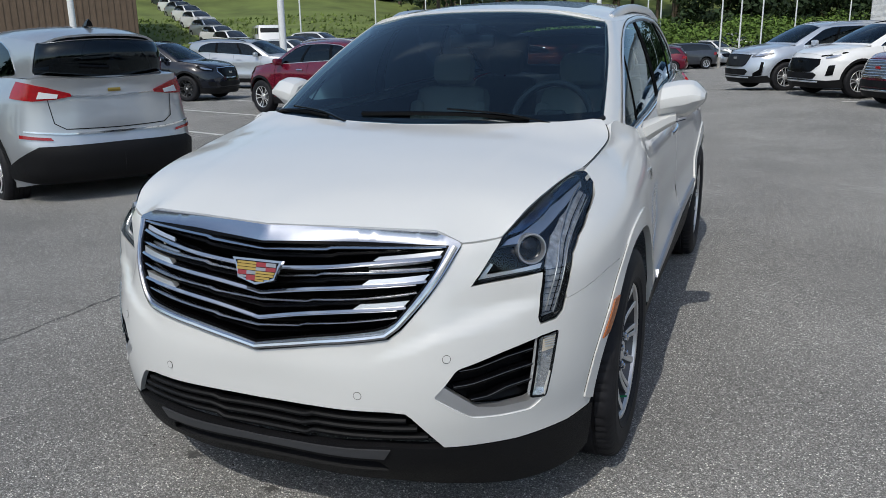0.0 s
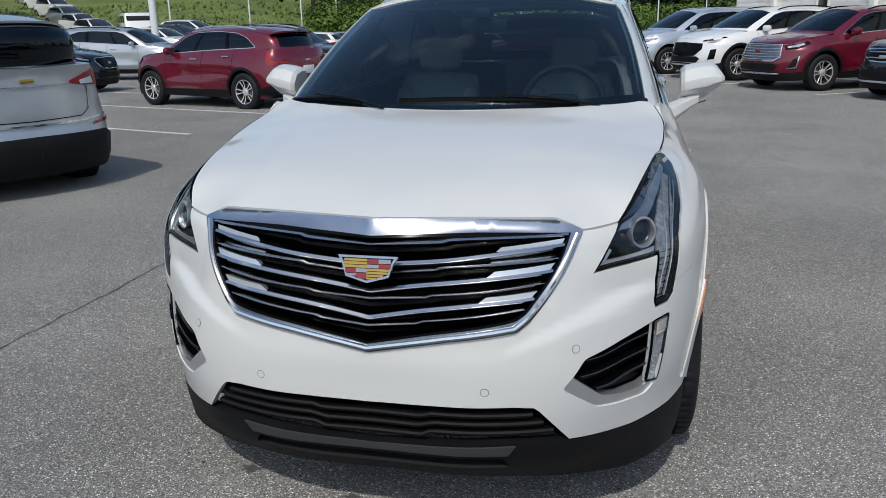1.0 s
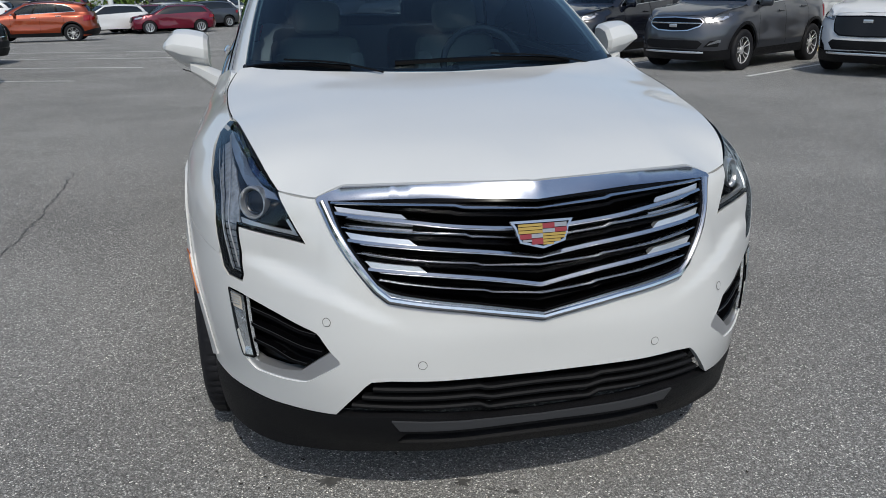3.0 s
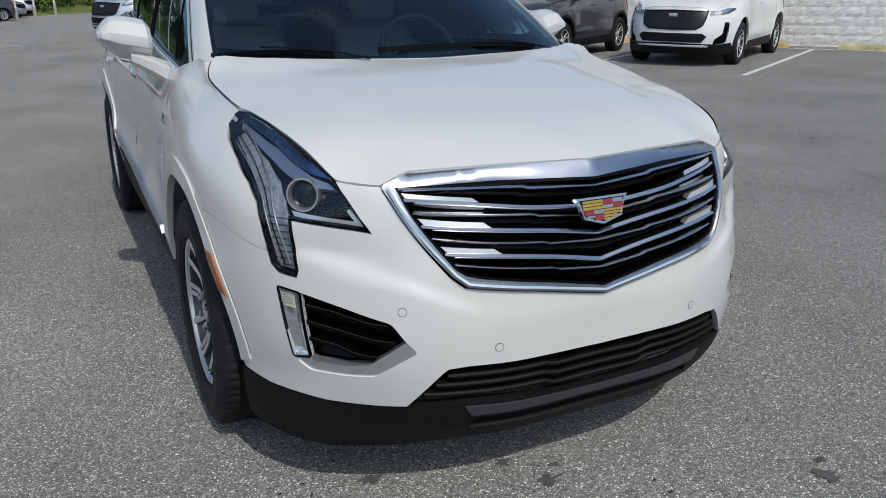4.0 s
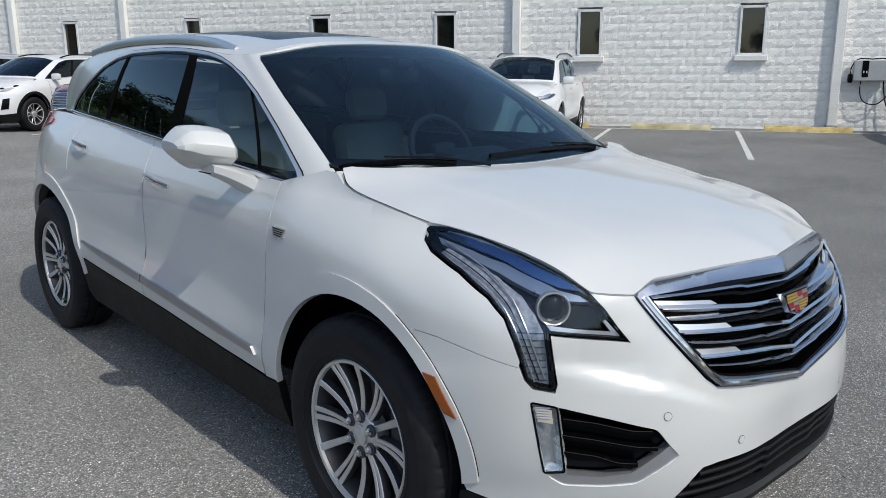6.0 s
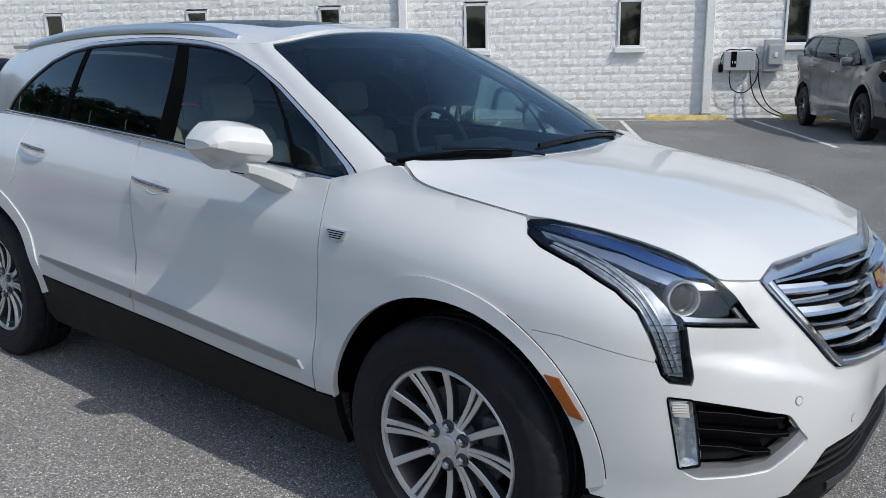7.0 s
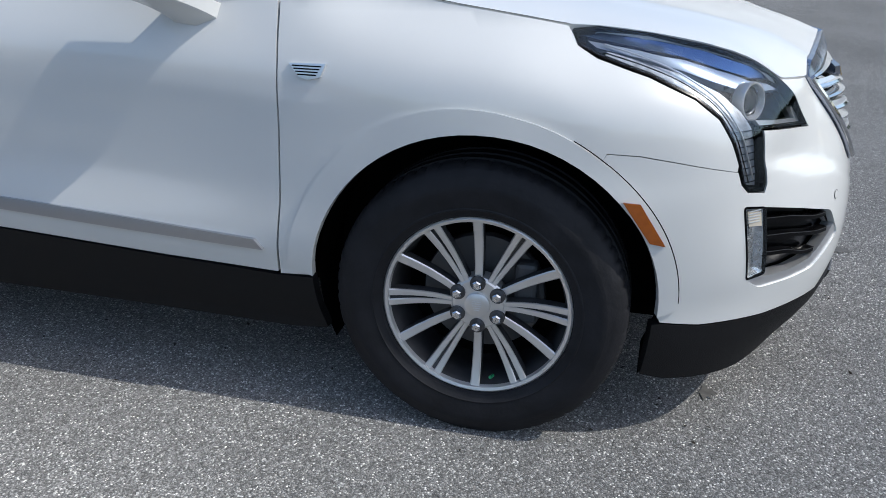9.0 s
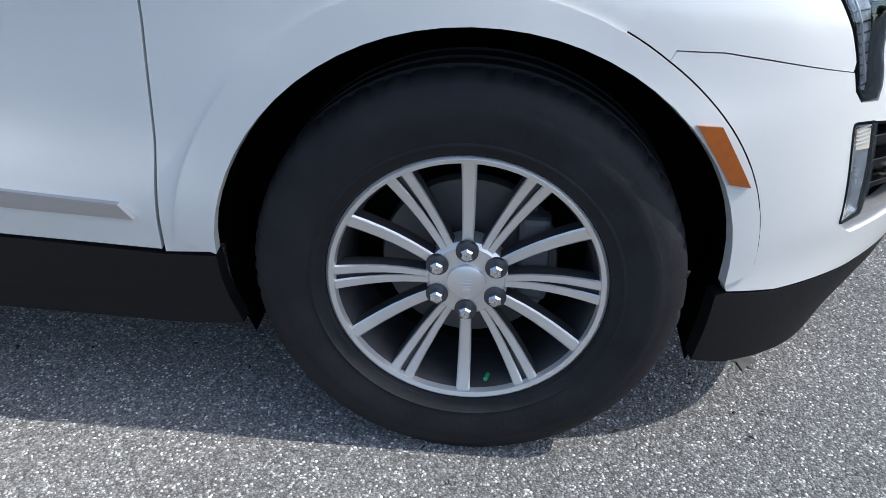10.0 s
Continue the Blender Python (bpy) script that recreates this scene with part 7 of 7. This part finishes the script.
parked_car("suv", "dark taupe full-size suv with chrome bar grille beside a charger", spec(paint=TAUPE, length=5.73, width=2.06, height=1.93, wheelbase=3.40, front=1.02, tyre=0.41, wheel=WHEEL_DARK, nose=1.24, square=1.5, boxy=1.4, grille=[(0.0, 0.60), (0.60, 0.61), (0.70, 0.66), (0.70, 0.915), (0.0, 0.93)], grille_mat=GRILLEBLACK, bars=5, bar_h=0.016, chin_trim=CHROME, lip_mat=TAUPE, lip=0.03, badge=GRILLEBLACK, badge_z=0.80, lamp=[(0.72, 0.80), (1.0, 0.80), (1.12, 0.88), (1.08, 0.93), (0.72, 0.92)], dlo=[(1.50, 0.012), (2.6, 0.02), (3.95, 0.03), (3.98, 0.42), (2.9, 0.45), (2.0, 0.45), (1.64, 0.40)], trim=GRILLEBLACK, sill_mat=TAUPE, rails=False), stall(6.03, 12.0), RIGHT_ROW)
LEFT_ROW = "cars parked across the lot"
am_ = SKIN.length
parked_car("suv", "silver suv seen from behind with dark rear window and red lamps", spec(paint=SILVERP, length=4.65, width=1.84, height=1.71, wheelbase=2.725, front=0.92, tyre=0.355, badge=GOLD, reverse=POLEWHITE, plate=False, rear_clad=0.65, rear_strip=True, fin=True, back_q=4.28, back_low=0.02, back_top=0.492, lift=0.125, spoiler=False,
           tail=[(am_ - 1.10, 1.06), (am_ - 0.78, 1.04), (am_ - 0.58, 1.05), (am_ - 0.42, 1.07), (am_ - 0.43, 1.095), (am_ - 0.66, 1.15), (am_ - 0.85, 1.175), (am_ - 1.12, 1.19)], boxy=0.9, rails=False), spot(-7.78, 4.86, -115.5), LEFT_ROW)
parked_car("suv", "deep red compact luxury suv with bright wheels and window trim", spec(paint=REDP, length=4.60, width=1.88, height=1.627, wheelbase=2.779, front=0.87, tyre=0.37, rail_mat=SATIN, handle=CHROME, tail=[(am_ - 1.02, 0.92), (am_ - 0.90, 0.90), (am_ - 0.70, 0.955), (am_ - 0.70, 0.975), (am_ - 0.88, 0.985), (am_ - 0.95, 1.18), (am_ - 1.03, 1.17)], trim=SATIN), spot(-8.98, 13.6, -110), LEFT_ROW)
parked_car("suv", "black suv facing out of its stall", spec(paint=BLACKP, length=4.65, wheel=WHEEL_DARK), spot(-13.9, 16.6, 96), LEFT_ROW)
parked_car("suv", "silver-grey three-row suv parked in the far row", spec(paint=SILVERP, length=5.1, width=1.98, height=1.78, wheelbase=3.07, front=0.98, boxy=0.7), spot(-15.2, 23.2, 92), LEFT_ROW)
parked_car("suv", "dark plum suv parked behind a red one", spec(paint=paint("dark_plum_paint", (0.02, 0.008, 0.014), 0.4), length=4.5), spot(-7.5, 18.3, 75), LEFT_ROW)
parked_car("suv", "copper orange suv with bright wheels in the far lot", spec(paint=ORANGEP, length=4.6, width=1.88, height=1.63, wheelbase=2.78, front=0.9, handle=CHROME), spot(-10.95, 34.1, -87), LEFT_ROW)


# ---- cars far off: one simple car in several colours ----
def far_car(label, paint_mat, tall=1.0, long=1.0):
    root = thing("car", label, "car", "cars in the far lots")
    k = np.array((0.98, long, tall))
    am = SKIN.length - 0.001
    half = [(0.0, 0.25)] + arch(SKIN, 0.0, 0.43, 190, -10, 8) + arch(SKIN, 2.857, 0.43, 190, -10, 8) + [(am, 0.30)] + [(a, float(SKIN.top_at(a))) for a in np.linspace(am, 0, 14)]
    out = half[:-1] + [(0.0, float(SKIN.top_at(0)))] + [(-a, z) for a, z in half[1:-1]][::-1]
    panel("body", lambda a, z: SKIN(a, z) * k, out, paint_mat, root, step=0.3, edge=0.2, depth=0.03)
    hp = [(0.60, -0.70), (0.75, -0.3), (0.77, 0.1), (0.70, 0.36), (0.0, 0.2)]
    hp = [(0.0, -0.86)] + hp
    panel("hood", lambda x, y: hood_surface(x, y) * k, ccw(hp + [(-x, y) for x, y in hp[::-1] if x > 0]), paint_mat, root, step=0.3, edge=0.2)
    panel("cabin", lambda q, v: upper_surface(q, v) * k, [(-5.5, -0.03), (5.5, -0.03), (5.5, 0.5), (-5.5, 0.5)], DARKGLASS, root, step=0.25, edge=0.15, depth=0)
    tp = np.array(GH_TOP)
    rf = [(x, y) for x, y in spline(tp[:, :2], 16)]
    panel("roof", lambda x, y: roof_surface(x, y) * k + np.array((0, 0, 0.012)), ccw(rf + [(-x, y) for x, y in rf[::-1] if x > 0.001]), paint_mat, root, step=0.3, edge=0.2, depth=0.05)
    for s in (1, -1):
        for b0, t0, w in ((1.0, 1.02, 0.38), (4.25, 4.0, 0.4)):
            pl = [(b0, -0.01), (b0 + w, -0.01), (t0 + w, 0.49), (t0, 0.49)]
            panel("pillar", lambda q, v: upper_surface(q, v) * k, ccw(pl if s > 0 else flip(pl)), paint_mat, root, step=0.2, lift=0.01, depth=0.02)
        hl = [(0.70, 0.84), (0.98, 0.87), (1.22, 0.955), (1.16, 1.0), (0.92, 0.965), (0.66, 0.915)]
        panel("headlight", lambda a, z: SKIN(a, z) * k, ccw(hl if s > 0 else flip(hl)), SATIN, root, step=0.2, lift=0.012)
        tl = [(am - 1.1, 0.9), (am - 0.6, 0.92), (am - 0.6, 1.05), (am - 1.05, 1.08)]
        panel("tail_light", lambda a, z: SKIN(a, z) * k, ccw(tl if s > 0 else flip(tl)), REDLENS, root, step=0.2, lift=0.012)
        for y in (0.0, 2.857 * long):
            bm = bmesh.new()
            lathe(bm, [(0.001, 0.09), (0.05, 0.095), (0.24, 0.09), (0.25, 0.11), (0.34, 0.115), (0.375, 0.08), (0.375, -0.1)], 24, pose(0.80 * s, y, 0.375, 0, 0, 0 if s > 0 else 180))
            part("wheel", bm, RUBBER, root, "", True)
            bm = bmesh.new()
            for n in range(5):
                a = n * 2 * math.pi / 5
                box(bm, (0.905 * s, y + 0.12 * math.sin(a), 0.375 + 0.12 * math.cos(a)), (0.012, 0.05, 0.22), 0, None)
            lathe(bm, [(0.2, 0.0), (0.24, 0.012), (0.245, 0.0)], 20, pose(0.898 * s, y, 0.375, 0, 0, 0 if s > 0 else 180))
            part("rim", bm, SATIN, root)
    gr = np.array([(0.0, 0.66), (0.36, 0.68), (0.56, 0.84), (0.54, 0.92), (0.0, 0.935), (-0.54, 0.92), (-0.56, 0.84), (-0.36, 0.68)])
    panel("grille", lambda a, z: SKIN(a, z) * k, gr, GRILLEBLACK, root, step=0.2, lift=0.012)
    bm = bmesh.new()
    box(bm, (0, 1.4, 0.5), (1.2, 4.0, 0.5), 0)
    part("underbody", bm, DARK, root)
    return root


DARKGLASS = material("dark_car_glass", (0.01, 0.012, 0.014), 0.05, 0.0, 0.6)
FAR = [far_car("white car in a distant row", WHITEP), far_car("silver car in a distant row", SILVERP, 0.97), far_car("black car in a distant row", BLACKP), far_car("dark red car in a distant row", REDP, 0.96),
       far_car("grey car in a distant row", GREYP, 1.03, 1.05), far_car("blue car in a distant row", BLUEP, 0.95)]


# ---- hill, woods and the far lots ----
def hill_foot(az):
    """How far off the bank begins, by bearing in degrees from +y (right positive)."""
    return float(np.interp(az, [-75, -45, -30, -15, 0, 12, 40, 60], [46, 42, 42, 54, 64, 76, 110, 130]))


def terrain(x, y):
    d, az = math.hypot(x, y), math.degrees(math.atan2(x, y))
    if -80 < az < 62:
        foot = hill_foot(az)
        up = max(0.0, d - foot)
        fade = min(1.0, (az + 80) / 12, (62 - az) / 12)
        return ground_z(x, y) + fade * (0.105 * up + 0.0007 * min(up, 60) ** 2 + 0.25 * math.sin(x * 0.21) * math.sin(y * 0.17) * min(1, up / 12)) - (0.15 if up == 0 else 0)
    return ground_z(x, y) - 0.15


def grass_material():
    m = material("mown_grass", (0.13, 0.17, 0.045), 0.9, vary=0.3, scale=0.35, bump=0.8, bump_scale=9)
    return m


GRASS = grass_material()
V, F = [], []
azs, ups = np.linspace(-79, 61, 90), [-2, 0, 2, 4, 7, 10, 14, 19, 25, 32, 40, 50, 62, 76, 95, 130]
for az in azs:
    for u in ups:
        d = hill_foot(az) + u
        x, y = d * math.sin(radians(az)), d * math.cos(radians(az))
        V.append((x, y, terrain(x, y)))
n = len(ups)
for i in range(len(azs) - 1):
    for j in range(n - 1):
        a = i * n + j
        F.append((a, a + 1, a + n + 1, a + n))
bank = mesh_object("grass_bank", V, [f[::-1] for f in F], GRASS)
tagged(bank, "green grassy bank rising behind the car park", "bank", kind="structure")


def leaf_material(name, col):
    m = material(name, col, 0.75, vary=0.4, scale=0.6, spec=0.3)
    n, l = m.node_tree.nodes, m.node_tree.links
    b = n["Principled BSDF"]
    g = n.new("ShaderNodeNewGeometry")
    mr = n.new("ShaderNodeMapRange")
    mr.inputs["To Min"].default_value, mr.inputs["To Max"].default_value = 0.55, 1.5
    l.new(g.outputs["Random Per Island"], mr.inputs["Value"])
    hs = n.new("ShaderNodeHueSaturation")
    hs.inputs["Color"].default_value = (*col, 1)
    l.new(mr.outputs["Result"], hs.inputs["Value"])
    l.new(hs.outputs["Color"], b.inputs["Base Color"])
    return m


LEAF, LEAFDARK = leaf_material("bush_leaves", (0.085, 0.140, 0.024)), leaf_material("wood_leaves", (0.020, 0.037, 0.013))
BARK = material("bark", (0.09, 0.07, 0.05), 0.9, vary=0.3, scale=6, bump=0.6, bump_scale=30)


def clump_quads(rnd, V, F, c, rad, count, size):
    """Leaf sprays scattered through and over a lumpy crown."""
    for _ in range(count):
        d = Vector((rnd.gauss(0, 1), rnd.gauss(0, 1), rnd.gauss(0, 1))).normalized()
        r = rad * (0.62 + 0.42 * rnd.random())
        r *= 0.80 + 0.55 * noise.noise(d * 2.3 + Vector(c) * 0.37)
        p = Vector(c) + Vector((d.x * r, d.y * r, d.z * r * 0.85))
        nrm = (d + Vector((rnd.random() - 0.5, rnd.random() - 0.5, rnd.random() - 0.2))).normalized()
        t = nrm.orthogonal().normalized()
        t = (Matrix.Rotation(rnd.random() * 6.28, 3, nrm) @ t)
        b = nrm.cross(t)
        s = size * (0.6 + 0.8 * rnd.random())
        k = len(V)
        V += [tuple(p + t * s), tuple(p + b * s * 0.55 + nrm * s * 0.12), tuple(p - t * s), tuple(p - b * s * 0.55 + nrm * s * 0.12)]
        F.append((k, k + 1, k + 2, k + 3))


rnd = random.Random(11)
V, F = [], []
for _ in range(430):
    az = rnd.uniform(-22, 46)
    d = hill_foot(az) + rnd.uniform(2, 15) + (12 if az < -14 else 0)
    x, y = d * math.sin(radians(az)), d * math.cos(radians(az))
    r = rnd.uniform(0.7, 2.3)
    clump_quads(rnd, V, F, (x, y, terrain(x, y) + r * 0.55), r, int(60 * r * r) + 60, 0.16)
ob = mesh_object("bushes", V, F, LEAF, smooth=False)
tagged(ob, "dense green creeper and bushes covering the bank", "bushes", kind="stuff")
V, F, VT, FT = [], [], [], []
for _ in range(300):
    az = rnd.uniform(-62, 60)
    d = hill_foot(az) + rnd.uniform(24, 52) + (22 if az < -25 else 0)
    x, y = d * math.sin(radians(az)), d * math.cos(radians(az))
    z0 = terrain(x, y)
    h = rnd.uniform(8, 15)
    for k in range(6):
        r = rnd.uniform(1.6, 3.0)
        a = rnd.random() * 6.28
        clump_quads(rnd, V, F, (x + math.cos(a) * r * 0.9, y + math.sin(a) * r * 0.9, z0 + h * (0.35 + 0.6 * (k + rnd.random()) / 6)), r, 85, 0.36)
    k = len(VT)
    for zz, rr in ((z0 - 0.3, 0.22), (z0 + h * 0.7, 0.10)):
        VT += [(x + rr * math.cos(w), y + rr * math.sin(w), zz) for w in (0, 1.26, 2.51, 3.77, 5.03)]
    FT += [(k + j, k + (j + 1) % 5, k + 5 + (j + 1) % 5, k + 5 + j) for j in range(5)]
# the wood's low dark edge behind the bushes
for _ in range(190):
    az = rnd.uniform(-6, 50)
    d = hill_foot(az) + rnd.uniform(15, 22)
    x, y = d * math.sin(radians(az)), d * math.cos(radians(az))
    for k in range(3):
        r = rnd.uniform(1.3, 2.3)
        clump_quads(rnd, V, F, (x + rnd.uniform(-1, 1), y + rnd.uniform(-1, 1), terrain(x, y) + 0.8 + 2.0 * k + rnd.random()), r, 90, 0.30)
ob = mesh_object("woods", V, F, LEAFDARK, smooth=False)
tagged(ob, "dark green woods along the top of the bank", "woods", kind="stuff")
ob = mesh_object("wood_trunks", VT, FT, BARK)
tagged(ob, "grey-brown trunks of the woods", "woods", kind="stuff")
# woods added round the lot behind the camera, seen only as reflections
V, F = [], []
for _ in range(150):
    az = rnd.uniform(66, 290)
    d = rnd.uniform(62, 95)
    x, y = d * math.sin(radians(az)), d * math.cos(radians(az))
    h = rnd.uniform(6, 11)
    for k in range(4):
        clump_quads(rnd, V, F, (x + rnd.uniform(-2, 2), y + rnd.uniform(-2, 2), ground_z(x, y) + h * (0.15 + 0.75 * k / 4)), 2.8, 28, 1.0)
ob = mesh_object("woods", V, F, LEAFDARK, smooth=False)
tagged(ob, "dark green woods added out of view for reflections", "woods", kind="stuff")

# grass blades over the near face of the bank
V, F = [], []
for _ in range(9000):
    az = rnd.uniform(-66, -8)
    d = hill_foot(az) + 34 * rnd.random() ** 1.3
    x, y = d * math.sin(radians(az)), d * math.cos(radians(az))
    z = terrain(x, y)
    k = len(V)
    a = rnd.random() * 6.28
    s, h = rnd.uniform(0.10, 0.24), rnd.uniform(0.10, 0.30)
    V += [(x - s * math.cos(a), y - s * math.sin(a), z - 0.03), (x + s * math.cos(a), y + s * math.sin(a), z - 0.03), (x + 0.06, y + 0.04, z + h)]
    F.append((k, k + 1, k + 2))
ob = mesh_object("grass", V, F, leaf_material("grass_blades", (0.12, 0.165, 0.04)), smooth=False)
tagged(ob, "rough grass on the bank", "grass", kind="stuff")


def lamp_pole(x, y, h, r, head):
    z = terrain(x, y) if math.hypot(x, y) > hill_foot(math.degrees(math.atan2(x, y))) else ground_z(x, y)
    ob = thing("light_pole", "white steel light pole in the car park" if head else "slim white steel pole beyond the parked cars", "light pole", "poles", pose(x, y, z))
    bm = bmesh.new()
    tube(bm, [(0, 0, -0.1), (0, 0, h * 0.5), (0, 0, h)], ring(r, 12), up=(0, 1, 0), scales=[1, 0.9, 0.75])
    part("pole", bm, POLEWHITE, ob, "", True)
    bm = bmesh.new()
    tube(bm, [(0, 0, -0.1), (0, 0, 0.7)], ring(r * 1.9, 14), up=(0, 1, 0))
    part("footing", bm, CONCRETE, ob, "", True)
    if head:
        for s in (-1, 1):
            bm = bmesh.new()
            box(bm, (0.55 * s, 0, h + 0.05), (0.7, 0.4, 0.16), 0.03)
            part("lamp_head", bm, POLEWHITE, ob)


POLES = [(-22.5, 34.3), (-31.1, 50.2), (-28.0, 56.4), (-34.5, 32.1), (-7.5, 68.7), (-2.0, 57.2), (-0.9, 61.2), (0.5, 65.3), (3.0, 72.2), (7.4, 77.0), (-26.0, 61.9), (-25.0, 67.6), (-24.8, 73.0), (-10.3, 56.4), (-8.3, 66.7)]
for k, (x, y) in enumerate(POLES):
    big = k in (0, 3, 13)
    lamp_pole(x, y, 10.5 if big else 8.5, 0.19 if big else 0.06, big or k % 4 == 1)

# brown building at the far left
ob = thing("building", "plain brown metal-clad building behind the parked cars", "building", "", Matrix.Translation((-51.9, 38.0, 0)) @ pose(0, 0, 0, 0, 0, 47))
bm = bmesh.new()
box(bm, (0, 0, 3.6), (24, 10, 9.2), 0.05)
part("wall", bm, BROWN, ob)
bm = bmesh.new()
for k in range(60):
    box(bm, (-11.9 + 0.4 * k, -5.02, 3.6), (0.05, 0.05, 9.1))
part("cladding_rib", bm, BROWN, ob)
bm = bmesh.new()
box(bm, (0, 0, 8.3), (24.6, 10.6, 0.3), 0.04)
part("roof_edge", bm, GREYMETAL, ob)


def place_far(i, x, y, turn):
    d, az = math.hypot(x, y), math.degrees(math.atan2(x, y))
    z = terrain(x, y) if d > hill_foot(az) else ground_z(x, y)
    return copy_thing(FAR[i % len(FAR)], Matrix.Translation((x, y, z)) @ pose(0, 0, 0, 0, 0, turn))


mix = [0, 1, 0, 2, 0, 3, 1, 4, 0, 5]
k = 0
for x0, y0, dx, dy, cnt, turn in ((-20.0, 45.0, 0.9, 2.6, 9, -95), (-3.6, 56.0, 0.6, 2.7, 6, 55), (-7.0, 47.5, -0.5, 2.7, 7, -75), (-8.4, 52.0, 0.3, 2.8, 2, -75), (-10.5, 47.5, 1.6, 2.2, 4, -60), (-24.5, 40.0, -0.5, 2.7, 3, 80)):
    for j in range(cnt):
        place_far(mix[k % 10], x0 + dx * j, y0 + dy * j, turn + rnd.uniform(-3, 3))
        k += 1
# the line of cars up the bank, and those on top
for j in range(10):
    place_far((0, 0, 1, 0, 0, 1, 0, 5, 0, 1)[j], -33.2 - 3.1 * j, 45.6 + 2.75 * j, 60)
for j in range(8):
    place_far((2, 3, 2, 5, 2, 0, 4, 1)[j], -60.5 + 2.9 * j, 71 + 1.8 * j, 30)
for o in FAR + [WHEEL_BRIGHT, WHEEL_DARK]:
    remove_thing(o)


def van():
    z = terrain(-31.0, 46.0)
    ob = thing("van", "old white passenger van standing on the grass bank", "van", "", Matrix.Translation((-30.6, 45.6, z)) @ pose(0, 0, 0, 0, 0, 40))
    bm = bmesh.new()
    v = box(bm, (0, 2.0, 1.2), (1.95, 5.4, 1.5), 0.12)
    for w in bm.verts:
        if w.co.z > 1.2:
            w.co.x *= 0.90
            if w.co.y < 0.3:
                w.co.y += 0.75
    part("body", bm, WHITEP, ob, "", True)
    for s in (1, -1):
        for yy in (0.75, 2.0, 3.2, 4.2):
            bm = bmesh.new()
            box(bm, (0.93 * s, yy, 1.55), (0.05, 0.85, 0.42), 0.02, None)
            part("window", bm, DARKGLASS, ob)
        for yy in (0.0, 3.5):
            bm = bmesh.new()
            lathe(bm, [(0.001, 0.1), (0.20, 0.09), (0.34, 0.1), (0.36, 0.0), (0.36, -0.1)], 20, pose(0.88 * s, yy, 0.36, 0, 0, 0 if s > 0 else 180))
            part("wheel", bm, RUBBER, ob, "", True)
    bm = bmesh.new()
    box(bm, (0, -0.25, 1.5), (1.6, 0.06, 0.5), 0.02, pose(0, 0.1, 0))
    part("windshield", bm, DARKGLASS, ob)
    bm = bmesh.new()
    box(bm, (0, -0.72, 0.75), (1.7, 0.06, 0.3), 0.02)
    part("grille", bm, GRILLEBLACK, ob)
    bm = bmesh.new()
    box(bm, (-0.99, 3.6, 1.0), (0.02, 1.6, 0.5), 0.0)
    part("side_stripe", bm, BLUEP, ob)


van()
main_car()
remove_thing(WHEEL_TWIN)
